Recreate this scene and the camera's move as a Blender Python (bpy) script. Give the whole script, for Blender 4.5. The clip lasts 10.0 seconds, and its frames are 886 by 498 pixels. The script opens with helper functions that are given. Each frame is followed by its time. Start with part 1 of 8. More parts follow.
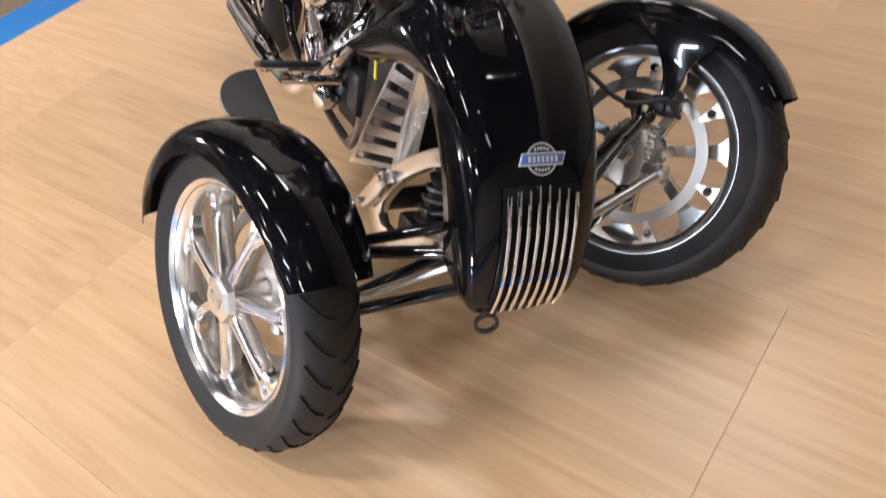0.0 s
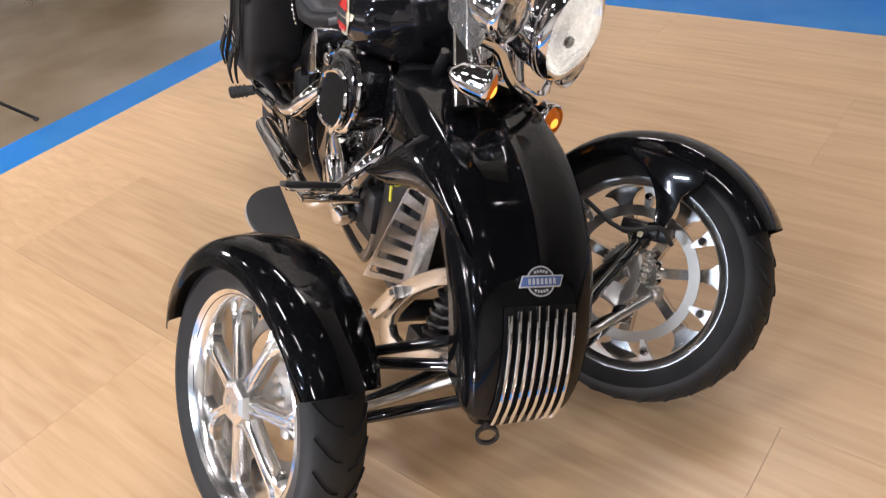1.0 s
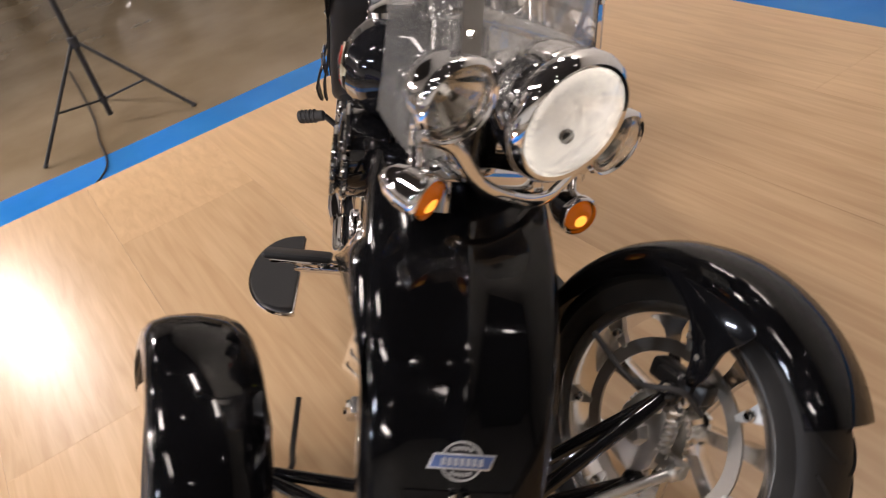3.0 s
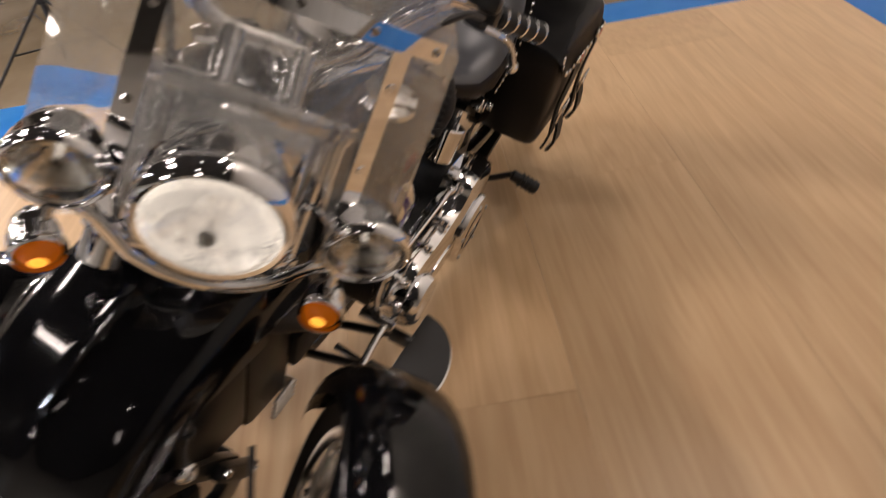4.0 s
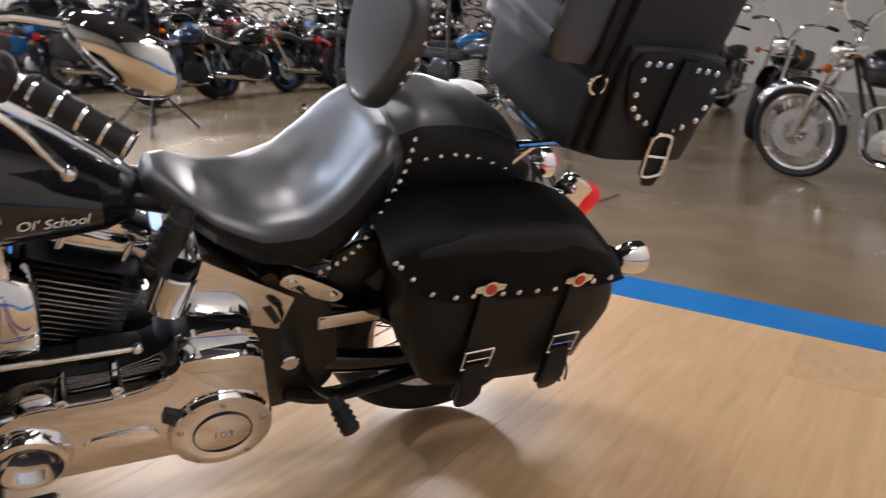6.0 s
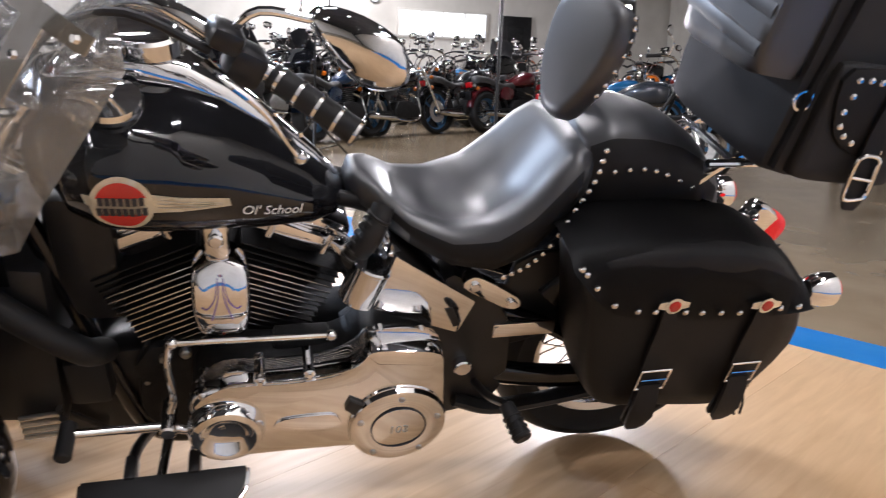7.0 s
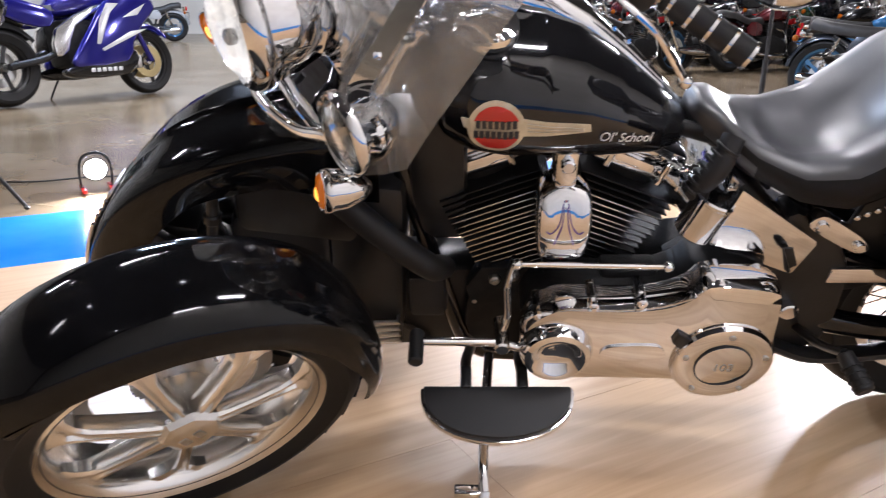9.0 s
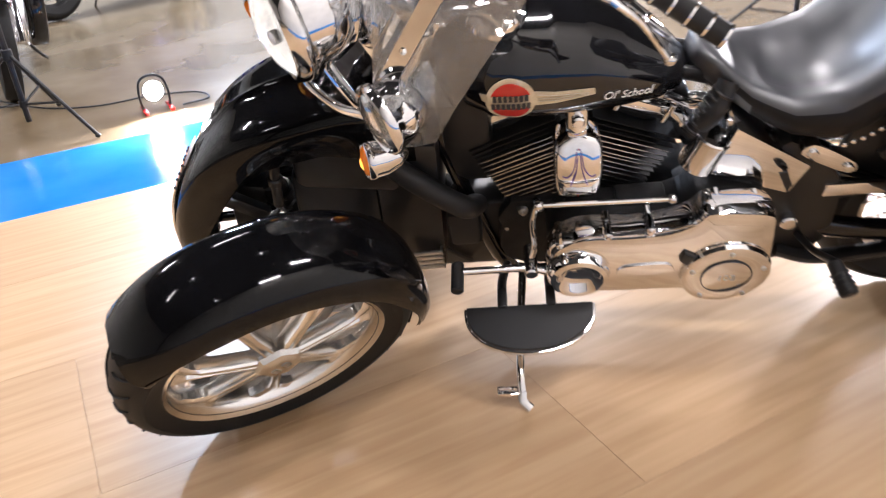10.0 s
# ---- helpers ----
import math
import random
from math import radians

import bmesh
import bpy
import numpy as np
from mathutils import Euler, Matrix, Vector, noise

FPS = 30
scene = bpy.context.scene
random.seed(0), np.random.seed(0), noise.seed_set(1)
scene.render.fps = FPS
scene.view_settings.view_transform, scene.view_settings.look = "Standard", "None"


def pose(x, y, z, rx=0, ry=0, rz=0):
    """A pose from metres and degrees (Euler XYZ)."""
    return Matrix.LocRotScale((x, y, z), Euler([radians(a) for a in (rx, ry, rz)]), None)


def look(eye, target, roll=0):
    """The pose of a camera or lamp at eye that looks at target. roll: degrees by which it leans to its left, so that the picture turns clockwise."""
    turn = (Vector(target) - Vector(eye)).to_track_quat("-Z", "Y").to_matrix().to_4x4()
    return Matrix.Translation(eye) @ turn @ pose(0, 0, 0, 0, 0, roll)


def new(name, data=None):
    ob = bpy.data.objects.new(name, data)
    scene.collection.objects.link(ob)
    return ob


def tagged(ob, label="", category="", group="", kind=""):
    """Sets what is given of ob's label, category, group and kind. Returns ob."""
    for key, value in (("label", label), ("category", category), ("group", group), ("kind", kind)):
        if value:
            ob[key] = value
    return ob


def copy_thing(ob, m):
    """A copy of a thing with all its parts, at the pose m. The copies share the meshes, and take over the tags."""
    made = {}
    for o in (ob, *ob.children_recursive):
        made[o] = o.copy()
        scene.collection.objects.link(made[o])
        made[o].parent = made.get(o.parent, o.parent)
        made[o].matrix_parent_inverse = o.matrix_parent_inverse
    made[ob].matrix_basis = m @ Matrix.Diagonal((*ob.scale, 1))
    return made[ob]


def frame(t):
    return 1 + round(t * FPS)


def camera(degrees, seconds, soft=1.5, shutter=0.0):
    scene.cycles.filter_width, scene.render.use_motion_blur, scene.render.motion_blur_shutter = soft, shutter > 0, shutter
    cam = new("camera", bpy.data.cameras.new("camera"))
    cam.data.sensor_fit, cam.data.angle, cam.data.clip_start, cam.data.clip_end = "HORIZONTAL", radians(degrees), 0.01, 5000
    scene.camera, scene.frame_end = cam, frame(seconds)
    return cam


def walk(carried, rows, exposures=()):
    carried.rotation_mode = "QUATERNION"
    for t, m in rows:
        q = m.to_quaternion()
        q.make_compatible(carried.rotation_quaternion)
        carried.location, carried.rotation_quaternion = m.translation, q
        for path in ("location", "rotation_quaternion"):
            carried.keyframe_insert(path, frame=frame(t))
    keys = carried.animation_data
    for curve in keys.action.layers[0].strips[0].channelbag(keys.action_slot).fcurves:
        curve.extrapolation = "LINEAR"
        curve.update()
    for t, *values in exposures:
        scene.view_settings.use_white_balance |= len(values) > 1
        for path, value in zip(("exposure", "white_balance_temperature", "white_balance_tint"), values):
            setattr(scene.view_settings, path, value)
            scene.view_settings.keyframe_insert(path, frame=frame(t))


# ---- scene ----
cam = camera(59.9, 10.0, soft=1.1, shutter=0.4)
PATH = [
    (0, (2.599, -0.250, 1.324), (1.559, 0.032, 0.280), -11.89),
    (0.5, (2.650, -0.257, 1.376), (1.526, 0.065, 0.437), -10.60),
    (1, (2.662, -0.253, 1.403), (1.500, 0.079, 0.514), -9.80),
    (1.5, (2.668, -0.243, 1.420), (1.475, 0.097, 0.576), -8.99),
    (2, (2.663, -0.219, 1.425), (1.437, 0.074, 0.612), -9.86),
    (2.2, (2.641, -0.174, 1.423), (1.403, 0.087, 0.616), -10.34),
    (3.3, (2.283, 0.549, 1.314), (1.089, 0.297, 0.441), -13.16),
    (3.5, (2.234, 0.717, 1.299), (1.060, 0.386, 0.426), -10.06),
    (4, (1.940, 1.102, 1.308), (0.901, 0.454, 0.441), -10.30),
    (4.5, (1.571, 1.423, 1.290), (0.590, 0.573, 0.538), -4.15),
    (5, (1.143, 1.546, 1.226), (0.205, 0.586, 0.557), -1.17),
    (5.2, (0.987, 1.540, 1.179), (0.073, 0.522, 0.565), 0.47),
    (6.3, (0.761, 1.632, 0.905), (0.221, 0.282, 0.538), 2.14),
    (6.5, (0.795, 1.627, 0.897), (0.290, 0.258, 0.551), 3.23),
    (7, (0.866, 1.620, 0.886), (0.464, 0.215, 0.550), 2.39),
    (7.5, (0.918, 1.620, 0.879), (0.619, 0.196, 0.512), 1.71),
    (8, (0.968, 1.610, 0.868), (0.780, 0.177, 0.468), 1.61),
    (8.5, (1.023, 1.602, 0.863), (0.939, 0.165, 0.444), 1.31),
    (9, (1.086, 1.606, 0.858), (1.082, 0.177, 0.403), 1.15),
    (9.5, (1.129, 1.614, 0.845), (1.186, 0.201, 0.347), 1.12),
    (10, (1.042, 1.744, 1.079), (1.147, 0.422, 0.379), -4.57),
]
walk(cam, [(t, look(e, g, roll)) for t, e, g, roll in PATH],
     [(0, 0.18, 6250, 17), (2.2, -0.02, 6150, 17), (3.4, -0.18, 6900, 20), (5.2, -0.34, 6950, 19), (6.4, 0.09, 5900, 17), (7.2, 0.29, 5900, 17), (8, 0.38, 5850, 18), (9, 0.46, 5850, 18), (9.6, 0.58, 5950, 18), (10, 0.72, 6050, 18)])

# ---- world, lights ----
world = bpy.data.worlds.new("hall_air")
world.use_nodes = True
scene.world = world
bg = world.node_tree.nodes["Background"]
bg.inputs[0].default_value = (1.0, 0.93, 0.84, 1)
bg.inputs[1].default_value = 0.02
scene.view_settings.exposure = 0.0


def area_lamp(name, m, sx, sy, watts, color):
    d = bpy.data.lights.new(name, "AREA")
    d.shape, d.size, d.size_y, d.energy, d.color = "RECTANGLE", sx, sy, watts, color
    ob = new(name, d)
    ob.matrix_world = m
    return ob


# ceiling fittings' light, the flood lamps on stands and the work lamp on the floor
# those at x 6.2 and 7.4 are added, unseen, to brighten the chrome
LAMPS = [(3.2, -1.3, 34), (1.0, -2.7, 112), (-1.2, 0.9, 52), (4.6, -6.0, 310), (0.2, -8.5, 130), (-5.0, -7.0, 50), (-0.1, 2.7, 34), (6.2, 2.4, 8), (7.4, -2.2, 120), (-4.5, -12.5, 180), (0.5, -13.5, 240), (5.8, -12.5, 340), (-1.5, -17.0, 260)]
for lx, ly, watts in LAMPS:
    area_lamp("ceiling_light_glow", look((lx, ly, 4.84), (lx, ly, 0), 34.4), 1.2, 0.22, watts, (0.74, 0.87, 1.0) if ly < -5 and lx > 4 else (1.0, 0.95, 0.88))
area_lamp("flood_glow", look((-1.295, -2.603, 1.23), (0.9, 0.2, 0.2)), 0.22, 0.16, 22, (1.0, 0.97, 0.94))
area_lamp("flood_glow", look((0.08, -5.67, 1.40), (1.2, 0.2, 0.2)), 0.22, 0.16, 44, (1.0, 0.97, 0.94))
area_lamp("work_lamp_glow", look((2.681, -1.881, 0.13), (1.3, -0.2, 0.2)), 0.12, 0.12, 26, (1.0, 0.97, 0.95))

# ---- materials ----
def mat(name, color=(0.5, 0.5, 0.5), rough=0.5, metal=0.0, coat=0.0, spec=0.5, noise=None, bump=None, trans=0.0, ior=1.45,
        emit=None, strength=0.0, coat_rough=0.03):
    """noise: (scale, colour2, contrast low, high, rough spread); bump: (scale, strength, detail)."""
    m = bpy.data.materials.new(name)
    m.use_nodes = True
    nt = m.node_tree
    b = nt.nodes["Principled BSDF"]
    b.inputs["Base Color"].default_value = (*color, 1)
    b.inputs["Roughness"].default_value = rough
    b.inputs["Metallic"].default_value = metal
    b.inputs["Coat Weight"].default_value = coat
    b.inputs["Coat Roughness"].default_value = coat_rough
    b.inputs["Specular IOR Level"].default_value = spec
    b.inputs["Transmission Weight"].default_value = trans
    b.inputs["IOR"].default_value = ior
    if emit:
        b.inputs["Emission Color"].default_value = (*emit, 1)
        b.inputs["Emission Strength"].default_value = strength
    co = nt.nodes.new("ShaderNodeTexCoord")
    if noise:
        sc, c2, lo, hi, spread = noise
        n = nt.nodes.new("ShaderNodeTexNoise")
        n.inputs["Scale"].default_value = sc
        n.inputs["Detail"].default_value = 6
        nt.links.new(co.outputs["Object"], n.inputs["Vector"])
        r = nt.nodes.new("ShaderNodeMapRange")
        r.inputs["From Min"].default_value, r.inputs["From Max"].default_value = lo, hi
        nt.links.new(n.outputs["Fac"], r.inputs["Value"])
        mx = nt.nodes.new("ShaderNodeMix")
        mx.data_type = "RGBA"
        mx.inputs["A"].default_value, mx.inputs["B"].default_value = (*color, 1), (*c2, 1)
        nt.links.new(r.outputs["Result"], mx.inputs["Factor"])
        nt.links.new(mx.outputs["Result"], b.inputs["Base Color"])
        rr = nt.nodes.new("ShaderNodeMapRange")
        rr.inputs["To Min"].default_value, rr.inputs["To Max"].default_value = max(0.0, rough - spread), min(1.0, rough + spread)
        nt.links.new(n.outputs["Fac"], rr.inputs["Value"])
        nt.links.new(rr.outputs["Result"], b.inputs["Roughness"])
    if bump:
        sc, st, det = bump
        n = nt.nodes.new("ShaderNodeTexNoise")
        n.inputs["Scale"].default_value = sc
        n.inputs["Detail"].default_value = det
        nt.links.new(co.outputs["Object"], n.inputs["Vector"])
        bp = nt.nodes.new("ShaderNodeBump")
        bp.inputs["Strength"].default_value = st
        bp.inputs["Distance"].default_value = 0.002
        nt.links.new(n.outputs["Fac"], bp.inputs["Height"])
        nt.links.new(bp.outputs["Normal"], b.inputs["Normal"])
    return m


PAINT = mat("black_gloss_paint", (0.006, 0.006, 0.007), 0.12, coat=1.0, spec=0.12, noise=(9, (0.010, 0.010, 0.012), 0.4, 0.7, 0.04))
CHROME = mat("chrome", (0.86, 0.86, 0.87), 0.05, 1.0, noise=(14, (0.78, 0.77, 0.76), 0.45, 0.7, 0.03))
ALU = mat("polished_aluminium", (0.87, 0.86, 0.84), 0.25, 1.0, noise=(30, (0.76, 0.75, 0.73), 0.4, 0.7, 0.03), bump=(260, 0.02, 2))
RIM = mat("mirror_polished_aluminium", (0.92, 0.91, 0.89), 0.20, 1.0, noise=(18, (0.84, 0.83, 0.80), 0.4, 0.7, 0.06), bump=(120, 0.03, 3))
STEEL = mat("brushed_aluminium", (0.62, 0.61, 0.59), 0.36, 1.0, noise=(40, (0.5, 0.5, 0.48), 0.4, 0.7, 0.08), bump=(300, 0.12, 2))
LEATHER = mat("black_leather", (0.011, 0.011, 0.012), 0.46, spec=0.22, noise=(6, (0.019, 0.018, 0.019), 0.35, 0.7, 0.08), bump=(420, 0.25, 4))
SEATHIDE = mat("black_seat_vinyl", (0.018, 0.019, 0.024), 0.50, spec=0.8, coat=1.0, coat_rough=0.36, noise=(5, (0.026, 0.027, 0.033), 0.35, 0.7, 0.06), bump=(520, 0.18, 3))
CLOTH = mat("black_luggage_cloth", (0.018, 0.018, 0.020), 0.68, noise=(8, (0.028, 0.027, 0.029), 0.35, 0.7, 0.08), bump=(600, 0.3, 3))
RUBBER = mat("tyre_rubber", (0.011, 0.011, 0.0115), 0.60, spec=0.35, noise=(12, (0.019, 0.0185, 0.018), 0.4, 0.75, 0.08), bump=(180, 0.15, 4))
SATIN = mat("satin_black_metal", (0.012, 0.012, 0.013), 0.33, noise=(16, (0.020, 0.020, 0.021), 0.4, 0.7, 0.08), bump=(240, 0.08, 3))
ENGINE = mat("wrinkle_black_engine", (0.012, 0.012, 0.013), 0.5, spec=0.25, noise=(30, (0.024, 0.024, 0.024), 0.4, 0.7, 0.1), bump=(500, 0.35, 3))
PLASTIC = mat("matt_black_plastic", (0.016, 0.016, 0.017), 0.55, bump=(300, 0.1, 3))
# slightly diffuse windshield: the haze stands in for dust and reflected floor light
GLASS = mat("hazy_clear_windshield", (0.97, 0.97, 0.96), 0.02, trans=0.96, ior=1.45, spec=0.5)
LENS = mat("lamp_glass", (0.95, 0.95, 0.93), 0.04, trans=1.0, ior=1.2)
LIT = mat("lit_headlight_reflector", (0.9, 0.88, 0.82), 0.25, 0.6, emit=(1.0, 0.95, 0.84), strength=0.74, noise=(40, (0.7, 0.7, 0.66), 0.4, 0.65, 0.1))
DISC = mat("dull_brake_steel", (0.34, 0.31, 0.275), 0.34, 1.0, noise=(60, (0.32, 0.30, 0.27), 0.4, 0.7, 0.08), bump=(300, 0.1, 2))
REFLECTOR = mat("lamp_reflector", (0.93, 0.93, 0.92), 0.10, 1.0)
AMBER = mat("amber_lens", (0.75, 0.15, 0.005), 0.12, emit=(1.0, 0.30, 0.02), strength=0.12, bump=(60, 0.4, 1))
REDLENS = mat("red_tail_lens", (0.55, 0.01, 0.012), 0.1, emit=(0.9, 0.02, 0.02), strength=0.35)
AMBERGLOW = mat("lit_amber_bulb", (0.9, 0.4, 0.05), 0.3, emit=(1.0, 0.42, 0.05), strength=1.6)
DOWNLIGHT = mat("downlight_glow", (1, 1, 1), 0.4, emit=(1.0, 0.96, 0.90), strength=42.0)
REDCOLD = mat("red_lens_unlit", (0.42, 0.008, 0.01), 0.12, coat=0.5)
RED = mat("red_enamel", (0.55, 0.02, 0.015), 0.2, coat=0.6)
CREAM = mat("cream_emblem", (0.75, 0.68, 0.52), 0.22, 0.35, noise=(60, (0.62, 0.55, 0.4), 0.4, 0.7, 0.05))
WHITE = mat("white_lettering", (0.85, 0.85, 0.83), 0.4)
DARKINK = mat("dark_lettering", (0.03, 0.03, 0.035), 0.45)
BLUEINK = mat("badge_blue", (0.10, 0.16, 0.36), 0.3, 0.2)
BADGE_SILVER = mat("badge_silver", (0.72, 0.73, 0.74), 0.3, 0.6)
YELLOW = mat("yellow_sticker", (0.75, 0.68, 0.05), 0.5)
CALIPER = mat("cast_caliper", (0.56, 0.55, 0.53), 0.36, 1.0, bump=(300, 0.2, 3))
MESHGRILL = mat("black_mesh_filter", (0.004, 0.004, 0.004), 0.6, spec=0.08, bump=(420, 0.8, 1))
PURPLE_INK = mat("purple_pinstripe", (0.12, 0.06, 0.30), 0.4)
BLUESHEET = mat("blue_plastic_sheet", (0.030, 0.31, 0.80), 0.16, noise=(3, (0.06, 0.37, 0.84), 0.35, 0.7, 0.08), bump=(7, 0.5, 4))
CONCRETE = mat("sealed_concrete", (0.155, 0.112, 0.064), 0.24, noise=(1.6, (0.23, 0.176, 0.113), 0.35, 0.7, 0.08), bump=(40, 0.06, 5))
WALLPAINT = mat("white_wall_paint", (0.74, 0.71, 0.65), 0.7, noise=(2.0, (0.66, 0.63, 0.57), 0.4, 0.7, 0.06), bump=(60, 0.12, 4))
CEILING = mat("dark_ceiling_paint", (0.05, 0.05, 0.052), 0.85, noise=(1.5, (0.035, 0.034, 0.034), 0.4, 0.7, 0.06))
TUBE = mat("light_tube", (1, 1, 1), 0.4, emit=(1.0, 0.96, 0.90), strength=14.0)
SKYPANE = mat("daylit_pane", (1, 1, 1), 0.3, emit=(0.95, 1.0, 1.0), strength=1.5)
FLOOD = mat("flood_lamp_face", (1, 1, 1), 0.4, emit=(1.0, 0.92, 0.80), strength=60.0)


def wood_mat():
    m = bpy.data.materials.new("pale_oak_laminate")
    m.use_nodes = True
    nt = m.node_tree
    b = nt.nodes["Principled BSDF"]
    co = nt.nodes.new("ShaderNodeTexCoord")
    info = nt.nodes.new("ShaderNodeObjectInfo")
    off = nt.nodes.new("ShaderNodeVectorMath")
    off.operation = "SCALE"
    cmb = nt.nodes.new("ShaderNodeCombineXYZ")
    for k in (0, 1, 2):
        nt.links.new(info.outputs["Random"], cmb.inputs[k])
    nt.links.new(cmb.outputs[0], off.inputs[0])
    off.inputs["Scale"].default_value = 37.0
    add = nt.nodes.new("ShaderNodeVectorMath")
    nt.links.new(co.outputs["Object"], add.inputs[0])
    nt.links.new(off.outputs[0], add.inputs[1])
    mp = nt.nodes.new("ShaderNodeMapping")
    mp.inputs["Scale"].default_value = (1.1, 17.0, 1.0)
    nt.links.new(add.outputs[0], mp.inputs[0])
    n = nt.nodes.new("ShaderNodeTexNoise")
    n.inputs["Scale"].default_value, n.inputs["Detail"].default_value, n.inputs["Distortion"].default_value = 2.2, 8, 0.5
    nt.links.new(mp.outputs[0], n.inputs["Vector"])
    big = nt.nodes.new("ShaderNodeTexNoise")
    big.inputs["Scale"].default_value, big.inputs["Detail"].default_value = 0.9, 3
    nt.links.new(add.outputs[0], big.inputs["Vector"])
    ramp = nt.nodes.new("ShaderNodeValToRGB")
    e = ramp.color_ramp.elements
    e[0].position, e[0].color = 0.30, (0.47, 0.300, 0.160, 1)
    e[1].position, e[1].color = 0.70, (0.58, 0.395, 0.225, 1)
    nt.links.new(n.outputs["Fac"], ramp.inputs[0])
    hsv = nt.nodes.new("ShaderNodeHueSaturation")
    nt.links.new(ramp.outputs[0], hsv.inputs["Color"])
    ma = nt.nodes.new("ShaderNodeMath")
    ma.operation = "MULTIPLY_ADD"
    nt.links.new(info.outputs["Random"], ma.inputs[0])
    ma.inputs[1].default_value, ma.inputs[2].default_value = 0.12, 0.80
    mb = nt.nodes.new("ShaderNodeMath")
    mb.operation = "MULTIPLY_ADD"
    nt.links.new(big.outputs["Fac"], mb.inputs[0])
    mb.inputs[1].default_value = 0.28
    nt.links.new(ma.outputs[0], mb.inputs[2])
    nt.links.new(mb.outputs[0], hsv.inputs["Value"])
    nt.links.new(hsv.outputs[0], b.inputs["Base Color"])
    rr = nt.nodes.new("ShaderNodeMapRange")
    rr.inputs["To Min"].default_value, rr.inputs["To Max"].default_value = 0.24, 0.42
    nt.links.new(n.outputs["Fac"], rr.inputs["Value"])
    nt.links.new(rr.outputs[0], b.inputs["Roughness"])
    bp = nt.nodes.new("ShaderNodeBump")
    bp.inputs["Strength"].default_value, bp.inputs["Distance"].default_value = 0.12, 0.001
    nt.links.new(n.outputs["Fac"], bp.inputs["Height"])
    nt.links.new(bp.outputs[0], b.inputs["Normal"])
    return m


WOOD = wood_mat()


def body_paint(name, rough=0.25, metal=0.2):
    """A paint that takes its colour from the object's own colour."""
    m = mat(name, (0.1, 0.1, 0.1), rough, metal, coat=0.8)
    info = m.node_tree.nodes.new("ShaderNodeObjectInfo")
    m.node_tree.links.new(info.outputs["Color"], m.node_tree.nodes["Principled BSDF"].inputs["Base Color"])
    return m


BODY = body_paint("row_bike_paint")


# ---- mesh helpers ----
def finish(name, bm, material, angle=35, merge=0.0):
    if merge:
        bmesh.ops.remove_doubles(bm, verts=bm.verts, dist=merge)
    bmesh.ops.recalc_face_normals(bm, faces=bm.faces)
    me = bpy.data.meshes.new(name)
    bm.to_mesh(me)
    bm.free()
    for one in (material if isinstance(material, (list, tuple)) else [material]):
        me.materials.append(one)
    me.polygons.foreach_set("use_smooth", [True] * len(me.polygons))
    me.set_sharp_from_angle(angle=radians(angle))
    return me


SETTLE = {"how": None}


def part(name, bm, material, parent, label="", m=None, angle=35, merge=0.0):
    if SETTLE["how"]:
        total, up = (m or Matrix()).copy(), parent
        while up is not None and up is not bike:
            total, up = up.matrix_basis @ total, up.parent
        if up is bike:
            back = total.inverted()
            for v in bm.verts:
                v.co = back @ SETTLE["how"](total @ v.co)
    ob = new(name, finish(name, bm, material, angle, merge))
    ob.parent = parent
    if m is not None:
        ob.matrix_basis = m
    if label:
        ob["label"] = label
    return ob


def thing(name, label, category, m=None, group="", kind=""):
    ob = new(name)
    if m is not None:
        ob.matrix_basis = m
    return tagged(ob, label, category, group, kind)


def box(bm, c, s, bevel=0.0, m=None, seg=2):
    b2 = bmesh.new()
    bmesh.ops.create_cube(b2, size=1.0, matrix=Matrix.Diagonal((*s, 1)))
    if bevel:
        bmesh.ops.bevel(b2, geom=b2.edges[:], offset=bevel, segments=seg, affect="EDGES", profile=0.5)
    add_bm(bm, b2, Matrix.Translation(c) if m is None else m @ Matrix.Translation(c))
    return bm


def add_bm(bm, b2, m=None):
    if m is not None:
        bmesh.ops.transform(b2, matrix=m, verts=b2.verts)
    vs = [bm.verts.new(v.co) for v in b2.verts]
    b2.verts.index_update()
    for f in b2.faces:
        g = bm.faces.new([vs[v.index] for v in f.verts])
        g.material_index = f.material_index
    b2.free()
    return bm


def basis(d):
    d = Vector(d).normalized()
    a = Vector((0, 0, 1)) if abs(d.z) < 0.9 else Vector((1, 0, 0))
    u = d.cross(a).normalized()
    return u, d.cross(u).normalized(), d


def ring(bm, c, u, v, ru, rv=None, n=16):
    rv = ru if rv is None else rv
    return [bm.verts.new(Vector(c) + u * (ru * math.cos(2 * math.pi * k / n)) + v * (rv * math.sin(2 * math.pi * k / n))) for k in range(n)]


def bridge(bm, a, b, close=True):
    n = len(a)
    for k in range(n if close else n - 1):
        bm.faces.new((a[k], a[(k + 1) % n], b[(k + 1) % n], b[k]))


def cyl(bm, p0, p1, r0, r1=None, n=16, bevel=0.0):
    r1 = r0 if r1 is None else r1
    p0, p1 = Vector(p0), Vector(p1)
    u, v, d = basis(p1 - p0)
    rows = [(p0, r0), (p1, r1)]
    if bevel:
        rows = [(p0, r0 - bevel), (p0 + d * bevel, r0), (p1 - d * bevel, r1), (p1, r1 - bevel)]
    rings = [ring(bm, c, u, v, r, n=n) for c, r in rows]
    for a, b in zip(rings, rings[1:]):
        bridge(bm, a, b)
    bm.faces.new(rings[0])
    bm.faces.new(rings[-1][::-1])
    return bm


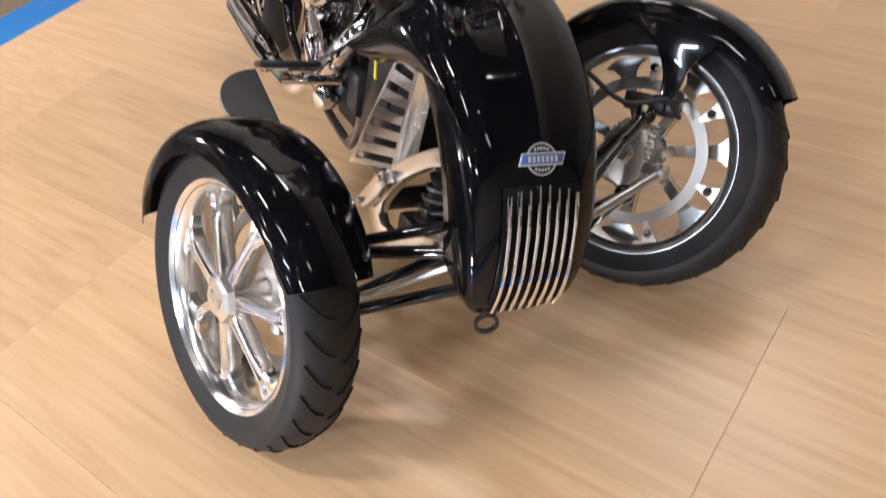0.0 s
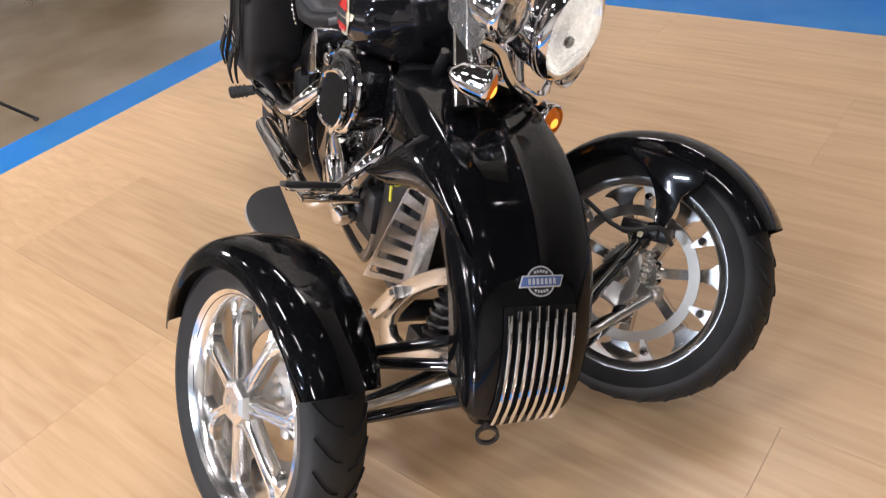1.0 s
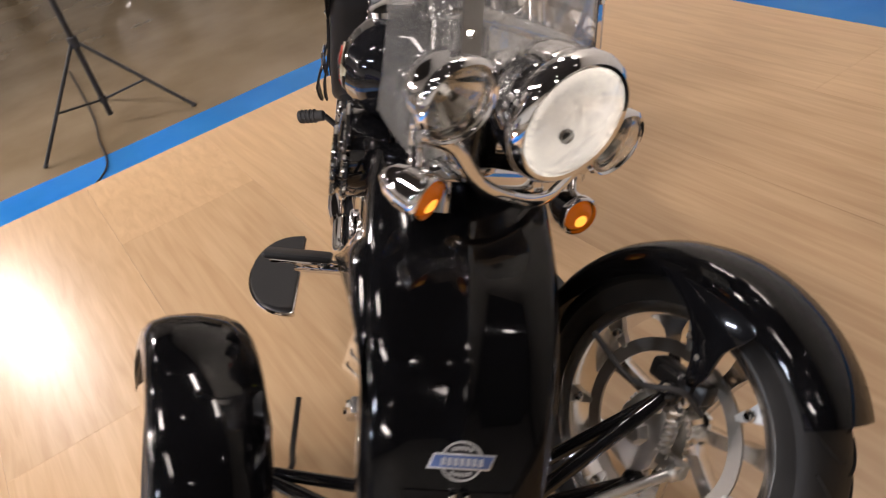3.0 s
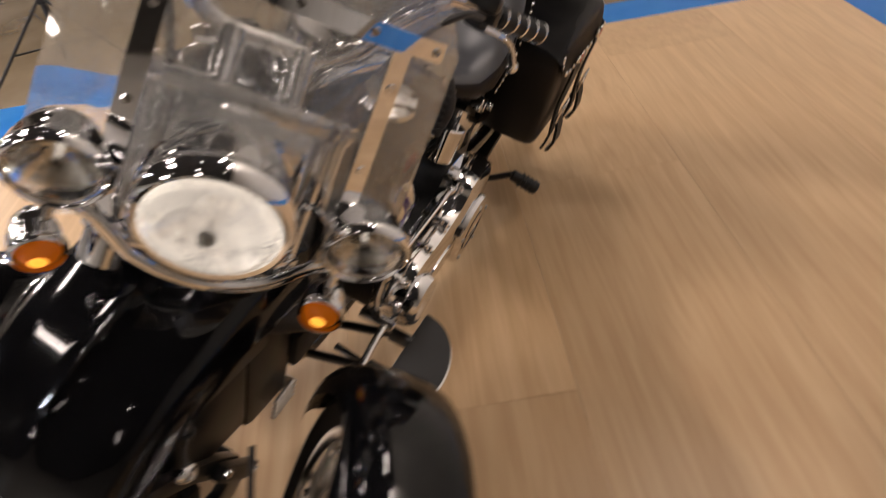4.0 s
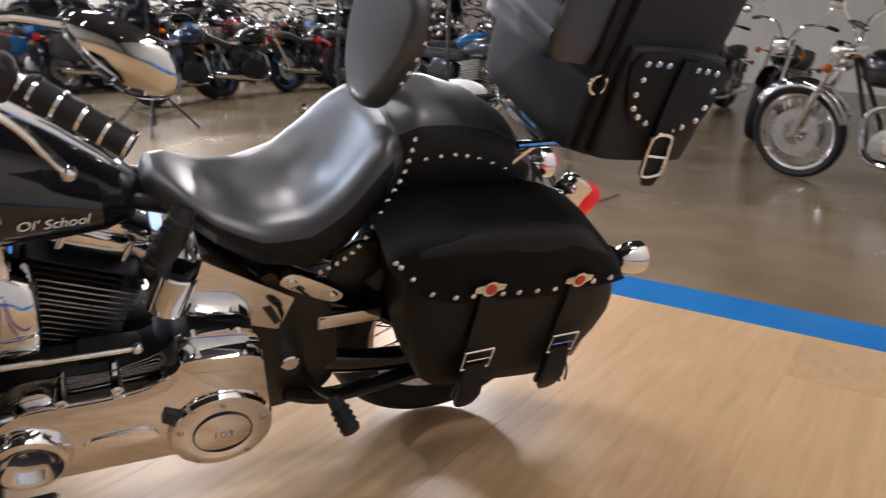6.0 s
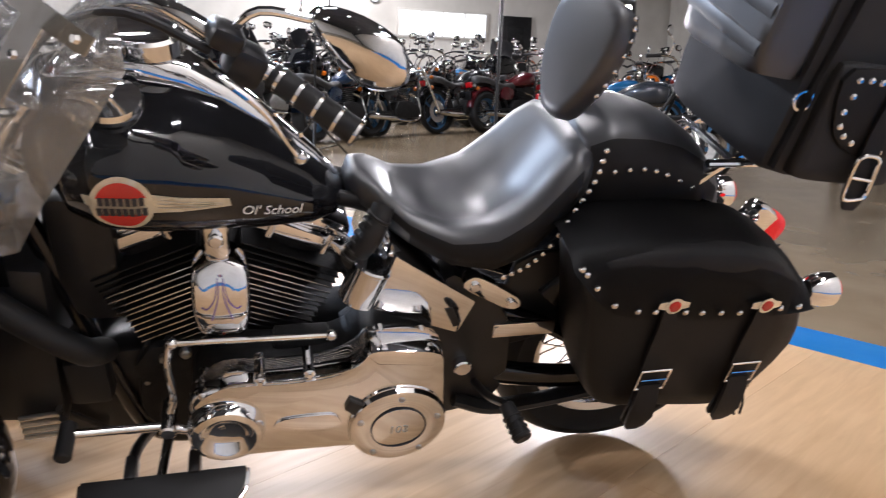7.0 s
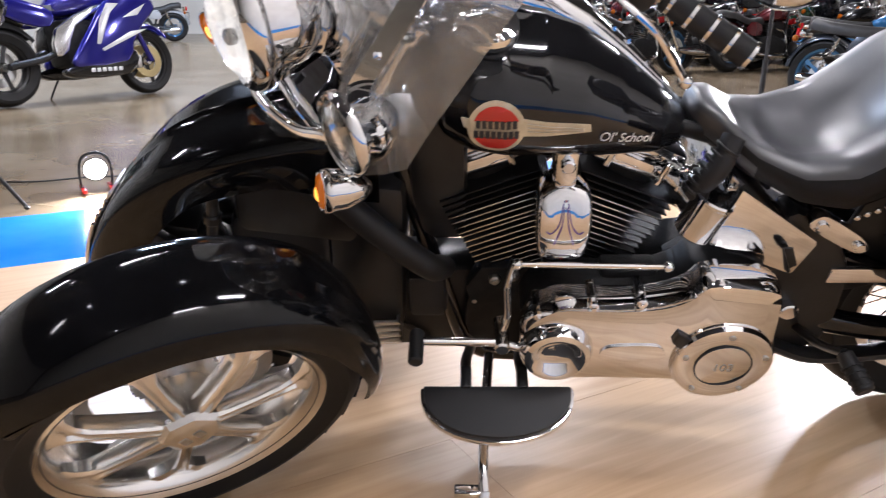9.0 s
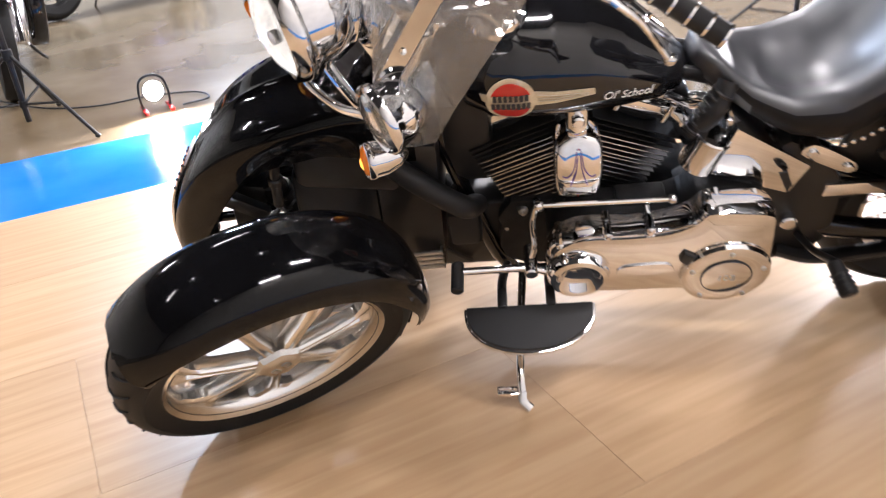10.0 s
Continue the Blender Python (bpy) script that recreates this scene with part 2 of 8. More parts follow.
def smooth_path(pts, k=4):
    """Catmull-Rom through the points."""
    p = [Vector(q) for q in pts]
    p = [2 * p[0] - p[1]] + p + [2 * p[-1] - p[-2]]
    out = []
    for i in range(1, len(p) - 2):
        for j in range(k):
            t = j / k
            a, b, c, d = p[i - 1], p[i], p[i + 1], p[i + 2]
            out.append(0.5 * (2 * b + (c - a) * t + (2 * a - 5 * b + 4 * c - d) * t * t + (3 * b - a - 3 * c + d) * t ** 3))
    out.append(p[-2])
    return out


def tube(bm, pts, r, n=12, smooth=4, radii=None, flat=1.0):
    pts = smooth_path(pts, smooth) if smooth else [Vector(q) for q in pts]
    last, u = None, None
    for i, p in enumerate(pts):
        d = (pts[min(i + 1, len(pts) - 1)] - pts[max(i - 1, 0)]).normalized()
        if u is None:
            u = basis(d)[0]
        u = (u - d * u.dot(d)).normalized()
        v = d.cross(u)
        rr = r if radii is None else float(np.interp(i / (len(pts) - 1), np.linspace(0, 1, len(radii)), radii))
        now = ring(bm, p, u, v, rr, rr * flat, n)
        if last:
            bridge(bm, last, now)
        else:
            bm.faces.new(now[::-1])
        last = now
    bm.faces.new(last)
    return bm


def lathe(bm, prof, n=48, m=None, close=False, arc=None):
    """prof: (radius, along) turned about y."""
    m = m or Matrix()
    rows = []
    count = n if arc is None else n + 1
    for r, y in prof:
        row = []
        for k in range(count):
            a = 2 * math.pi * k / n if arc is None else radians(arc[0] + (arc[1] - arc[0]) * k / n)
            row.append(bm.verts.new(m @ Vector((r * math.cos(a), y, r * math.sin(a)))))
        rows.append(row)
    for a, b in zip(rows, rows[1:] + ([rows[0]] if close else [])):
        bridge(bm, a, b, close=arc is None)
    return bm


def loft(bm, rings, cap=True, close=True):
    rows = [[bm.verts.new(p) for p in r] for r in rings]
    for a, b in zip(rows, rows[1:]):
        bridge(bm, a, b, close)
    if cap and close:
        bm.faces.new(rows[0][::-1])
        bm.faces.new(rows[-1])
    return rows


def plate(bm, outline, axis, a, b, bevel=0.0, m=None):
    """A flat outline in the two other axes, thick from a to b along axis."""
    def at(p, w):
        q = list(p)
        q.insert("xyz".index(axis), w)
        return q
    b2 = bmesh.new()
    v = [b2.verts.new(at(p, a)) for p in outline]
    f = b2.faces.new(v)
    r = bmesh.ops.extrude_face_region(b2, geom=[f])
    sh = [0, 0, 0]
    sh["xyz".index(axis)] = b - a
    bmesh.ops.translate(b2, verts=[e for e in r["geom"] if isinstance(e, bmesh.types.BMVert)], vec=sh)
    bmesh.ops.recalc_face_normals(b2, faces=b2.faces)
    if bevel:
        es = [e for e in b2.edges if len(e.link_faces) == 2 and e.calc_face_angle(0) > 0.6]
        bmesh.ops.bevel(b2, geom=es, offset=bevel, segments=2, affect="EDGES", profile=0.6)
    return add_bm(bm, b2, m)


def round_outline(pts, k=4):
    p = [Vector((x, z, 0)) for x, z in pts]
    n = len(p)
    out = []
    for i in range(n):
        for j in range(k):
            t = j / k
            a, b, c, d = p[i - 1], p[i], p[(i + 1) % n], p[(i + 2) % n]
            q = 0.5 * (2 * b + (c - a) * t + (2 * a - 5 * b + 4 * c - d) * t * t + (3 * b - a - 3 * c + d) * t ** 3)
            out.append((q.x, q.y))
    return out


def blob(bm, c, s, m=None, seg=24, rings=14, power=1.0):
    b2 = bmesh.new()
    bmesh.ops.create_uvsphere(b2, u_segments=seg, v_segments=rings, radius=1.0)
    for v in b2.verts:
        v.co = Vector([math.copysign(abs(q) ** power, q) * w for q, w in zip(v.co, s)])
    return add_bm(bm, b2, (m or Matrix()) @ Matrix.Translation(c))


def bolt(bm, c, d, r=0.006, h=0.004):
    c, d = Vector(c), Vector(d).normalized()
    return cyl(bm, c - d * 0.002, c + d * h, r, r * 0.8, n=6)


def letters(name, text, size, m, material, parent, label="", depth=0.0006, shear=0.0):
    cu = bpy.data.curves.new(name, "FONT")
    cu.body, cu.size, cu.extrude, cu.align_x, cu.align_y, cu.shear = text, size, depth, "CENTER", "CENTER", shear
    cu.resolution_u = 3
    tmp = bpy.data.objects.new(name, cu)
    scene.collection.objects.link(tmp)
    me = bpy.data.meshes.new_from_object(tmp.evaluated_get(bpy.context.evaluated_depsgraph_get()))
    bpy.data.objects.remove(tmp)
    me.materials.clear()
    me.materials.append(material)
    ob = new(name, me)
    ob.parent, ob.matrix_basis = parent, m
    if label:
        ob["label"] = label
    return ob


# ---- the hall: floor, platform, walls, ceiling ----
TURN = radians(30.8)
UX, VX = Vector((math.cos(TURN), math.sin(TURN), 0)), Vector((-math.sin(TURN), math.cos(TURN), 0))
PLATFORM = Matrix.Rotation(TURN, 4, "Z")


def structure(name, bm, material, label, category, m=None, angle=35):
    ob = new(name, finish(name, bm, material, angle))
    if m is not None:
        ob.matrix_basis = m
    return tagged(ob, label, category, kind="structure")


structure("ground", box(bmesh.new(), (0, 0, -0.115), (60, 60, 0.2)), CONCRETE, "polished brown concrete hall floor with stains", "floor", PLATFORM)
structure("floor", box(bmesh.new(), (1.73, -0.0945, -0.011), (5.76, 3.755, 0.008)), SATIN, "thin dark underlay beneath the laminate boards", "floor", PLATFORM)


def sheet(name, u0, u1, v0, v1, label, rise=0.0, seed=0):
    """Thin plastic sheeting with soft ripples; rise lifts its outer long edge."""
    bm = bmesh.new()
    nu, nv = max(2, int((u1 - u0) / 0.06)), max(2, int((v1 - v0) / 0.06))
    long_u = (u1 - u0) > (v1 - v0)
    rows = []
    for i in range(nu + 1):
        row = []
        for j in range(nv + 1):
            u, v = u0 + (u1 - u0) * i / nu, v0 + (v1 - v0) * j / nv
            z = -0.009 + 0.004 * noise.noise(Vector((u * 2.3 + seed, v * 2.3, 0)))
            s = (v - v0) / (v1 - v0) if long_u else 0
            z += rise * max(0.0, s - 0.45) ** 1.5 * 2.2 * (0.75 + 0.5 * noise.noise(Vector((u * 1.7, seed, 3))))
            row.append(bm.verts.new((u, v, max(z, -0.012))))
        rows.append(row)
    for a, b in zip(rows, rows[1:]):
        bridge(bm, a, b, close=False)
    bmesh.ops.solidify(bm, geom=bm.faces[:], thickness=0.001)
    return structure(name, bm, BLUESHEET, label, "plastic sheet", PLATFORM, 80)


sheet("trim_1", -1.43, -1.157, -2.70, 2.45, "blue plastic sheet strip edging the wooden platform", seed=1)
sheet("trim_2", -1.156, 4.6, 1.787, 2.70, "wide blue plastic sheet creeping up the white wall", rise=0.03, seed=5)
sheet("trim_3", -1.156, 4.6, -2.70, -1.976, "wide blue plastic sheet on the concrete floor", seed=9)

# white wall beside the platform, and the hall's other walls
WALL = Matrix.Translation((-4.12, -0.28, 0)) @ Matrix.Rotation(radians(40), 4, "Z")


def wall(name, m, length, height, label, off=0.0):
    return structure(name, box(bmesh.new(), (length / 2, 0.1, height / 2 - 0.02), (length, 0.2, height)), WALLPAINT, label, "wall", m @ Matrix.Translation((off, 0, 0)))


wall("wall_north", WALL, 24.0, 5.0, "white painted masonry wall beside the display platform", -4.0)
wall("wall_south", Matrix.Translation((-12, -19.5, 0)) @ Matrix.Rotation(radians(180), 4, "Z") @ Matrix.Translation((-28, 0, 0)), 28, 5.0, "cream painted far wall of the hall")
wall("wall_west", Matrix.Translation((-11.8, -19.4, 0)) @ Matrix.Rotation(radians(90), 4, "Z"), 18.0, 5.0, "cream painted end wall of the hall")
# out-of-view wall, added so that the chrome has something bright to reflect
wall("wall_east", Matrix.Translation((10.4, -19.4, 0)) @ Matrix.Rotation(radians(90), 4, "Z") @ Matrix.Translation((0, -0.2, 0)), 30.0, 5.0, "unseen cream wall added to close the hall and brighten chrome reflections")
structure("ceiling", box(bmesh.new(), (2, -6, 5.1), (32, 32, 0.2)), CEILING, "dark painted hall ceiling", "ceiling")

# ---- motorcycle: frame of reference ----
LEAN = radians(21.33)
BIKE = Matrix.Rotation(-LEAN, 4, "X") @ Matrix.Translation((0, -0.0134, -0.0029))
bike = thing("motorcycle", "black three-wheeled tilting motorcycle with chrome trim leaning on its stand", "motorcycle", BIKE)


def fork_frame(rake, steer, c):
    """Axes ahead of, left of and up along a steered fork."""
    a = Vector((-math.sin(rake), 0, math.cos(rake)))
    f = Matrix.Rotation(steer, 3, a) @ Vector((math.cos(rake), 0, math.sin(rake)))
    return Matrix.Translation(c) @ Matrix((f, a.cross(f), a)).transposed().to_4x4()


FORK = fork_frame(radians(31.5), radians(40.8), (1.2653, 0.024, 0.8528))
BARS = fork_frame(radians(25.2), radians(39.0), (1.249, 0.027, 0.857)) @ Matrix.Rotation(radians(-2.8), 4, "X")


def settle_body(p):
    """Sets the body's breadth and height, alike on both flanks."""
    a = abs(p.y)
    out = lambda q: 1.069 * q + 0.022 * p.x + 0.073 * p.z - 0.104
    y = out(a) if a > 0.12 else a * out(0.12) / 0.12
    return Vector((1.038 * p.x + 0.016 * a + 0.042 * p.z - 0.050, math.copysign(y, p.y), 0.014 * a + 1.076 * p.z - 0.046))


def settle_front(p):
    """The same for what hangs in the front unit."""
    c = 0.06 * min(1, max(0, (0.72 - p.z) / 0.45)) * min(1, max(0, (p.x - 1.3) / 0.35))
    return Vector((1.071 * p.x - 0.016 * p.z - 0.045 + c, p.y * 1.08, 0.094 * p.x + 1.073 * p.z - 0.139 + 0.9 * c))



# ---- front wheels ----
def wheel_pose(c, yaw, lean):
    return BIKE.inverted() @ Matrix.Translation(c) @ Matrix.Rotation(radians(yaw), 4, "Z") @ Matrix.Rotation(-radians(lean), 4, "X")


def tyre_profile(R, rim, half, crown=0.8):
    """(radius, along) of a round-shouldered motorcycle tyre."""
    pts = []
    for k in range(17):
        a = radians(-104 + 208 * k / 16)
        w = half * math.sin(a) if abs(a) < math.pi / 2 else half * math.copysign(1, a) * (1 - 0.12 * (abs(a) - math.pi / 2) / 0.25)
        depth = (R - rim) * (0.62 - 0.62 * math.cos(a))
        pts.append((max(rim, R - depth * 0.78), w))
    return [(rim - 0.004, -half * 0.72)] + pts + [(rim - 0.004, half * 0.72)]


def tyre_bm(R, rim, half, grooves=26):
    bm = bmesh.new()
    lathe(bm, tyre_profile(R, rim, half), n=84, close=True)
    return bm


def groove_bm(R, half, count=30, seed=0):
    """Tread cuts as thin strips on the crown, dark for the shade inside grooves."""
    bm = bmesh.new()
    for k in range(count):
        a0 = 2 * math.pi * k / count
        for side in (-1, 1):
            pts = []
            for j in range(7):
                s = j / 6
                y = side * half * (0.10 + 0.74 * s)
                a = a0 + side * 0.02 + 0.16 * s * s + (math.pi / count if side > 0 else 0)
                ang = math.asin(min(0.99, abs(y) / half))
                r = R - (R - R * 0.74) * (0.62 - 0.62 * math.cos(ang)) * 0.78 + 0.0006
                pts.append(Vector((r * math.cos(a), y, r * math.sin(a))))
            tube(bm, pts, 0.0028, n=4, smooth=0, flat=0.4)
    return bm


# near-black colour paints in the shade that cut tread would hold
GROOVE_SHADE = mat("tread_groove_shadow", (0.006, 0.006, 0.006), 0.85)


def front_wheel(name, c, yaw, lean, out, spin, size, label):
    """out: +1 if the outer face looks to the bike's left."""
    R, rim, half = 0.283, 0.203, 0.062
    w = part(name, tyre_bm(R, rim, half), RUBBER, bike, label, wheel_pose(c, yaw, lean) @ Matrix.Scale(size, 4))
    part("tread", groove_bm(R, half), GROOVE_SHADE, w)
    flip = Matrix.Rotation(radians(spin), 4, "Y") if out > 0 else Matrix.Rotation(math.pi, 4, "Z") @ Matrix.Rotation(radians(spin), 4, "Y")
    # rim: a dished outer lip, the barrel, and the flat inner lip
    bm = bmesh.new()
    lathe(bm, [(0.209, 0.052), (0.212, 0.048), (0.208, 0.042), (0.198, 0.036), (0.193, 0.010), (0.194, -0.034), (0.204, -0.042), (0.211, -0.047), (0.209, -0.053),
               (0.203, -0.053), (0.190, -0.046), (0.187, -0.036), (0.187, 0.016), (0.188, 0.026), (0.192, 0.036), (0.199, 0.044)], n=84, m=flip, close=True)
    part("rim", bm, RIM, w, "polished aluminium rim")
    for k in range(7):
        bm = bmesh.new()
        rot = flip @ Matrix.Rotation(2 * math.pi * k / 7, 4, "Y")
        rows = []
        for r, wd, y0, y1 in ((0.030, 0.029, 0.018, 0.048), (0.058, 0.023, 0.016, 0.046), (0.105, 0.022, 0.012, 0.042), (0.140, 0.026, 0.010, 0.039), (0.160, 0.036, 0.010, 0.036), (0.174, 0.058, 0.010, 0.033), (0.184, 0.088, 0.010, 0.031), (0.190, 0.104, 0.010, 0.030)):
            g = 0.007 if r < 0.165 else 0.003
            rows.append([rot @ Vector((r - (0.004 if r > 0.18 and abs(z) > 0.4 * wd else 0), y, z)) for z, y in ((-wd / 2, y0), (-wd / 2, y1 - 0.005), (-wd * 0.36, y1), (-wd * 0.20, y1), (-wd * 0.11, y1 - g), (wd * 0.11, y1 - g),
                                                              (wd * 0.20, y1), (wd * 0.36, y1), (wd / 2, y1 - 0.005), (wd / 2, y0))])
        loft(bm, rows)
        part("spoke", bm, RIM, w)
    bm = bmesh.new()
    lathe(bm, [(0.0, -0.06), (0.040, -0.06), (0.050, -0.02), (0.040, 0.0), (0.040, 0.040), (0.0, 0.042)], n=28, m=flip)
    part("hub", bm, RIM, w)
    bm = bmesh.new()
    lathe(bm, [(0.046, 0.038), (0.048, 0.046), (0.042, 0.056), (0.032, 0.061), (0.0, 0.062)], n=7, m=flip @ Matrix.Rotation(math.pi / 7, 4, "Y"))
    cap = part("hub_cap", bm, ALU, w, "faceted aluminium hub cap", angle=20)
    bm = bmesh.new()
    for x in (-0.012, 0.012):
        box(bm, (x, 0.0624, 0), (0.012, 0.001, 0.018), 0, m=flip, seg=1)
    part("cap_mark", bm, STEEL, cap)
    bm = bmesh.new()
    lathe(bm, [(0.126, -0.034), (0.149, -0.034), (0.149, -0.039), (0.126, -0.039)], n=64, m=flip, close=True)
    part("brake_disc", bm, DISC, w, "plain steel brake disc")
    for k in range(7):
        rot = flip @ Matrix.Rotation(2 * math.pi * (k + 0.5) / 7, 4, "Y")
        # a three-cornered lug carries the disc on the rim
        bm = bmesh.new()
        rows = [[rot @ Vector((r, y, z)) for z, y in ((-wd, -0.030), (wd, -0.030), (wd, -0.042), (-wd, -0.042))] for r, wd in ((0.144, 0.004), (0.158, 0.008), (0.172, 0.010), (0.189, 0.017))]
        loft(bm, rows)
        lug = part("disc_lug", bm, STEEL, w)
        bm = bmesh.new()
        cyl(bm, rot @ Vector((0.170, -0.040, 0)), rot @ Vector((0.170, -0.048, 0)), 0.010, 0.009, n=10, bevel=0.002)
        cyl(bm, rot @ Vector((0.170, -0.046, 0)), rot @ Vector((0.170, -0.053, 0)), 0.006, n=6)
        part("disc_bolt", bm, CHROME, lug)
    return w


WL_C, WR_C = (1.487, 0.529, 0.254), (1.469, -0.346, 0.285)
WL_TURN, WR_TURN = (31.0, 33.3), (16.9, 27.3)
wheel_l = front_wheel("front_wheel", WL_C, *WL_TURN, 1, 38, 1.042, "front tyre on a seven-spoke polished aluminium wheel")
wheel_r = front_wheel("front_wheel", WR_C, *WR_TURN, -1, -8, 1.088, "front tyre on a seven-spoke polished aluminium wheel")


def front_fender(w, out, a0=33, a1=177):
    """A deep rounded mudguard round the tyre; a0 front end, a1 rear end, degrees from straight ahead."""
    bm = bmesh.new()
    n = 40
    rows = []
    for i in range(n + 1):
        s = i / n
        a = radians(a0 + (a1 - a0) * s)
        half = 0.086 * (1 - 0.10 * (1 - min(1, s * 6)) ** 2 - 0.10 * max(0, s * 6 - 5) ** 2)
        R = 0.304
        drop = 0.052 * min(1.0, 0.50 + 2.2 * s) * min(1.0, 0.55 + 2.0 * (1 - s))
        sec = [(-1.0, -drop), (-1.0, -0.038), (-0.95, -0.020), (-0.80, -0.006), (-0.5, 0.003), (0, 0.007), (0.5, 0.003), (0.80, -0.006), (0.95, -0.020), (1.0, -0.038), (1.0, -drop)]
        rows.append([Vector(((R + h) * math.cos(a), half * k, (R + h) * math.sin(a))) for k, h in sec])
    loft(bm, rows, cap=False, close=False)
    bmesh.ops.solidify(bm, geom=bm.faces[:], thickness=0.003)
    f = part("front_fender", bm, PAINT, w, "gloss black front mudguard", angle=50)
    # inner bracket lobe that carries the guard
    bm = bmesh.new()
    lobe = round_outline([(0.110, 0.244), (0.080, 0.185), (0.070, 0.140), (0.054, 0.110), (0.038, 0.118), (0.030, 0.168), (-0.005, 0.220), (-0.07, 0.262)], 4)
    plate(bm, lobe, "y", -out * 0.080, -out * 0.088, 0.002)
    part("fender_bracket", bm, PAINT, w)
    for p in ((0.046, 0.160), (0.052, 0.125), (0.034, 0.118)):
        bm = bmesh.new()
        bolt(bm, (p[0], -out * 0.088, p[1]), (0, -out, 0), 0.006, 0.005)
        part("bracket_bolt", bm, CHROME, w)
    return f


front_fender(wheel_l, 1)
front_fender(wheel_r, -1)


def caliper(w, out):
    bm = bmesh.new()
    m = Matrix.Rotation(radians(10), 4, "Y")
    plate(bm, [(-0.034, -0.066), (0.022, -0.072), (0.046, -0.036), (0.044, 0.028), (0.022, 0.060), (-0.030, 0.064), (-0.050, 0.014)], "y", -out * 0.055, -out * 0.090, 0.010, m)
    part("steering_knuckle", bm, CALIPER, w, "cast aluminium steering knuckle")
    bm = bmesh.new()
    box(bm, (0.015, -out * 0.050, 0.100), (0.11, 0.036, 0.036), 0.008)
    box(bm, (0.015, -out * 0.072, 0.100), (0.07, 0.016, 0.026), 0.006)
    cal = part("brake_caliper", bm, SATIN, w, "black brake caliper")
    for x in (-0.030, 0.005, 0.040, 0.058):
        bm = bmesh.new()
        bolt(bm, (x, -out * 0.032, 0.104), (0, out, 0), 0.006, 0.005)
        part("caliper_bolt", bm, CHROME, cal)
    # axle nut, ball joints above and below the knuckle, and a coiled sensor lead
    bm = bmesh.new()
    cyl(bm, (0, -out * 0.088, 0), (0, -out * 0.108, 0), 0.022, 0.018, n=6, bevel=0.003)
    part("axle_nut", bm, STEEL, w, "bright steel axle nut")
    for z in (-0.078, 0.076):
        bm = bmesh.new()
        cyl(bm, (0.012, -out * 0.070, z - 0.016), (0.012, -out * 0.070, z + 0.016), 0.018, n=14, bevel=0.004)
        part("ball_joint", bm, STEEL, w)
    bm = bmesh.new()
    box(bm, (0.062, -out * 0.075, -0.018), (0.06, 0.020, 0.030), 0.007)
    part("steering_arm", bm, STEEL, w)
    bm = bmesh.new()
    tube(bm, [(0.052 + 0.010 * math.cos(j * 0.9), -out * (0.094 + 0.010 * math.sin(j * 0.9)), 0.070 - 0.0016 * j) for j in range(50)], 0.0022, n=5, smooth=0)
    part("coiled_lead", bm, STEEL, w)
    bm = bmesh.new()
    box(bm, (0.020, -out * 0.096, 0.074), (0.012, 0.010, 0.050), 0.003)
    part("knuckle_tag", bm, CREAM, w, "pale plastic bracket")
    bm = bmesh.new()
    lathe(bm, [(0.040, -out * 0.045), (0.062, -out * 0.045), (0.062, -out * 0.051), (0.040, -out * 0.051)], n=48, close=True)
    for k in range(36):
        rot = Matrix.Rotation(2 * math.pi * k / 36, 4, "Y")
        box(bm, (0.0635, -out * 0.048, 0), (0.006, 0.005, 0.005), 0, m=rot)
    part("sensor_ring", bm, STEEL, w)
    bm = bmesh.new()
    tube(bm, [(0.09, -out * 0.10, 0.09), (0.07, -out * 0.14, 0.12), (0.0, -out * 0.16, 0.10), (-0.08, -out * 0.18, 0.14)], 0.005, n=8)
    part("brake_hose", bm, PLASTIC, w)


caliper(wheel_l, 1)
caliper(wheel_r, -1)

# ---- rear wheel and fender ----
rear = part("rear_wheel", tyre_bm(0.318, 0.222, 0.066), RUBBER, bike, "wide rear tyre on a chrome wire wheel", Matrix.Translation((0, -0.040, 0.292)) @ Matrix.Scale(0.93, 4))
bm = bmesh.new()
lathe(bm, [(0.225, 0.048), (0.229, 0.044), (0.205, 0.030), (0.197, 0.0), (0.205, -0.030), (0.229, -0.044), (0.225, -0.048), (0.200, -0.036), (0.190, 0.0), (0.200, 0.036)], n=60, close=True)
part("rim", bm, CHROME, rear, "chrome rim")
bm = bmesh.new()
for k in range(40):
    a = 2 * math.pi * k / 40
    b = a + (0.32 if k % 2 else -0.32)
    s = 1 if k % 4 < 2 else -1
    cyl(bm, (0.045 * math.cos(b), s * 0.045, 0.045 * math.sin(b)), (0.196 * math.cos(a), s * 0.008, 0.196 * math.sin(a)), 0.0022, n=5)
part("wire_spokes", bm, CHROME, rear, "chrome wire spokes")
bm = bmesh.new()
lathe(bm, [(0.0, -0.075), (0.03, -0.075), (0.05, -0.055), (0.05, -0.04), (0.034, -0.03), (0.034, 0.03), (0.05, 0.04), (0.05, 0.055), (0.03, 0.075), (0.0, 0.075)], n=24)
part("hub", bm, CHROME, rear)

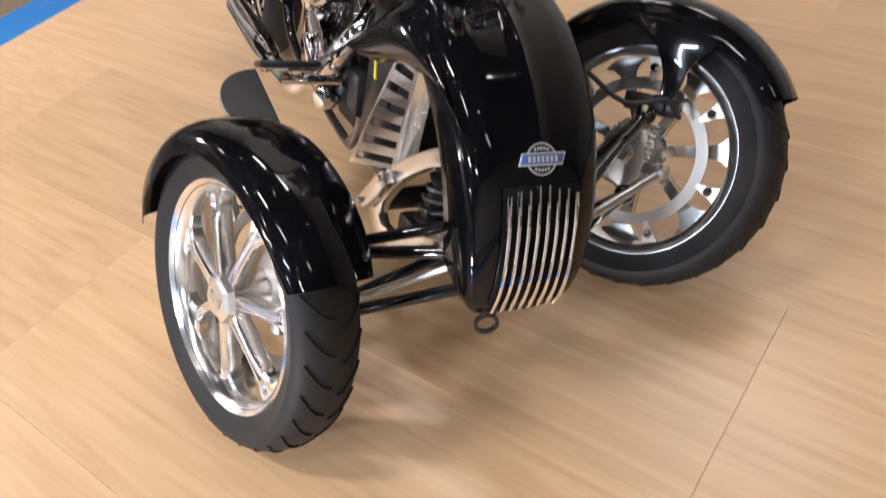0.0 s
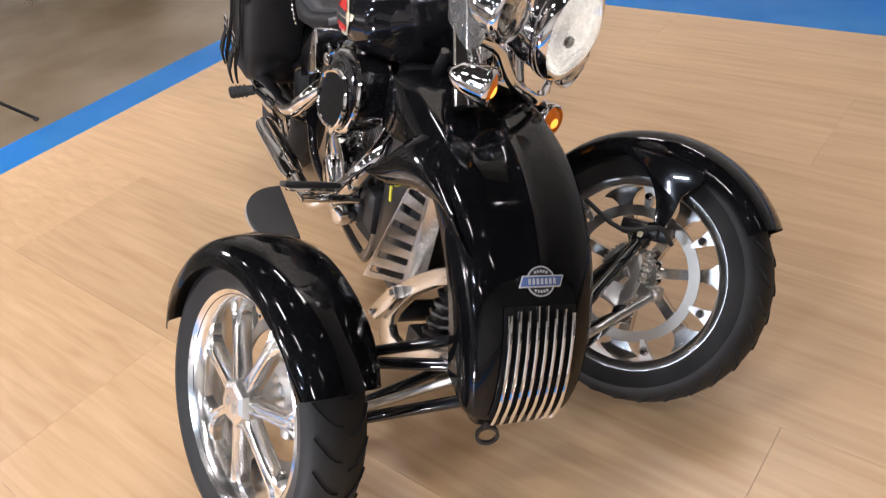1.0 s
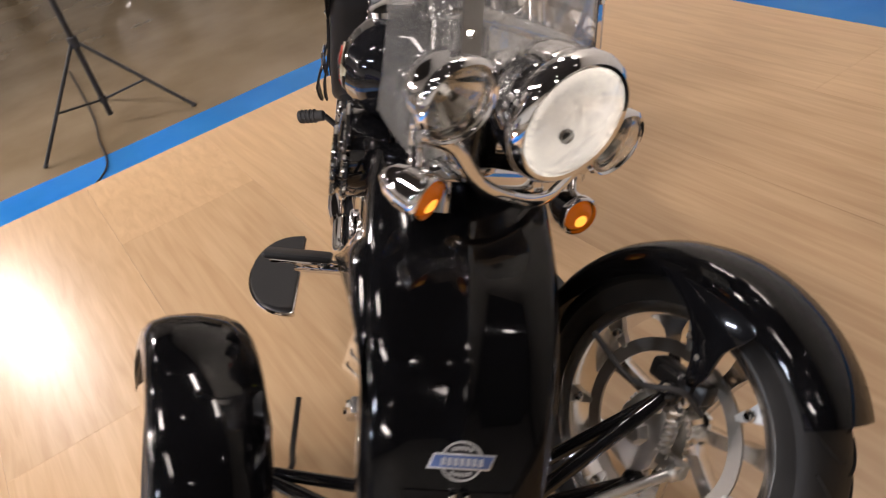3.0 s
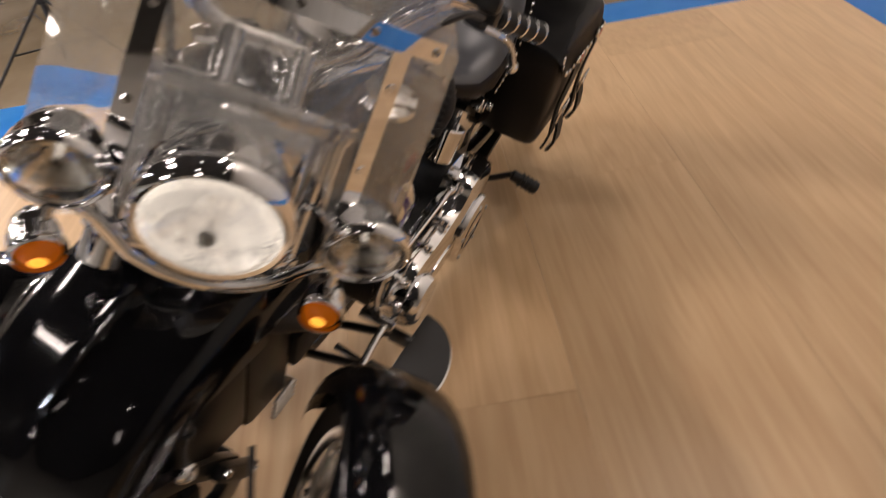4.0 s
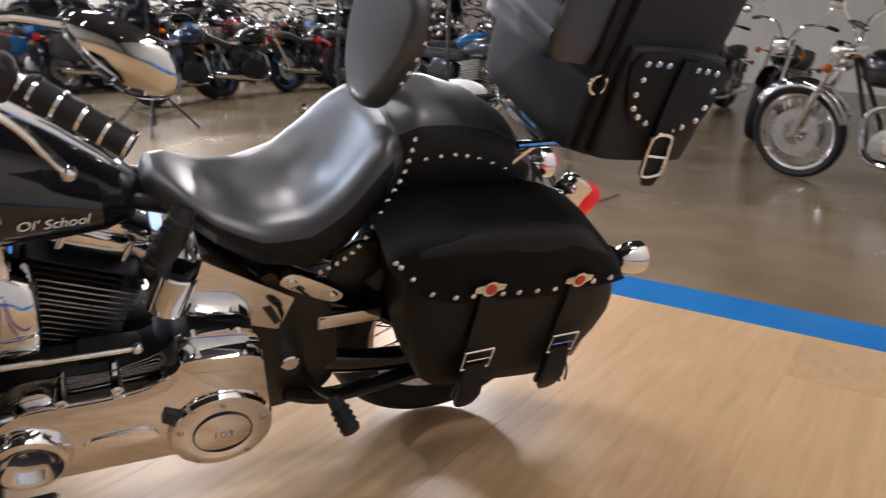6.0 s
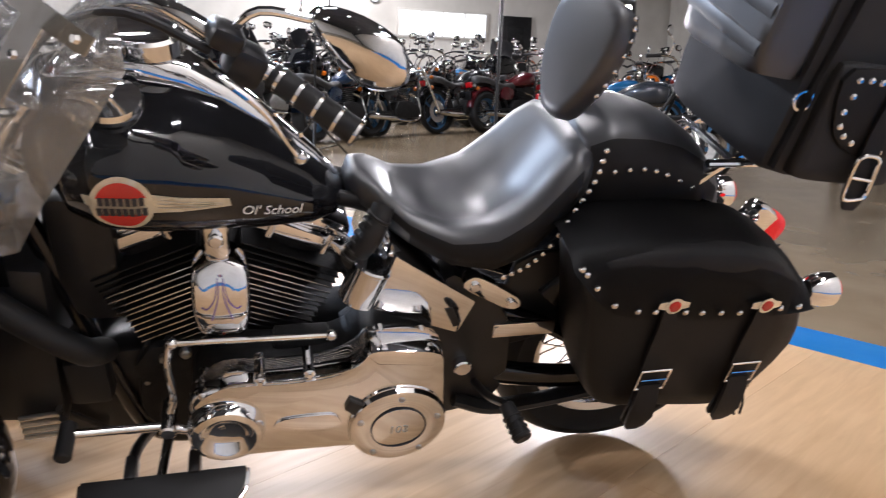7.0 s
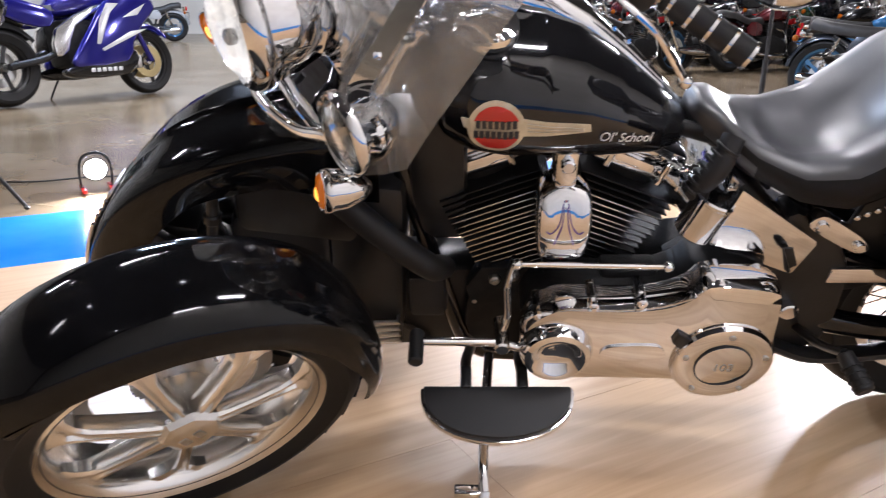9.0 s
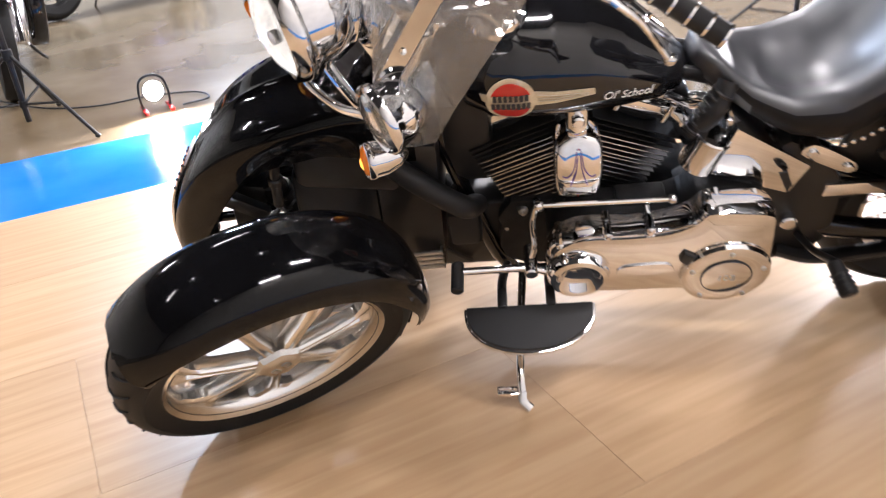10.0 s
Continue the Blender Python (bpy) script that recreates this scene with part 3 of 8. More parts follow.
bm = bmesh.new()
rows = []
for i in range(37):
    s = i / 36
    a = radians(38 + (200 - 38) * s)
    half = 0.094 + 0.006 * math.sin(math.pi * s)
    R = 0.355 + 0.03 * max(0, s - 0.55)
    rows.append([Vector((R * math.cos(a) + h * math.cos(a), half * k, 0.318 + (R + h) * math.sin(a))) for k, h in
                 ((-1, -0.13), (-1, -0.05), (-0.95, -0.02), (-0.7, 0.0), (0, 0.012), (0.7, 0.0), (0.95, -0.02), (1, -0.05), (1, -0.13))])
loft(bm, rows, cap=False, close=False)
bmesh.ops.solidify(bm, geom=bm.faces[:], thickness=0.003)
part("rear_fender", bm, PAINT, bike, "gloss black rear mudguard", angle=50)
# ---- front cowl between the wheels ----


def cowl_profile(k=5):
    return smooth_path([(1.190, 0, 0.764), (1.280, 0, 0.763), (1.356, 0, 0.750), (1.435, 0, 0.730), (1.512, 0, 0.704), (1.586, 0, 0.662), (1.652, 0, 0.604), (1.703, 0, 0.539), (1.741, 0, 0.462), (1.763, 0, 0.382), (1.764, 0, 0.322), (1.748, 0, 0.277)], k)


def cowl():
    bm = bmesh.new()
    prof = cowl_profile()
    rows = []
    n = len(prof)
    for i, p in enumerate(prof):
        d = (prof[min(i + 1, n - 1)] - prof[max(i - 1, 0)]).normalized()
        nv = Vector((-d.z, 0, d.x))
        s = i / (n - 1)
        w = float(np.interp(s, [0, 0.12, 0.3, 0.5, 0.75, 0.93, 1], [0.146, 0.149, 0.148, 0.140, 0.128, 0.114, 0.094]))
        deep = float(np.interp(s, [0, 0.1, 0.22, 0.4, 0.7, 0.9, 1], [0.13, 0.12, 0.085, 0.080, 0.095, 0.10, 0.06]))
        rid = 0.010 * float(np.interp(s, [0, 0.1, 0.3, 0.62, 0.7, 1], [0.4, 1, 1, 0.3, 0, 0]))
        row = []
        for y, h in ((-1.02, -deep), (-1.03, -deep * 0.6), (-1.0, -0.030), (-0.94, -0.012), (-0.84, -0.002), (-0.55, 0.003), (-0.2, 0.004), (-0.05, 0.004 + rid * 0.35), (0, 0.004 + rid),
                     (0.05, 0.004 + rid * 0.35), (0.2, 0.004), (0.55, 0.003), (0.84, -0.002), (0.94, -0.012), (1.0, -0.030), (1.03, -deep * 0.6), (1.02, -deep)):
            row.append(p + nv * h + Vector((0, w * y, 0)))
        rows.append(row)
    loft(bm, rows, cap=False, close=False)
    bmesh.ops.solidify(bm, geom=bm.faces[:], thickness=0.004)
    return bm


front_cowl = part("front_cowl", cowl(), PAINT, bike, "gloss black arched front cowl with a centre ridge", angle=60)


SETTLE["how"] = settle_front


def cowl_wing(side):
    """The pointed flank that sweeps back from the cowl's shoulder."""
    bm = bmesh.new()
    upper = smooth_path([(1.47, 0, 0.622), (1.426, 0, 0.655), (1.385, 0, 0.672), (1.335, 0, 0.655), (1.262, 0, 0.592), (1.222, 0, 0.552)], 5)
    lower = smooth_path([(1.585, 0, 0.520), (1.520, 0, 0.556), (1.465, 0, 0.572), (1.390, 0, 0.568), (1.290, 0, 0.540), (1.220, 0, 0.536)], 5)
    rows = []
    for i, (p, q) in enumerate(zip(upper, lower)):
        s = i / (len(upper) - 1)
        bulge = 0.012 * math.sin(math.pi * min(1, 0.12 + s * 0.88))
        row = []
        for j in range(9):
            k = j / 8
            y = 0.129 + 0.050 * s ** 1.4 + bulge * math.sin(math.pi * (0.10 + 0.80 * k)) - 0.014 * (2 * k - 1) ** 4
            v = p.lerp(q, k)
            row.append(Vector((v.x, side * y, v.z)))
        rows.append(row)
    loft(bm, rows, cap=False, close=False)
    bmesh.ops.solidify(bm, geom=bm.faces[:], thickness=0.005)
    part("cowl_wing", bm, PAINT, front_cowl, angle=60)


cowl_wing(-1)
SETTLE["how"] = None


def on_cowl(z_want):
    prof = cowl_profile(12)
    p = min(prof, key=lambda q: abs(q.z - z_want) + (1 if q.x < 1.54 else 0))
    i = prof.index(p)
    d = (prof[min(i + 1, len(prof) - 1)] - prof[i - 1]).normalized()
    return p, Vector((-d.z, 0, d.x)) * -1 if -d.z * -1 > 0 else Vector((-d.z, 0, d.x))


bm = bmesh.new()
pan = []
for z in (0.520, 0.482, 0.442, 0.402, 0.357, 0.312):
    p, nv = on_cowl(z)
    if nv.x < 0:
        nv = -nv
    pan.append([p + nv * 0.0062 + Vector((0, y, 0)) for y in (-0.074, 0.074)])
loft(bm, pan, cap=False, close=False)
bmesh.ops.solidify(bm, geom=bm.faces[:], thickness=0.004)
part("grille_backing", bm, SATIN, front_cowl)
for k in range(8):
    y = -0.065 + 0.130 * k / 7
    top = 0.520 - 0.009 * abs(k - 3.5) / 3.5
    pts = []
    for j in range(8):
        z = top + (0.305 - top) * j / 7
        p, nv = on_cowl(z)
        if nv.x < 0:
            nv = -nv
        pts.append(p + nv * 0.013 + Vector((0, y, 0)))
    bm = bmesh.new()
    tube(bm, pts, 0.0047, n=10, smooth=3)
    part("grille_bar", bm, CHROME, front_cowl, "chrome grille bar")


def badge():
    p, nv = on_cowl(0.557)
    if nv.x < 0:
        nv = -nv
    y = Vector((0, 1, 0))
    m = Matrix((y, nv.cross(y) * 1, nv)).transposed().to_4x4()
    m = Matrix.Translation(p + nv * 0.007) @ m @ Matrix.Diagonal((0.86, 0.80, 1, 1))
    bm = bmesh.new()
    lathe(bm, [(0.031, 0.0), (0.0345, 0.0), (0.0345, 0.0015), (0.031, 0.0015)], n=40, m=m @ Matrix.Rotation(radians(90), 4, "X"), close=True)
    b = part("badge", bm, BADGE_SILVER, front_cowl, "round silver and blue maker's badge with a banner")
    bm = bmesh.new()
    lathe(bm, [(0.0, 0.0), (0.0315, 0.0), (0.0315, 0.001), (0.0, 0.001)], n=40, m=m @ Matrix.Rotation(radians(90), 4, "X"))
    part("badge_disc", bm, DARKINK, b)
    bm = bmesh.new()
    box(bm, (0, 0, 0.0022), (0.100, 0.027, 0.0024), 0.001, m=m @ Matrix(((1, 0.35, 0, 0), (0, 1, 0, 0), (0, 0, 1, 0), (0, 0, 0, 1))))
    part("badge_rim", bm, BADGE_SILVER, b)
    bm = bmesh.new()
    box(bm, (0, 0, 0.0032), (0.094, 0.021, 0.0024), 0.001, m=m @ Matrix(((1, 0.35, 0, 0), (0, 1, 0, 0), (0, 0, 1, 0), (0, 0, 0, 1))))
    part("badge_banner", bm, BLUEINK, b)
    for k in range(7):
        bm = bmesh.new()
        box(bm, (-0.030 + 0.010 * k, 0, 0.0046), (0.0058, 0.013, 0.001), 0, m=m)
        part("badge_bar", bm, BADGE_SILVER, b)
    for k in range(5):
        for q in (-1, 1):
            bm = bmesh.new()
            box(bm, (-0.014 + 0.007 * k, q * (0.0225 - 0.0006 * (k - 2) ** 2), 0.0016), (0.0046, 0.0062, 0.001), 0, m=m)
            part("badge_bar", bm, BADGE_SILVER, b)


badge()
bm = bmesh.new()
lathe(bm, [(0.017, -0.004), (0.023, -0.004), (0.023, 0.004), (0.017, 0.004)], n=28, m=Matrix.Translation((1.752, -0.052, 0.253)) @ Matrix.Rotation(radians(75), 4, "Z"), close=True)
box(bm, (1.744, -0.052, 0.279), (0.02, 0.03, 0.02), 0.004)
part("tow_ring", bm, SATIN, bike, "black tow ring under the cowl")

# ---- tilting front suspension ----


def hub_point(c, yaw, lean, p):
    return wheel_pose(c, yaw, lean) @ Vector(p)


KL = lambda p: hub_point(WL_C, *WL_TURN, p)
KR = lambda p: hub_point(WR_C, *WR_TURN, p)
for side, K in ((1, KL), (-1, KR)):
    for zi, zo, nm in ((0.385, 0.085, "upper_arm"), (0.318, -0.085, "lower_arm")):
        bm = bmesh.new()
        end = K((0.02, -side * 0.085, zo))
        tube(bm, [(1.715, side * 0.03, zi), end], 0.0125, n=14, smooth=0)
        tube(bm, [(1.60, side * 0.075, zi - 0.02), end], 0.0115, n=14, smooth=0)
        blob(bm, end, (0.022, 0.022, 0.022), seg=14, rings=8)
        part(nm, bm, PAINT, bike, "gloss black tubular suspension arm")
    bm = bmesh.new()
    e0, e1 = Vector((1.665, side * 0.065, 0.330)), K((0.085, -side * 0.095, -0.02))
    tube(bm, [e0, e1], 0.0085, n=12, smooth=0)
    blob(bm, e1, (0.014, 0.014, 0.014), seg=12, rings=8)
    cyl(bm, e1 + Vector((0, 0, -0.016)), e1 + Vector((0, 0, 0.02)), 0.007, n=8)
    part("tie_rod", bm, STEEL, bike, "bare steel steering rod")

SETTLE["how"] = settle_front
SETTLE["how"] = None
for side in (-1, 1):
    metal, words = (ALU, "thick milled aluminium side plate") if side < 0 else (SATIN, "black side plate")
    bm = bmesh.new()
    arm = [(1.640, 0.566), (1.520, 0.478), (1.455, 0.424), (1.394, 0.366), (1.335, 0.288), (1.322, 0.252), (1.318, 0.215), (1.326, 0.180), (1.352, 0.160), (1.400, 0.172), (1.525, 0.250), (1.690, 0.392),
           (1.680, 0.414), (1.525, 0.286), (1.440, 0.236), (1.392, 0.222), (1.372, 0.234), (1.378, 0.266), (1.412, 0.318), (1.455, 0.374), (1.530, 0.444), (1.650, 0.528)]
    plate(bm, arm, "y", side * 0.098, side * 0.120, 0.004)
    sp = part("side_plate", bm, metal, bike, words)
    bm = bmesh.new()
    plate(bm, [(1.398, 0.362), (1.370, 0.330), (1.300, 0.238), (1.306, 0.216), (1.336, 0.226), (1.392, 0.294), (1.424, 0.344)], "y", side * 0.120, side * 0.142, 0.005)
    part("clamp_block", bm, metal, sp)
    for x, z in ((1.315, 0.232), (1.398, 0.340)):
        bm = bmesh.new()
        bolt(bm, (x, side * 0.142, z), (0, side, 0), 0.009, 0.006)
        part("clamp_bolt", bm, CHROME, sp)
SETTLE["how"] = settle_front
bm = bmesh.new()
box(bm, (1.43, 0, 0.225), (0.16, 0.17, 0.05), 0.008)
box(bm, (1.50, 0, 0.40), (0.07, 0.15, 0.14), 0.01)
cyl(bm, (1.30, -0.085, 0.25), (1.30, 0.085, 0.25), 0.024, n=18)
part("cross_block", bm, SATIN, bike)
for s in (-1, 1):
    bm = bmesh.new()
    cyl(bm, (1.40, s * 0.045, 0.23), (1.46, s * 0.045, 0.46), 0.024, n=18, bevel=0.004)
    cyl(bm, (1.385, s * 0.045, 0.18), (1.40, s * 0.045, 0.235), 0.010, n=12)
    damper = part("damper", bm, SATIN, bike, "black front damper")
    bm = bmesh.new()
    tube(bm, [Vector((1.395 + 0.063 * j / 72 + 0.030 * math.cos(j * 0.785), s * 0.045 + 0.030 * math.sin(j * 0.785), 0.215 + 0.235 * j / 72)) for j in range(73)], 0.006, n=6, smooth=0)
    part("damper_spring", bm, SATIN, damper)

SETTLE["how"] = None
# post of the upper joint, standing beside the mudguard under the cowl's edge
bm = bmesh.new()
cyl(bm, (1.497, 0.130, 0.490), (1.474, 0.130, 0.648), 0.011, n=16, bevel=0.003)
cyl(bm, (1.485, 0.130, 0.572), (1.482, 0.130, 0.592), 0.016, n=16, bevel=0.003)
post = part("joint_post", bm, SATIN, bike, "black joint post with a chrome ball")
bm = bmesh.new()
blob(bm, (1.496, 0.138, 0.500), (0.020, 0.020, 0.017), seg=16, rings=10)
part("joint_ball", bm, CHROME, post)

# slotted guard plate on the right, and the black filler boxes behind the cowl
GQ = [Vector(p) for p in ((1.364, -0.131, 0.592), (1.420, -0.112, 0.582), (1.386, -0.100, 0.349), (1.262, -0.156, 0.300))]


def on_guard(u, v):
    """u across, v down the slotted face, which widens downwards."""
    return GQ[0].lerp(GQ[1], u).lerp(GQ[3].lerp(GQ[2], u), v)


def guard_strip(bm, u0, v0, u1, v1):
    q = [on_guard(u, v) for u, v in ((u0, v0), (u1, v0), (u1, v1), (u0, v1))]
    n = (q[1] - q[0]).cross(q[3] - q[0]).normalized() * 0.0025
    loft(bm, [[p - n for p in q], [p + n for p in q]])


bm = bmesh.new()
guard_strip(bm, 0, 0, 0.10, 1)
grd = part("guard_plate", bm, ALU, bike, "slotted polished aluminium guard plate")
bm = bmesh.new()
guard_strip(bm, 0.87, 0, 1, 1)
part("guard_edge", bm, ALU, grd)
slots = 6
for k in range(slots + 1):
    v0, v1 = max(0, (k - 0.05) / slots - 0.05), min(1, (k + 0.34) / slots - 0.02)
    if k == 0:
        v0 = 0
    if k == slots:
        v1 = 1
    bm = bmesh.new()
    guard_strip(bm, 0.09, v0, 0.88, v1)
    part("guard_bar", bm, ALU, grd)
bm = bmesh.new()
q = [GQ[1], GQ[1] + Vector((0.012, 0.030, -0.004)), GQ[2] + Vector((0.012, 0.030, 0)), GQ[2]]
loft(bm, [q, [p + Vector((0.004, -0.002, 0)) for p in q]])
part("guard_flange", bm, ALU, grd)
bm = bmesh.new()
loft(bm, [[on_guard(u, v) + Vector((0.010, y, 0)) for u, v in ((0.02, 0.02), (0.98, 0.02), (0.98, 0.98), (0.02, 0.98))] for y in (0.024, 0.032)])
part("guard_backing", bm, PLASTIC, grd, "matt black panel behind the slots")
bm = bmesh.new()
box(bm, (0, 0, 0), (0.010, 0.004, 0.058), 0.001, m=Matrix.Translation((1.290, -0.142, 0.536)) @ Matrix.Rotation(radians(-14), 4, "Y"))
part("sticker", bm, YELLOW, grd, "bright yellow sticker")
SETTLE["how"] = settle_front
# black boxes added to fill the dark gap between cowl and engine
for c, size, nm in (((1.19, 0.0, 0.46), (0.13, 0.20, 0.32), "radiator"), ((1.30, 0.01, 0.58), (0.20, 0.19, 0.16), "fan_shroud"), ((1.33, 0.075, 0.43), (0.16, 0.05, 0.20), "coolant_tank")):
    part(nm, box(bmesh.new(), c, size, 0.018), SATIN, bike, "matt black " + nm.replace("_", " "))
SETTLE["how"] = settle_body
bm = bmesh.new()
tube(bm, [(1.29, 0.13, 0.665), (1.226, 0.15, 0.610), (1.16, 0.163, 0.550), (1.091, 0.165, 0.489), (1.07, 0.12, 0.45)], 0.024, n=14)
part("intake_hose", bm, PLASTIC, bike, "thick black rubber hose")

# ---- frame tubes ----
for s in (-1, 1):
    bm = bmesh.new()
    tube(bm, [(1.19, s * 0.05, 0.80), (1.13, s * 0.075, 0.62), (1.07, s * 0.095, 0.38), (1.02, s * 0.105, 0.235), (0.93, s * 0.11, 0.205), (0.60, s * 0.115, 0.215), (0.45, s * 0.125, 0.26), (0.40, s * 0.13, 0.40), (0.43, s * 0.13, 0.55), (0.50, s * 0.10, 0.68)], 0.017, n=14)
    part("frame_tube", bm, PAINT, bike, "gloss black frame tube")
    bm = bmesh.new()
    tube(bm, [(1.15, s * 0.045, 0.72), (0.85, s * 0.05, 0.74), (0.60, s * 0.06, 0.70), (0.42, s * 0.08, 0.60)], 0.015, n=12)
    part("backbone_tube", bm, SATIN, bike)
    bm = bmesh.new()
    tube(bm, [(0.43, s * 0.135, 0.36), (0.30, s * 0.15, 0.335), (0.15, s * 0.155, 0.32), (0.0, s * 0.155, 0.318)], 0.021, n=14, flat=1.35)
    tube(bm, [(0.43, s * 0.13, 0.52), (0.28, s * 0.145, 0.47), (0.12, s * 0.155, 0.38), (0.0, s * 0.155, 0.330)], 0.016, n=12)
    part("swingarm", bm, PAINT, bike, "black rear swingarm")
    if s > 0:
        continue
    bm = bmesh.new()
    tube(bm, [(1.215, s * 0.065, 0.640), (1.14, s * 0.085, 0.56), (1.075, s * 0.11, 0.50)], 0.026, n=14)
    part("cooling_hose", bm, PLASTIC, bike, "black rubber hose")
bm = bmesh.new()
cyl(bm, (1.245, 0, 0.70), (1.165, 0, 0.90), 0.034, n=20, bevel=0.004)
part("steering_head", bm, PAINT, bike)
bm = bmesh.new()
box(bm, (1.075, 0, 0.62), (0.10, 0.20, 0.24), 0.02, m=Matrix())
part("upper_engine_mount", bm, SATIN, bike)
bm = bmesh.new()
box(bm, (1.085, 0, 0.32), (0.20, 0.17, 0.21), 0.02, m=Matrix())
part("front_engine_mount", bm, SATIN, bike)
# ---- engine ----
def cylinder(name, base, lean_deg, label):
    """A finned air-cooled cylinder; the fins' edges are machined bright."""
    m = Matrix.Translation(base) @ Matrix.Rotation(radians(lean_deg), 4, "Y")
    bm = bmesh.new()
    cyl(bm, m @ Vector((0, 0, 0)), m @ Vector((0, 0, 0.24)), 0.062, n=24)
    core = part(name, bm, ENGINE, bike, label)
    for k in range(16):
        z = 0.012 + 0.0125 * k
        sx, sy = (0.176, 0.200) if k < 9 else (0.182, 0.215)
        b2 = bmesh.new()
        box(b2, (0, 0, z), (sx, sy, 0.0030), 0.0005, seg=1)
        b2.normal_update()
        for f in b2.faces:
            f.material_index = 1 if abs(f.normal.y) > 0.5 and k < 13 else 0
        bm = bmesh.new()
        add_bm(bm, b2, m)
        part("cooling_fin", bm, [ENGINE, ALU], core)
    bm = bmesh.new()
    box(bm, (0, 0, 0.232), (0.170, 0.16, 0.03), 0.010, m=m)
    box(bm, (0, 0, 0.262), (0.160, 0.14, 0.034), 0.014, m=m)
    part("rocker_cover", bm, CHROME, core, "chrome rocker cover")
    for sx in (-0.05, 0.05):
        for sy in (-0.078, 0.078):
            bm = bmesh.new()
            cyl(bm, m @ Vector((sx, sy, 0.215)), m @ Vector((sx, sy, 0.255)), 0.007, n=8)
            part("head_bolt", bm, CHROME, core)
    return core


cylinder("engine_cylinder", (0.912, 0, 0.438), 22.5, "black finned front engine cylinder with bright fin edges")
cylinder("engine_cylinder", (0.828, 0, 0.438), -22.5, "black finned rear engine cylinder with bright fin edges")
bm = bmesh.new()
plate(bm, round_outline([(0.66, 0.24), (0.98, 0.24), (1.03, 0.33), (1.00, 0.42), (0.93, 0.448), (0.80, 0.448), (0.68, 0.44)], 3), "y", -0.080, 0.125, 0.012)
plate(bm, [(0.48, 0.26), (0.70, 0.25), (0.72, 0.47), (0.52, 0.50), (0.46, 0.42)], "y", -0.08, 0.12, 0.015)
crank = part("crankcase", bm, ENGINE, bike, "wrinkle-black crankcase and gearbox")
bm = bmesh.new()
box(bm, (0.74, 0.15, 0.475), (0.10, 0.05, 0.03), 0.008)
box(bm, (0.86, 0.13, 0.455), (0.06, 0.05, 0.03), 0.006)
part("gearbox_lid", bm, ENGINE, crank)
for p in ((0.975, 0.118, 0.425), (1.012, 0.105, 0.365), (0.94, 0.118, 0.435), (0.70, 0.118, 0.44), (0.62, 0.118, 0.49)):
    bm = bmesh.new()
    cyl(bm, p, (p[0], p[1] + 0.016, p[2]), 0.012, 0.010, n=10, bevel=0.002)
    bolt(bm, (p[0], p[1] + 0.016, p[2]), (0, 1, 0), 0.006, 0.005)
    part("case_bolt", bm, STEEL, crank)

# chrome primary cover
PRIM = [(0.936, 0.400), (0.925, 0.445), (0.895, 0.474), (0.858, 0.486), (0.770, 0.484), (0.700, 0.491), (0.658, 0.512), (0.634, 0.540), (0.575, 0.538), (0.510, 0.524), (0.498, 0.480), (0.492, 0.430), (0.486, 0.350),
        (0.510, 0.302), (0.556, 0.282), (0.605, 0.286), (0.650, 0.300), (0.760, 0.304), (0.880, 0.308), (0.920, 0.340)]
bm = bmesh.new()
plate(bm, round_outline(PRIM, 3), "y", 0.192, 0.272, 0.028)
prim = part("primary_cover", bm, CHROME, bike, "long polished chrome primary drive cover", angle=50)
bm = bmesh.new()
plate(bm, round_outline([(x * 0.97 + 0.021, (z - 0.40) * 0.88 + 0.40) for x, z in PRIM], 3), "y", 0.12, 0.206, 0.004)
part("primary_case", bm, ENGINE, prim, "wrinkle-black inner primary case")
bm = bmesh.new()
lathe(bm, [(0.0, 0.0), (0.088, 0.0), (0.090, 0.006), (0.086, 0.014), (0.080, 0.017), (0.060, 0.018), (0.056, 0.0165), (0.050, 0.0165), (0.048, 0.0180), (0.0, 0.0195)], n=64, m=Matrix.Translation((0.579, 0.270, 0.366)))
derby = part("derby_cover", bm, CHROME, prim, "round polished clutch cover")
for k in range(5):
    a = radians(90 + 72 * k)
    bm = bmesh.new()
    cyl(bm, (0.579 + 0.073 * math.cos(a), 0.284, 0.366 + 0.073 * math.sin(a)), (0.579 + 0.073 * math.cos(a), 0.2905, 0.366 + 0.073 * math.sin(a)), 0.0052, n=12, bevel=0.001)
    part("cover_screw", bm, STEEL, derby)
bm = bmesh.new()
lathe(bm, [(0.0488, 0.0), (0.0502, 0.0), (0.0502, 0.0016), (0.0488, 0.0016)], n=64, m=Matrix.Translation((0.579, 0.2868, 0.366)), close=True)
part("engraved_ring", bm, DARKINK, derby)
num = letters("engraved_number", "103", 0.026, Matrix.Translation((0.579, 0.2898, 0.364)) @ Matrix.Rotation(radians(180), 4, "Z") @ Matrix.Rotation(radians(90), 4, "X"), STEEL, derby)
num.location = settle_body(num.location)
bm = bmesh.new()
lathe(bm, [(0.0, 0.004), (0.022, 0.004), (0.032, 0.010), (0.040, 0.022), (0.048, 0.026), (0.056, 0.022), (0.062, 0.010), (0.064, -0.005), (0.0, -0.005)], n=48, m=Matrix.Translation((0.872, 0.272, 0.392)))
part("alternator_boss", bm, CHROME, prim)
bm = bmesh.new()
plate(bm, round_outline([(0.682, 0.372), (0.690, 0.400), (0.720, 0.406), (0.780, 0.402), (0.796, 0.384), (0.780, 0.364), (0.720, 0.362)], 3), "y", 0.270, 0.2765, 0.003)
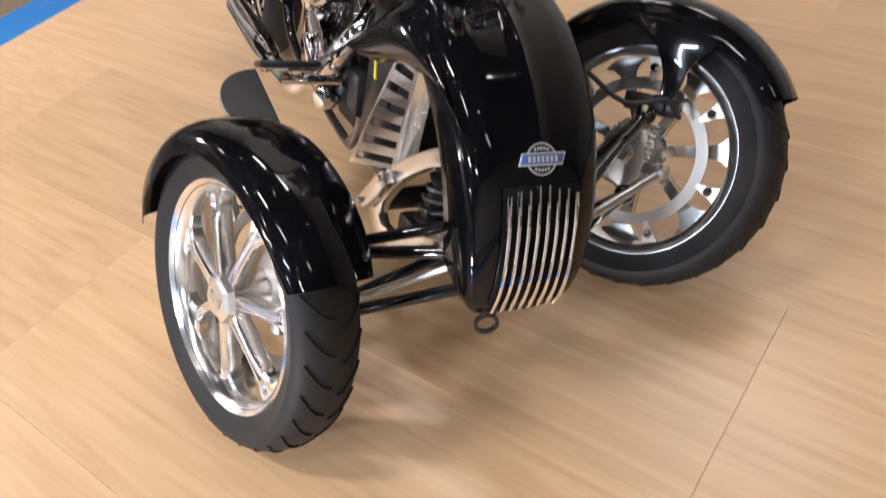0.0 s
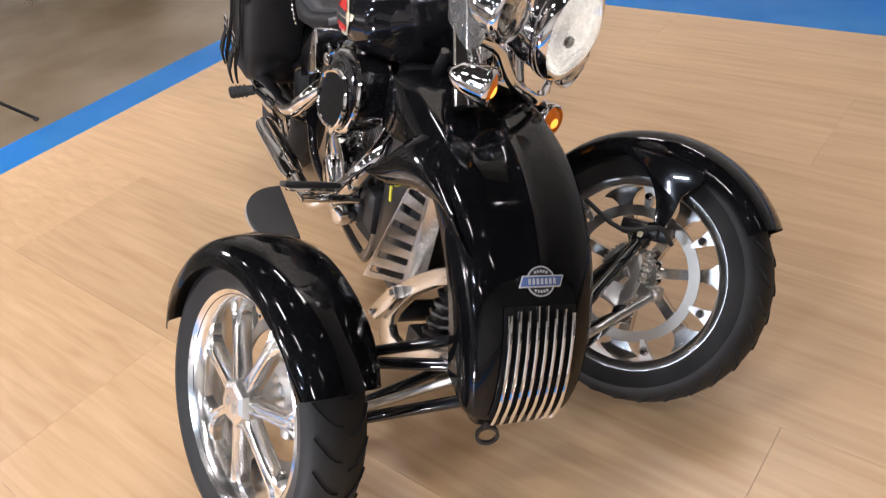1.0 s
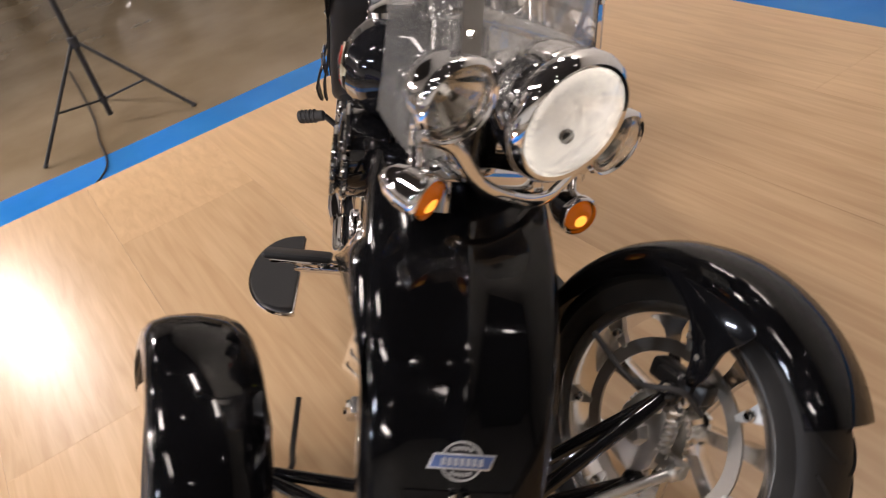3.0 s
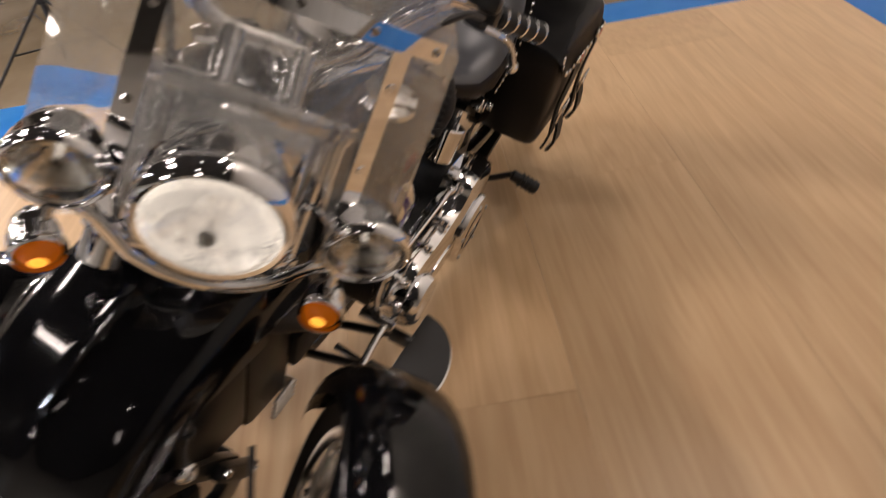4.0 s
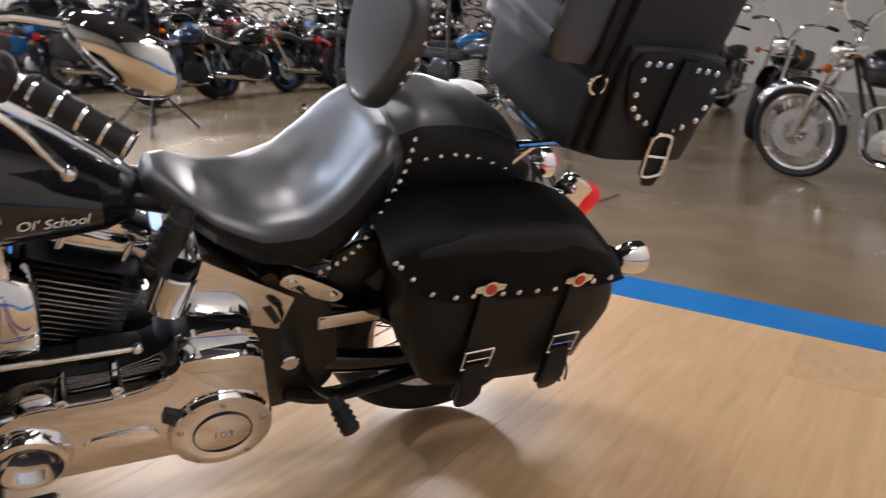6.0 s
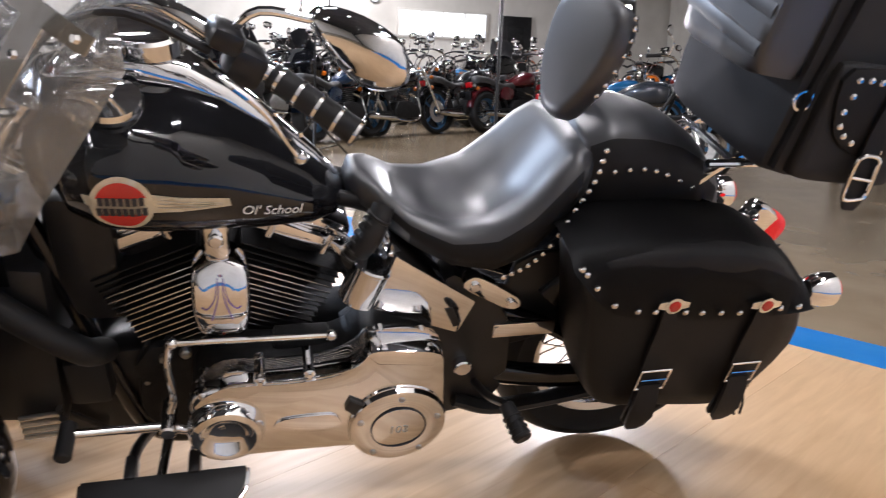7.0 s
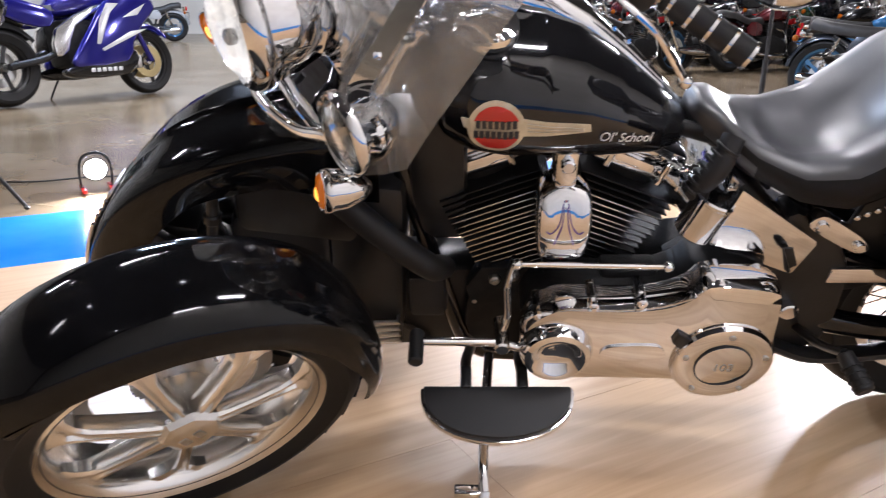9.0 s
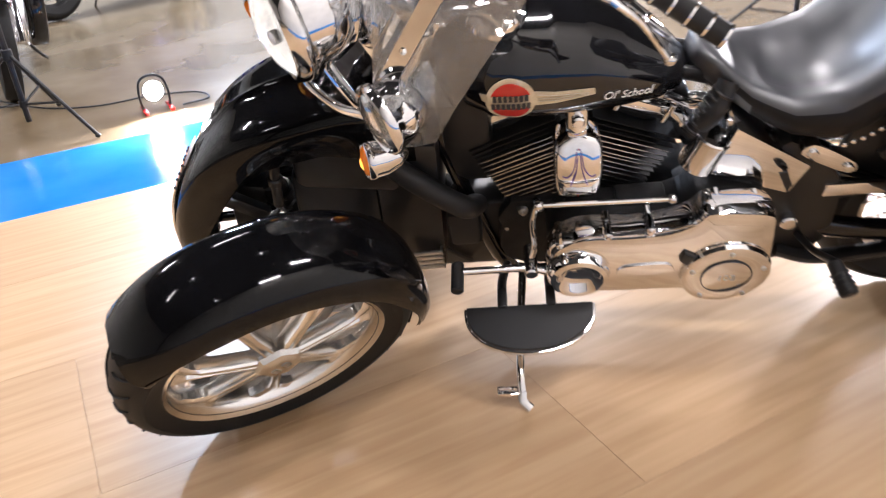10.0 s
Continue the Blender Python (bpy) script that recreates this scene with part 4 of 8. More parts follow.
part("cover_rib", bm, CHROME, prim)
bm = bmesh.new()
plate(bm, [(0.640, 0.420), (0.668, 0.440), (0.676, 0.418), (0.655, 0.398)], "y", 0.270, 0.281, 0.002)
part("inspection_plug", bm, SATIN, prim)
for x, z in ((0.612, 0.534), (0.538, 0.524), (0.905, 0.462), (0.815, 0.486), (0.735, 0.495)):
    bm = bmesh.new()
    cyl(bm, (x, 0.20, z), (x, 0.262, z - 0.004), 0.0095, n=10, bevel=0.002)
    bolt(bm, (x, 0.262, z - 0.004), (0, 1, 0), 0.0055, 0.004)
    part("cover_bolt", bm, CHROME, prim)

# horn cover with pinstripes
HORN = [(0.913, 0.640), (0.900, 0.662), (0.868, 0.672), (0.838, 0.662), (0.824, 0.640), (0.830, 0.540), (0.868, 0.522), (0.907, 0.540)]
bm = bmesh.new()
horn_face = lambda z: 0.207 - max(0.0, z - 0.612) * 0.55 - max(0.0, 0.560 - z) * 0.25
horn_rim = round_outline(HORN, 3)
rows = []
for drop, k in ((0.060, 0.97), (0.022, 1.0), (0.012, 0.985), (0.005, 0.94), (0.001, 0.84), (0.0, 0.6), (0.0, 0.3)):
    rows.append([Vector((0.8685 + (x - 0.8685) * k, horn_face(0.60 + (z - 0.60) * k) - drop, 0.60 + (z - 0.60) * k)) for x, z in horn_rim])
loft(bm, rows)
horn = part("horn_cover", bm, CHROME, bike, "polished cowbell-shaped chrome horn cover with pinstripes", angle=50)
bm = bmesh.new()
box(bm, (0.870, 0.150, 0.700), (0.038, 0.05, 0.075), 0.010)
cyl(bm, (0.870, 0.155, 0.712), (0.870, 0.190, 0.712), 0.012, n=12, bevel=0.003)
part("horn_bracket", bm, CHROME, horn)
for ink, pts in ((RED, [(0.868, 0.650), (0.8685, 0.54)]), (PURPLE_INK, [(0.864, 0.645), (0.858, 0.615), (0.846, 0.598), (0.838, 0.602)]), (PURPLE_INK, [(0.872, 0.645), (0.878, 0.615), (0.890, 0.598), (0.898, 0.602)]),
                 (PURPLE_INK, [(0.866, 0.640), (0.862, 0.610), (0.852, 0.575)]), (PURPLE_INK, [(0.870, 0.640), (0.874, 0.610), (0.884, 0.575)]), (PURPLE_INK, [(0.8655, 0.65), (0.8655, 0.55)]), (PURPLE_INK, [(0.8705, 0.65), (0.8705, 0.55)])):
    bm = bmesh.new()
    tube(bm, [(x, horn_face(z) + 0.0006, z) for x, z in pts], 0.0009, n=5, smooth=4 if len(pts) > 2 else 0)
    part("pinstripe", bm, ink, horn)

# oil tank, starter, linkages on the left
bm = bmesh.new()
plate(bm, [(0.590, 0.672), (0.433, 0.563), (0.460, 0.490), (0.622, 0.556)], "y", -0.185, 0.185, 0.008)
oil_tank = part("oil_tank", bm, CHROME, bike, "chrome horseshoe oil tank", angle=25)
bm = bmesh.new()
plate(bm, [(0.492, 0.552), (0.476, 0.554), (0.458, 0.515), (0.470, 0.508)], "y", 0.184, 0.187, 0.001)
part("tank_slot", bm, SATIN, oil_tank)
bm = bmesh.new()
cyl(bm, (0.625, 0.172, 0.645), (0.650, 0.172, 0.573), 0.034, n=28, bevel=0.005)
cyl(bm, (0.6237, 0.172, 0.649), (0.627, 0.172, 0.639), 0.0355, n=28, bevel=0.003)
cyl(bm, (0.655, 0.06, 0.610), (0.640, 0.160, 0.608), 0.026, n=20)
part("starter_cover", bm, CHROME, bike, "chrome starter motor cover")
bm = bmesh.new()
tube(bm, [(0.605, 0.13, 0.735), (0.628, 0.155, 0.690), (0.662, 0.150, 0.640)], 0.019, n=14)
conduit = part("ribbed_conduit", bm, PLASTIC, bike, "black ribbed rubber conduit")
for k in range(7):
    c = Vector((0.612, 0.140, 0.722)).lerp(Vector((0.655, 0.151, 0.650)), k / 6)
    bm = bmesh.new()
    cyl(bm, c, c + Vector((0.0028, 0.0006, -0.0048)), 0.0225, n=16, bevel=0.001)
    part("conduit_rib", bm, SATIN, conduit)
bm = bmesh.new()
plate(bm, round_outline([(0.464, 0.599), (0.452, 0.620), (0.427, 0.615), (0.357, 0.570), (0.348, 0.550), (0.367, 0.543), (0.412, 0.565)], 3), "y", 0.160, 0.188, 0.005)
for x, z in ((0.444, 0.603), (0.367, 0.559)):
    cyl(bm, (x, 0.184, z), (x, 0.195, z), 0.010, n=14, bevel=0.002)
part("saddlebag_mount", bm, CHROME, bike, "chrome saddlebag mounting bracket")
bm = bmesh.new()
cyl(bm, (0.945, 0.235, 0.556), (0.698, 0.235, 0.552), 0.0052, n=10)
blob(bm, (0.945, 0.235, 0.556), (0.010, 0.010, 0.010), seg=12, rings=8)
blob(bm, (0.698, 0.235, 0.552), (0.010, 0.010, 0.010), seg=12, rings=8)
part("shift_rod", bm, CHROME, bike, "chrome gear shift rod")
bm = bmesh.new()
tube(bm, [(0.948, 0.225, 0.560), (0.958, 0.226, 0.500), (0.955, 0.225, 0.430), (0.965, 0.235, 0.398)], 0.010, n=12, flat=0.7)
part("shift_lever", bm, CHROME, bike, "chrome gear shift arm")
bm = bmesh.new()
tube(bm, [(0.965, 0.255, 0.392), (1.03, 0.26, 0.398), (1.108, 0.270, 0.410)], 0.008, n=12)
tube(bm, [(0.965, 0.255, 0.392), (0.93, 0.262, 0.385), (0.875, 0.27, 0.40)], 0.008, n=12)
cyl(bm, (0.965, 0.20, 0.392), (0.965, 0.275, 0.392), 0.014, n=16, bevel=0.003)
pedal = part("shift_pedal", bm, CHROME, bike, "chrome heel-and-toe shift pedal")
bm = bmesh.new()
cyl(bm, (1.112, 0.25, 0.412), (1.112, 0.318, 0.408), 0.013, n=16, bevel=0.003)
part("toe_rubber", bm, PLASTIC, pedal)


def footboard(side, x0, x1, z, tilt=0):
    xm, half = (x0 + x1) / 2, (x1 - x0) / 2
    out = [(x1, 0.302)] + [(xm + half * math.cos(a), 0.312 + 0.097 * math.sin(a) ** 0.9) for a in np.linspace(0.02, math.pi - 0.02, 23)] + [(x0, 0.302)]
    m = Matrix.Translation((xm, side * 0.30, z)) @ Matrix.Rotation(radians(tilt) * side, 4, "X") @ Matrix.Translation((-xm, -side * 0.30, -z))
    bm = bmesh.new()
    plate(bm, [(x, side * y) for x, y in out], "z", z - 0.014, z - 0.002, 0.004, m)
    fb = part("footboard", bm, CHROME, bike, "half-moon rider footboard with chrome rim and black rubber")
    bm = bmesh.new()
    plate(bm, [((x - xm) * 0.955 + xm, side * ((y - 0.30) * 0.93 + 0.302)) for x, y in out], "z", z - 0.004, z + 0.008, 0.003, m)
    part("rubber_pad", bm, PLASTIC, fb, "black rubber tread")
    for x in (xm - 0.045, xm + 0.055) if side > 0 else ():
        bm = bmesh.new()
        box(bm, (x, side * 0.285, z - 0.003), (0.020, 0.05, 0.03), 0.005)
        tube(bm, [(x, side * 0.27, z), (x, side * 0.21, z - 0.03), (x - 0.01, side * 0.13, z - 0.08)], 0.010, n=10)
        part("board_bracket", bm, SATIN, fb)
    return fb


footboard(1, 0.838, 1.108, 0.325, -7)
footboard(-1, 0.838, 1.108, 0.325, -7)

# side stand
SETTLE["how"] = None
bm = bmesh.new()
tube(bm, [(0.985, 0.12, 0.24), (0.998, 0.28, 0.235), (1.003, 0.375, 0.215), (1.001, 0.408, 0.196)], 0.010, n=12)
stand = part("side_stand", bm, CHROME, bike, "chrome side stand leg")
bm = bmesh.new()
tube(bm, [(1.001, 0.408, 0.196), (1.000, 0.424, 0.182), (0.985, 0.437, 0.172)], 0.011, n=10, flat=0.6)
box(bm, (1.030, 0.405, 0.192), (0.05, 0.022, 0.014), 0.004)
part("stand_foot", bm, CHROME, stand)
SETTLE["how"] = settle_body

# black covers round the swingarm pivot and behind the primary drive
bm = bmesh.new()
plate(bm, round_outline([(0.50, 0.60), (0.42, 0.58), (0.355, 0.50), (0.335, 0.40), (0.34, 0.31), (0.40, 0.262), (0.52, 0.262), (0.55, 0.40)], 3), "y", 0.09, 0.165, 0.012)
part("pivot_cover", bm, SATIN, bike, "satin black swingarm pivot cover")
bm = bmesh.new()
plate(bm, [(1.00, 0.27), (1.03, 0.40), (1.00, 0.45), (0.93, 0.452), (0.70, 0.452), (0.64, 0.50), (0.50, 0.52), (0.48, 0.27)], "y", 0.06, 0.124, 0.01)
part("inner_cover", bm, ENGINE, bike, "wrinkle-black inner engine cover")
bm = bmesh.new()
tube(bm, [(0.44, 0.17, 0.300), (0.36, 0.178, 0.275), (0.25, 0.180, 0.285), (0.12, 0.175, 0.300), (0.0, 0.170, 0.315)], 0.020, n=10, flat=0.6)
part("belt_shield", bm, SATIN, bike, "black belt shield")

# black plate added to darken the gap between primary cover and saddlebag
bm = bmesh.new()
plate(bm, round_outline([(0.345, 0.60), (0.20, 0.62), (0.10, 0.55), (0.12, 0.46), (0.20, 0.44), (0.30, 0.40), (0.345, 0.42)], 3), "y", 0.105, 0.125, 0.006)
part("fender_strut_cover", bm, SATIN, bike, "satin black plate added to fill the dark gap by the rear wheel")

# passenger pegs
for s, zz in ((1, 0.45), (-1, 0.45)):
    bm = bmesh.new()
    a, b = Vector((0.388, s * 0.300, zz - 0.033)), Vector((0.372, s * 0.368, zz - 0.054))
    cyl(bm, a, b, 0.014, 0.017, n=14, bevel=0.003)
    for k in range(4):
        p = a.lerp(b, 0.35 + 0.16 * k)
        cyl(bm, p, p + (b - a) * 0.05, 0.0185, n=14)
    peg = part("passenger_peg", bm, PLASTIC, bike, "folding black rubber passenger footpeg")
    bm = bmesh.new()
    tube(bm, [(0.400, s * 0.155, zz - 0.115), (0.396, s * 0.24, zz - 0.075), a], 0.008, n=12)
    part("peg_mount", bm, SATIN, peg)
bm = bmesh.new()
box(bm, (0.32, 0.165, 0.475), (0.13, 0.012, 0.035), 0.005, m=Matrix.Identity(4))
part("belt_guard", bm, CHROME, bike, "chrome belt guard")
bm = bmesh.new()
cyl(bm, (0.435, 0.145, 0.395), (0.435, 0.185, 0.395), 0.018, n=16, bevel=0.003)
part("pivot_cap", bm, CHROME, bike)

# ---- fuel tank ----
TX = [0.660, 0.680, 0.72, 0.79, 0.85, 0.91, 0.97, 1.02, 1.06, 1.088, 1.102]
TB = [0.702, 0.688, 0.679, 0.680, 0.684, 0.689, 0.695, 0.703, 0.722, 0.765, 0.815]
TT = [0.732, 0.750, 0.788, 0.846, 0.888, 0.914, 0.926, 0.924, 0.908, 0.880, 0.840]
TW = [0.045, 0.092, 0.134, 0.168, 0.192, 0.212, 0.222, 0.218, 0.196, 0.150, 0.070]


def tank_sec(x):
    zb, zt, w = (float(np.interp(x, TX, q)) for q in (TB, TT, TW))
    return zb, zt, w


def tank_y(x, z):
    zb, zt, w = tank_sec(x)
    zc = zb + 0.44 * (zt - zb)
    h = (zt - zc) if z > zc else (zc - zb)
    q = min(1.0, abs(z - zc) / h)
    return w * (1 - q ** 2.3) ** (1 / 2.3)


bm = bmesh.new()
rows = []
xs = sorted(set([round(x, 4) for x in np.linspace(TX[0], TX[-1], 30)] + TX))
for x in xs:
    zb, zt, w = tank_sec(x)
    zc = zb + 0.44 * (zt - zb)
    row = []
    for k in range(40):
        a = 2 * math.pi * k / 40
        c, s = math.cos(a), math.sin(a)
        h = (zt - zc) if s > 0 else (zc - zb)
        row.append(Vector((x, w * math.copysign(abs(c) ** (2 / 2.3), c), zc + h * math.copysign(abs(s) ** (2 / 2.3), s))))
    rows.append(row)
loft(bm, rows)
tank = part("fuel_tank", bm, PAINT, bike, "gloss black teardrop fuel tank", angle=70)
bm = bmesh.new()
rows = []
for x, hw, up in ((1.062, 0.006, 0.0), (1.050, 0.030, 0.006), (1.02, 0.050, 0.022), (0.96, 0.060, 0.034), (0.90, 0.056, 0.030), (0.84, 0.046, 0.022), (0.77, 0.033, 0.016), (0.71, 0.024, 0.012), (0.672, 0.012, 0.006)):
    zt = tank_sec(x)[1]
    rows.append([Vector((x, hw * math.cos(a), zt - 0.010 + (up + 0.010) * max(0, math.sin(a)) ** 0.7)) for a in np.linspace(0, math.pi, 13)] + [Vector((x, -hw, zt - 0.03)), Vector((x, hw, zt - 0.03))])
loft(bm, rows)
dash = part("tank_console", bm, CHROME, tank, "chrome tank-top instrument console", angle=60)
bm = bmesh.new()
lathe(bm, [(0.0, 0.020), (0.040, 0.020), (0.050, 0.026), (0.056, 0.022), (0.058, 0.0), (0.0, 0.0)], n=40, m=Matrix.Translation((0.955, 0, 0.948)) @ Matrix.Rotation(radians(80), 4, "X"))
part("speedometer", bm, CHROME, dash)
for x in (0.80, 0.775, 0.735):
    bm = bmesh.new()
    bolt(bm, (x, 0.010, tank_sec(x)[1] + 0.014), (0, 0, 1), 0.007, 0.005)
    part("console_bolt", bm, CHROME, dash)
for s in (1, -1):
    bm = bmesh.new()
    lathe(bm, [(0.0, 0.026), (0.018, 0.025), (0.030, 0.021), (0.040, 0.018), (0.043, 0.010), (0.040, 0.0), (0.0, 0.0)], n=36, m=Matrix.Translation((0.992, s * 0.134, 0.902)) @ Matrix.Rotation(radians(-s * 18), 4, "X") @ Matrix.Rotation(radians(90), 4, "X"))
    part("fuel_cap", bm, CHROME, tank, "chrome fuel filler cap")


def decal(name, outline, lift, material, parent, label="", side=1):
    """A thin emblem piece that follows the tank's flank."""
    bm = bmesh.new()
    b2 = bmesh.new()
    vs = [b2.verts.new((x, 0, z)) for x, z in outline]
    f = b2.faces.new(vs)
    bmesh.ops.triangulate(b2, faces=[f])
    bmesh.ops.subdivide_edges(b2, edges=b2.edges[:], cuts=2, use_grid_fill=True)
    bmesh.ops.solidify(b2, geom=b2.faces[:], thickness=0.0012)
    for v in b2.verts:
        v.co.y = side * (tank_y(v.co.x, v.co.z) + lift + abs(v.co.y))
    add_bm(bm, b2)
    return part(name, bm, material, parent, label, angle=60)


def circle(cx, cz, r, n=28, a0=0, a1=360):
    return [(cx + r * math.cos(radians(a0 + (a1 - a0) * k / n)), cz + r * math.sin(radians(a0 + (a1 - a0) * k / n))) for k in range(n if a1 - a0 >= 360 else n + 1)]


for s in (1, -1):
    cx, cz = 0.984, 0.800
    em = decal("tank_emblem", [(1.034, cz + 0.012), (cx, cz + 0.015), (cx - 0.04, cz + 0.013), (0.845, cz - 0.010), (0.843, cz - 0.022), (cx - 0.04, cz - 0.014), (cx, cz - 0.015), (1.020, cz - 0.004), (1.030, cz - 0.001)], 0.001, CREAM, tank,
               "cream winged tank emblem with a red roundel", s)
    for k in range(3):
        decal("wing_line", [(cx - 0.045, cz + 0.0065 - 0.006 * k), (cx - 0.045, cz + 0.0057 - 0.006 * k), (0.855, cz - 0.0143 - 0.0022 * k), (0.855, cz - 0.0138 - 0.0022 * k)], 0.0026, STEEL, em, side=s)
    decal("roundel", circle(cx, cz, 0.041), 0.003, CREAM, em, side=s)
    decal("roundel_red", circle(cx, cz, 0.034, 20, 22, 158), 0.005, RED, em, side=s)
    decal("roundel_red", circle(cx, cz, 0.034, 20, 202, 338), 0.005, RED, em, side=s)
    for row, n0, wd in ((0.008, 7, 0.060), (-0.008, 8, 0.066)):
        for k in range(n0):
            x = cx + wd / 2 - wd * (k + 0.5) / n0
            decal("emblem_bar", [(x - 0.0031, cz + row - 0.0058), (x + 0.0031, cz + row - 0.0058), (x + 0.0031, cz + row + 0.0058), (x - 0.0031, cz + row + 0.0058)], 0.0062, DARKINK, em, side=s)
lt = letters("tank_lettering", "Ol' School", 0.0215, Matrix.Translation((0.785, 0.3, 0.775)) @ Matrix.Rotation(radians(180), 4, "Z") @ Matrix.Rotation(radians(90), 4, "X"), WHITE, tank, "white script lettering", 0.0004, 0.3)
lm = lt.matrix_basis.copy()
for v in lt.data.vertices:
    p = lm @ v.co
    z = p.z - 0.021 + (p.x - 0.785) * 0.27
    v.co = (p.x, tank_y(p.x, z) + 0.0022 + (p.y - 0.3), z)
lt.matrix_basis = Matrix()
for v in lt.data.vertices:
    v.co = settle_body(v.co)

# ---- seats and backrest ----
def seat_loft(name, stations, label, dish=0.0):
    bm = bmesh.new()
    rows = []
    st = np.array(stations)
    ts = np.linspace(0, 1, 34)
    base = np.linspace(0, 1, len(st))
    for t in ts:
        x, zc, ze, w, zb = (float(np.interp(t, base, st[:, k])) for k in range(5))
        row = []
        for y, z in ((-0.90, zb), (-0.99, zb + 0.25 * (ze - zb)), (-1.0, zb + 0.55 * (ze - zb)), (-0.97, ze - 0.22 * (ze - zb)), (-0.88, ze - 0.05 * (ze - zb)), (-0.76, ze), (-0.5, zc + 0.35 * (ze - zc)), (-0.2, zc), (0.2, zc),
                     (0.5, zc + 0.35 * (ze - zc)), (0.76, ze), (0.88, ze - 0.05 * (ze - zb)), (0.97, ze - 0.22 * (ze - zb)), (1.0, zb + 0.55 * (ze - zb)), (0.99, zb + 0.25 * (ze - zb)), (0.90, zb)):
            row.append(Vector((x, w * y, z)))
        rows.append(row)
    loft(bm, rows)
    bmesh.ops.smooth_vert(bm, verts=bm.verts, factor=0.4, use_axis_x=True, use_axis_y=True, use_axis_z=True)
    bmesh.ops.recalc_face_normals(bm, faces=bm.faces)
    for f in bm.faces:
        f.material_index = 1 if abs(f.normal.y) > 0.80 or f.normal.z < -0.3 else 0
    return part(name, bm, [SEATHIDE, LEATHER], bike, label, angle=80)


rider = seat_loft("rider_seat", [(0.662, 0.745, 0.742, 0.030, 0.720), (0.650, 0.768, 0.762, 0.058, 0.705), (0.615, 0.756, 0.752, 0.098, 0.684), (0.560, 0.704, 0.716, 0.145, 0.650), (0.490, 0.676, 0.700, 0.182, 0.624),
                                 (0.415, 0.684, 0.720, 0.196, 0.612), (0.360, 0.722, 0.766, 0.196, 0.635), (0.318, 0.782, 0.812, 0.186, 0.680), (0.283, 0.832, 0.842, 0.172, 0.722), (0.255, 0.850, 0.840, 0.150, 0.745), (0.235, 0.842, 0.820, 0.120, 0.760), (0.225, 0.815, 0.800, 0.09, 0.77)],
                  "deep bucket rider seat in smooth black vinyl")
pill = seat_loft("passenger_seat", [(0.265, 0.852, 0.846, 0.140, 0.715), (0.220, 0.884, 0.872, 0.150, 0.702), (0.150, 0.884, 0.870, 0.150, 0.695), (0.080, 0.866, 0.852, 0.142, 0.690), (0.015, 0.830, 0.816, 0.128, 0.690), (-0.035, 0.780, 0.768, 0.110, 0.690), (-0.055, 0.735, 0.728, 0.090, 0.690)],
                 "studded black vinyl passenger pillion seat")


def stud(p, d, parent, r=0.0062):
    bm = bmesh.new()
    u, v, d = basis(Vector(d))
    rows = [ring(bm, Vector(p) + d * h, u, v, q, n=9) for q, h in ((r, 0.0), (r * 0.85, r * 0.4), (r * 0.45, r * 0.68))]
    for a, b in zip(rows, rows[1:]):
        bridge(bm, a, b)
    bm.faces.new(rows[-1])
    return part("stud", bm, CHROME, parent)


for s in (1, -1):
    for k, p in enumerate(smooth_path([(0.242, 0.160, 0.850), (0.262, 0.182, 0.804), (0.290, 0.193, 0.756), (0.322, 0.200, 0.690), (0.356, 0.200, 0.650), (0.396, 0.198, 0.625)], 3)):
        stud((p.x, s * (p.y - 0.004), p.z), (0, s, 0.1), rider)
    for k, p in enumerate(smooth_path([(0.212, 0.150, 0.806), (0.157, 0.150, 0.811), (0.105, 0.146, 0.797), (0.034, 0.130, 0.762)], 2)):
        stud((p.x, s * (p.y - 0.001), p.z), (0, s, 0.1), pill)

BR = Matrix.Translation((0.268, 0.012, 0.966)) @ Matrix.Rotation(radians(16), 4, "Z") @ Matrix.Rotation(radians(-16), 4, "Y") @ Matrix.Scale(0.88, 4)
bm = bmesh.new()
rows = []
for x, k in ((0.026, 0.80), (0.022, 0.95), (0.008, 1.0), (-0.012, 1.0), (-0.022, 0.96), (-0.026, 0.86)):
    rows.append([Vector((x, y * k, z * k)) for y, z in round_outline([(-0.092, -0.03), (-0.104, 0.060), (-0.066, 0.108), (0.066, 0.108), (0.104, 0.060), (0.092, -0.03), (0.058, -0.092), (0.03, -0.122), (-0.025, -0.122), (-0.058, -0.092)], 3)])
loft(bm, rows)
backrest = part("backrest", bm, SEATHIDE, bike, "padded black vinyl rider backrest edged with studs", BR, angle=60)
for y, z in round_outline([(-0.092, -0.03), (-0.104, 0.060), (-0.066, 0.108), (0.066, 0.108), (0.104, 0.060), (0.092, -0.03), (0.058, -0.092), (0.03, -0.122), (-0.025, -0.122), (-0.058, -0.092)], 3):
    q = Vector((y, z))
    if abs(y) > 0.07:
        stud((-0.012, y * 1.0, z), (0, y, z * 0.4), backrest, 0.006)
bm = bmesh.new()
tube(bm, [(0.240, 0, 0.84), (0.232, 0, 0.90), (0.220, 0, 0.96)], 0.012, n=10)
part("backrest_post", bm, CHROME, backrest, "", BR.inverted())

# ---- saddlebags ----
LIDX = [-0.20, -0.16, -0.02, 0.06, 0.19, 0.238, 0.275, 0.300, 0.330]


def lid_edge(x):
    return float(np.interp(x, LIDX, [0.606, 0.596, 0.590, 0.596, 0.608, 0.624, 0.655, 0.684, 0.715]))


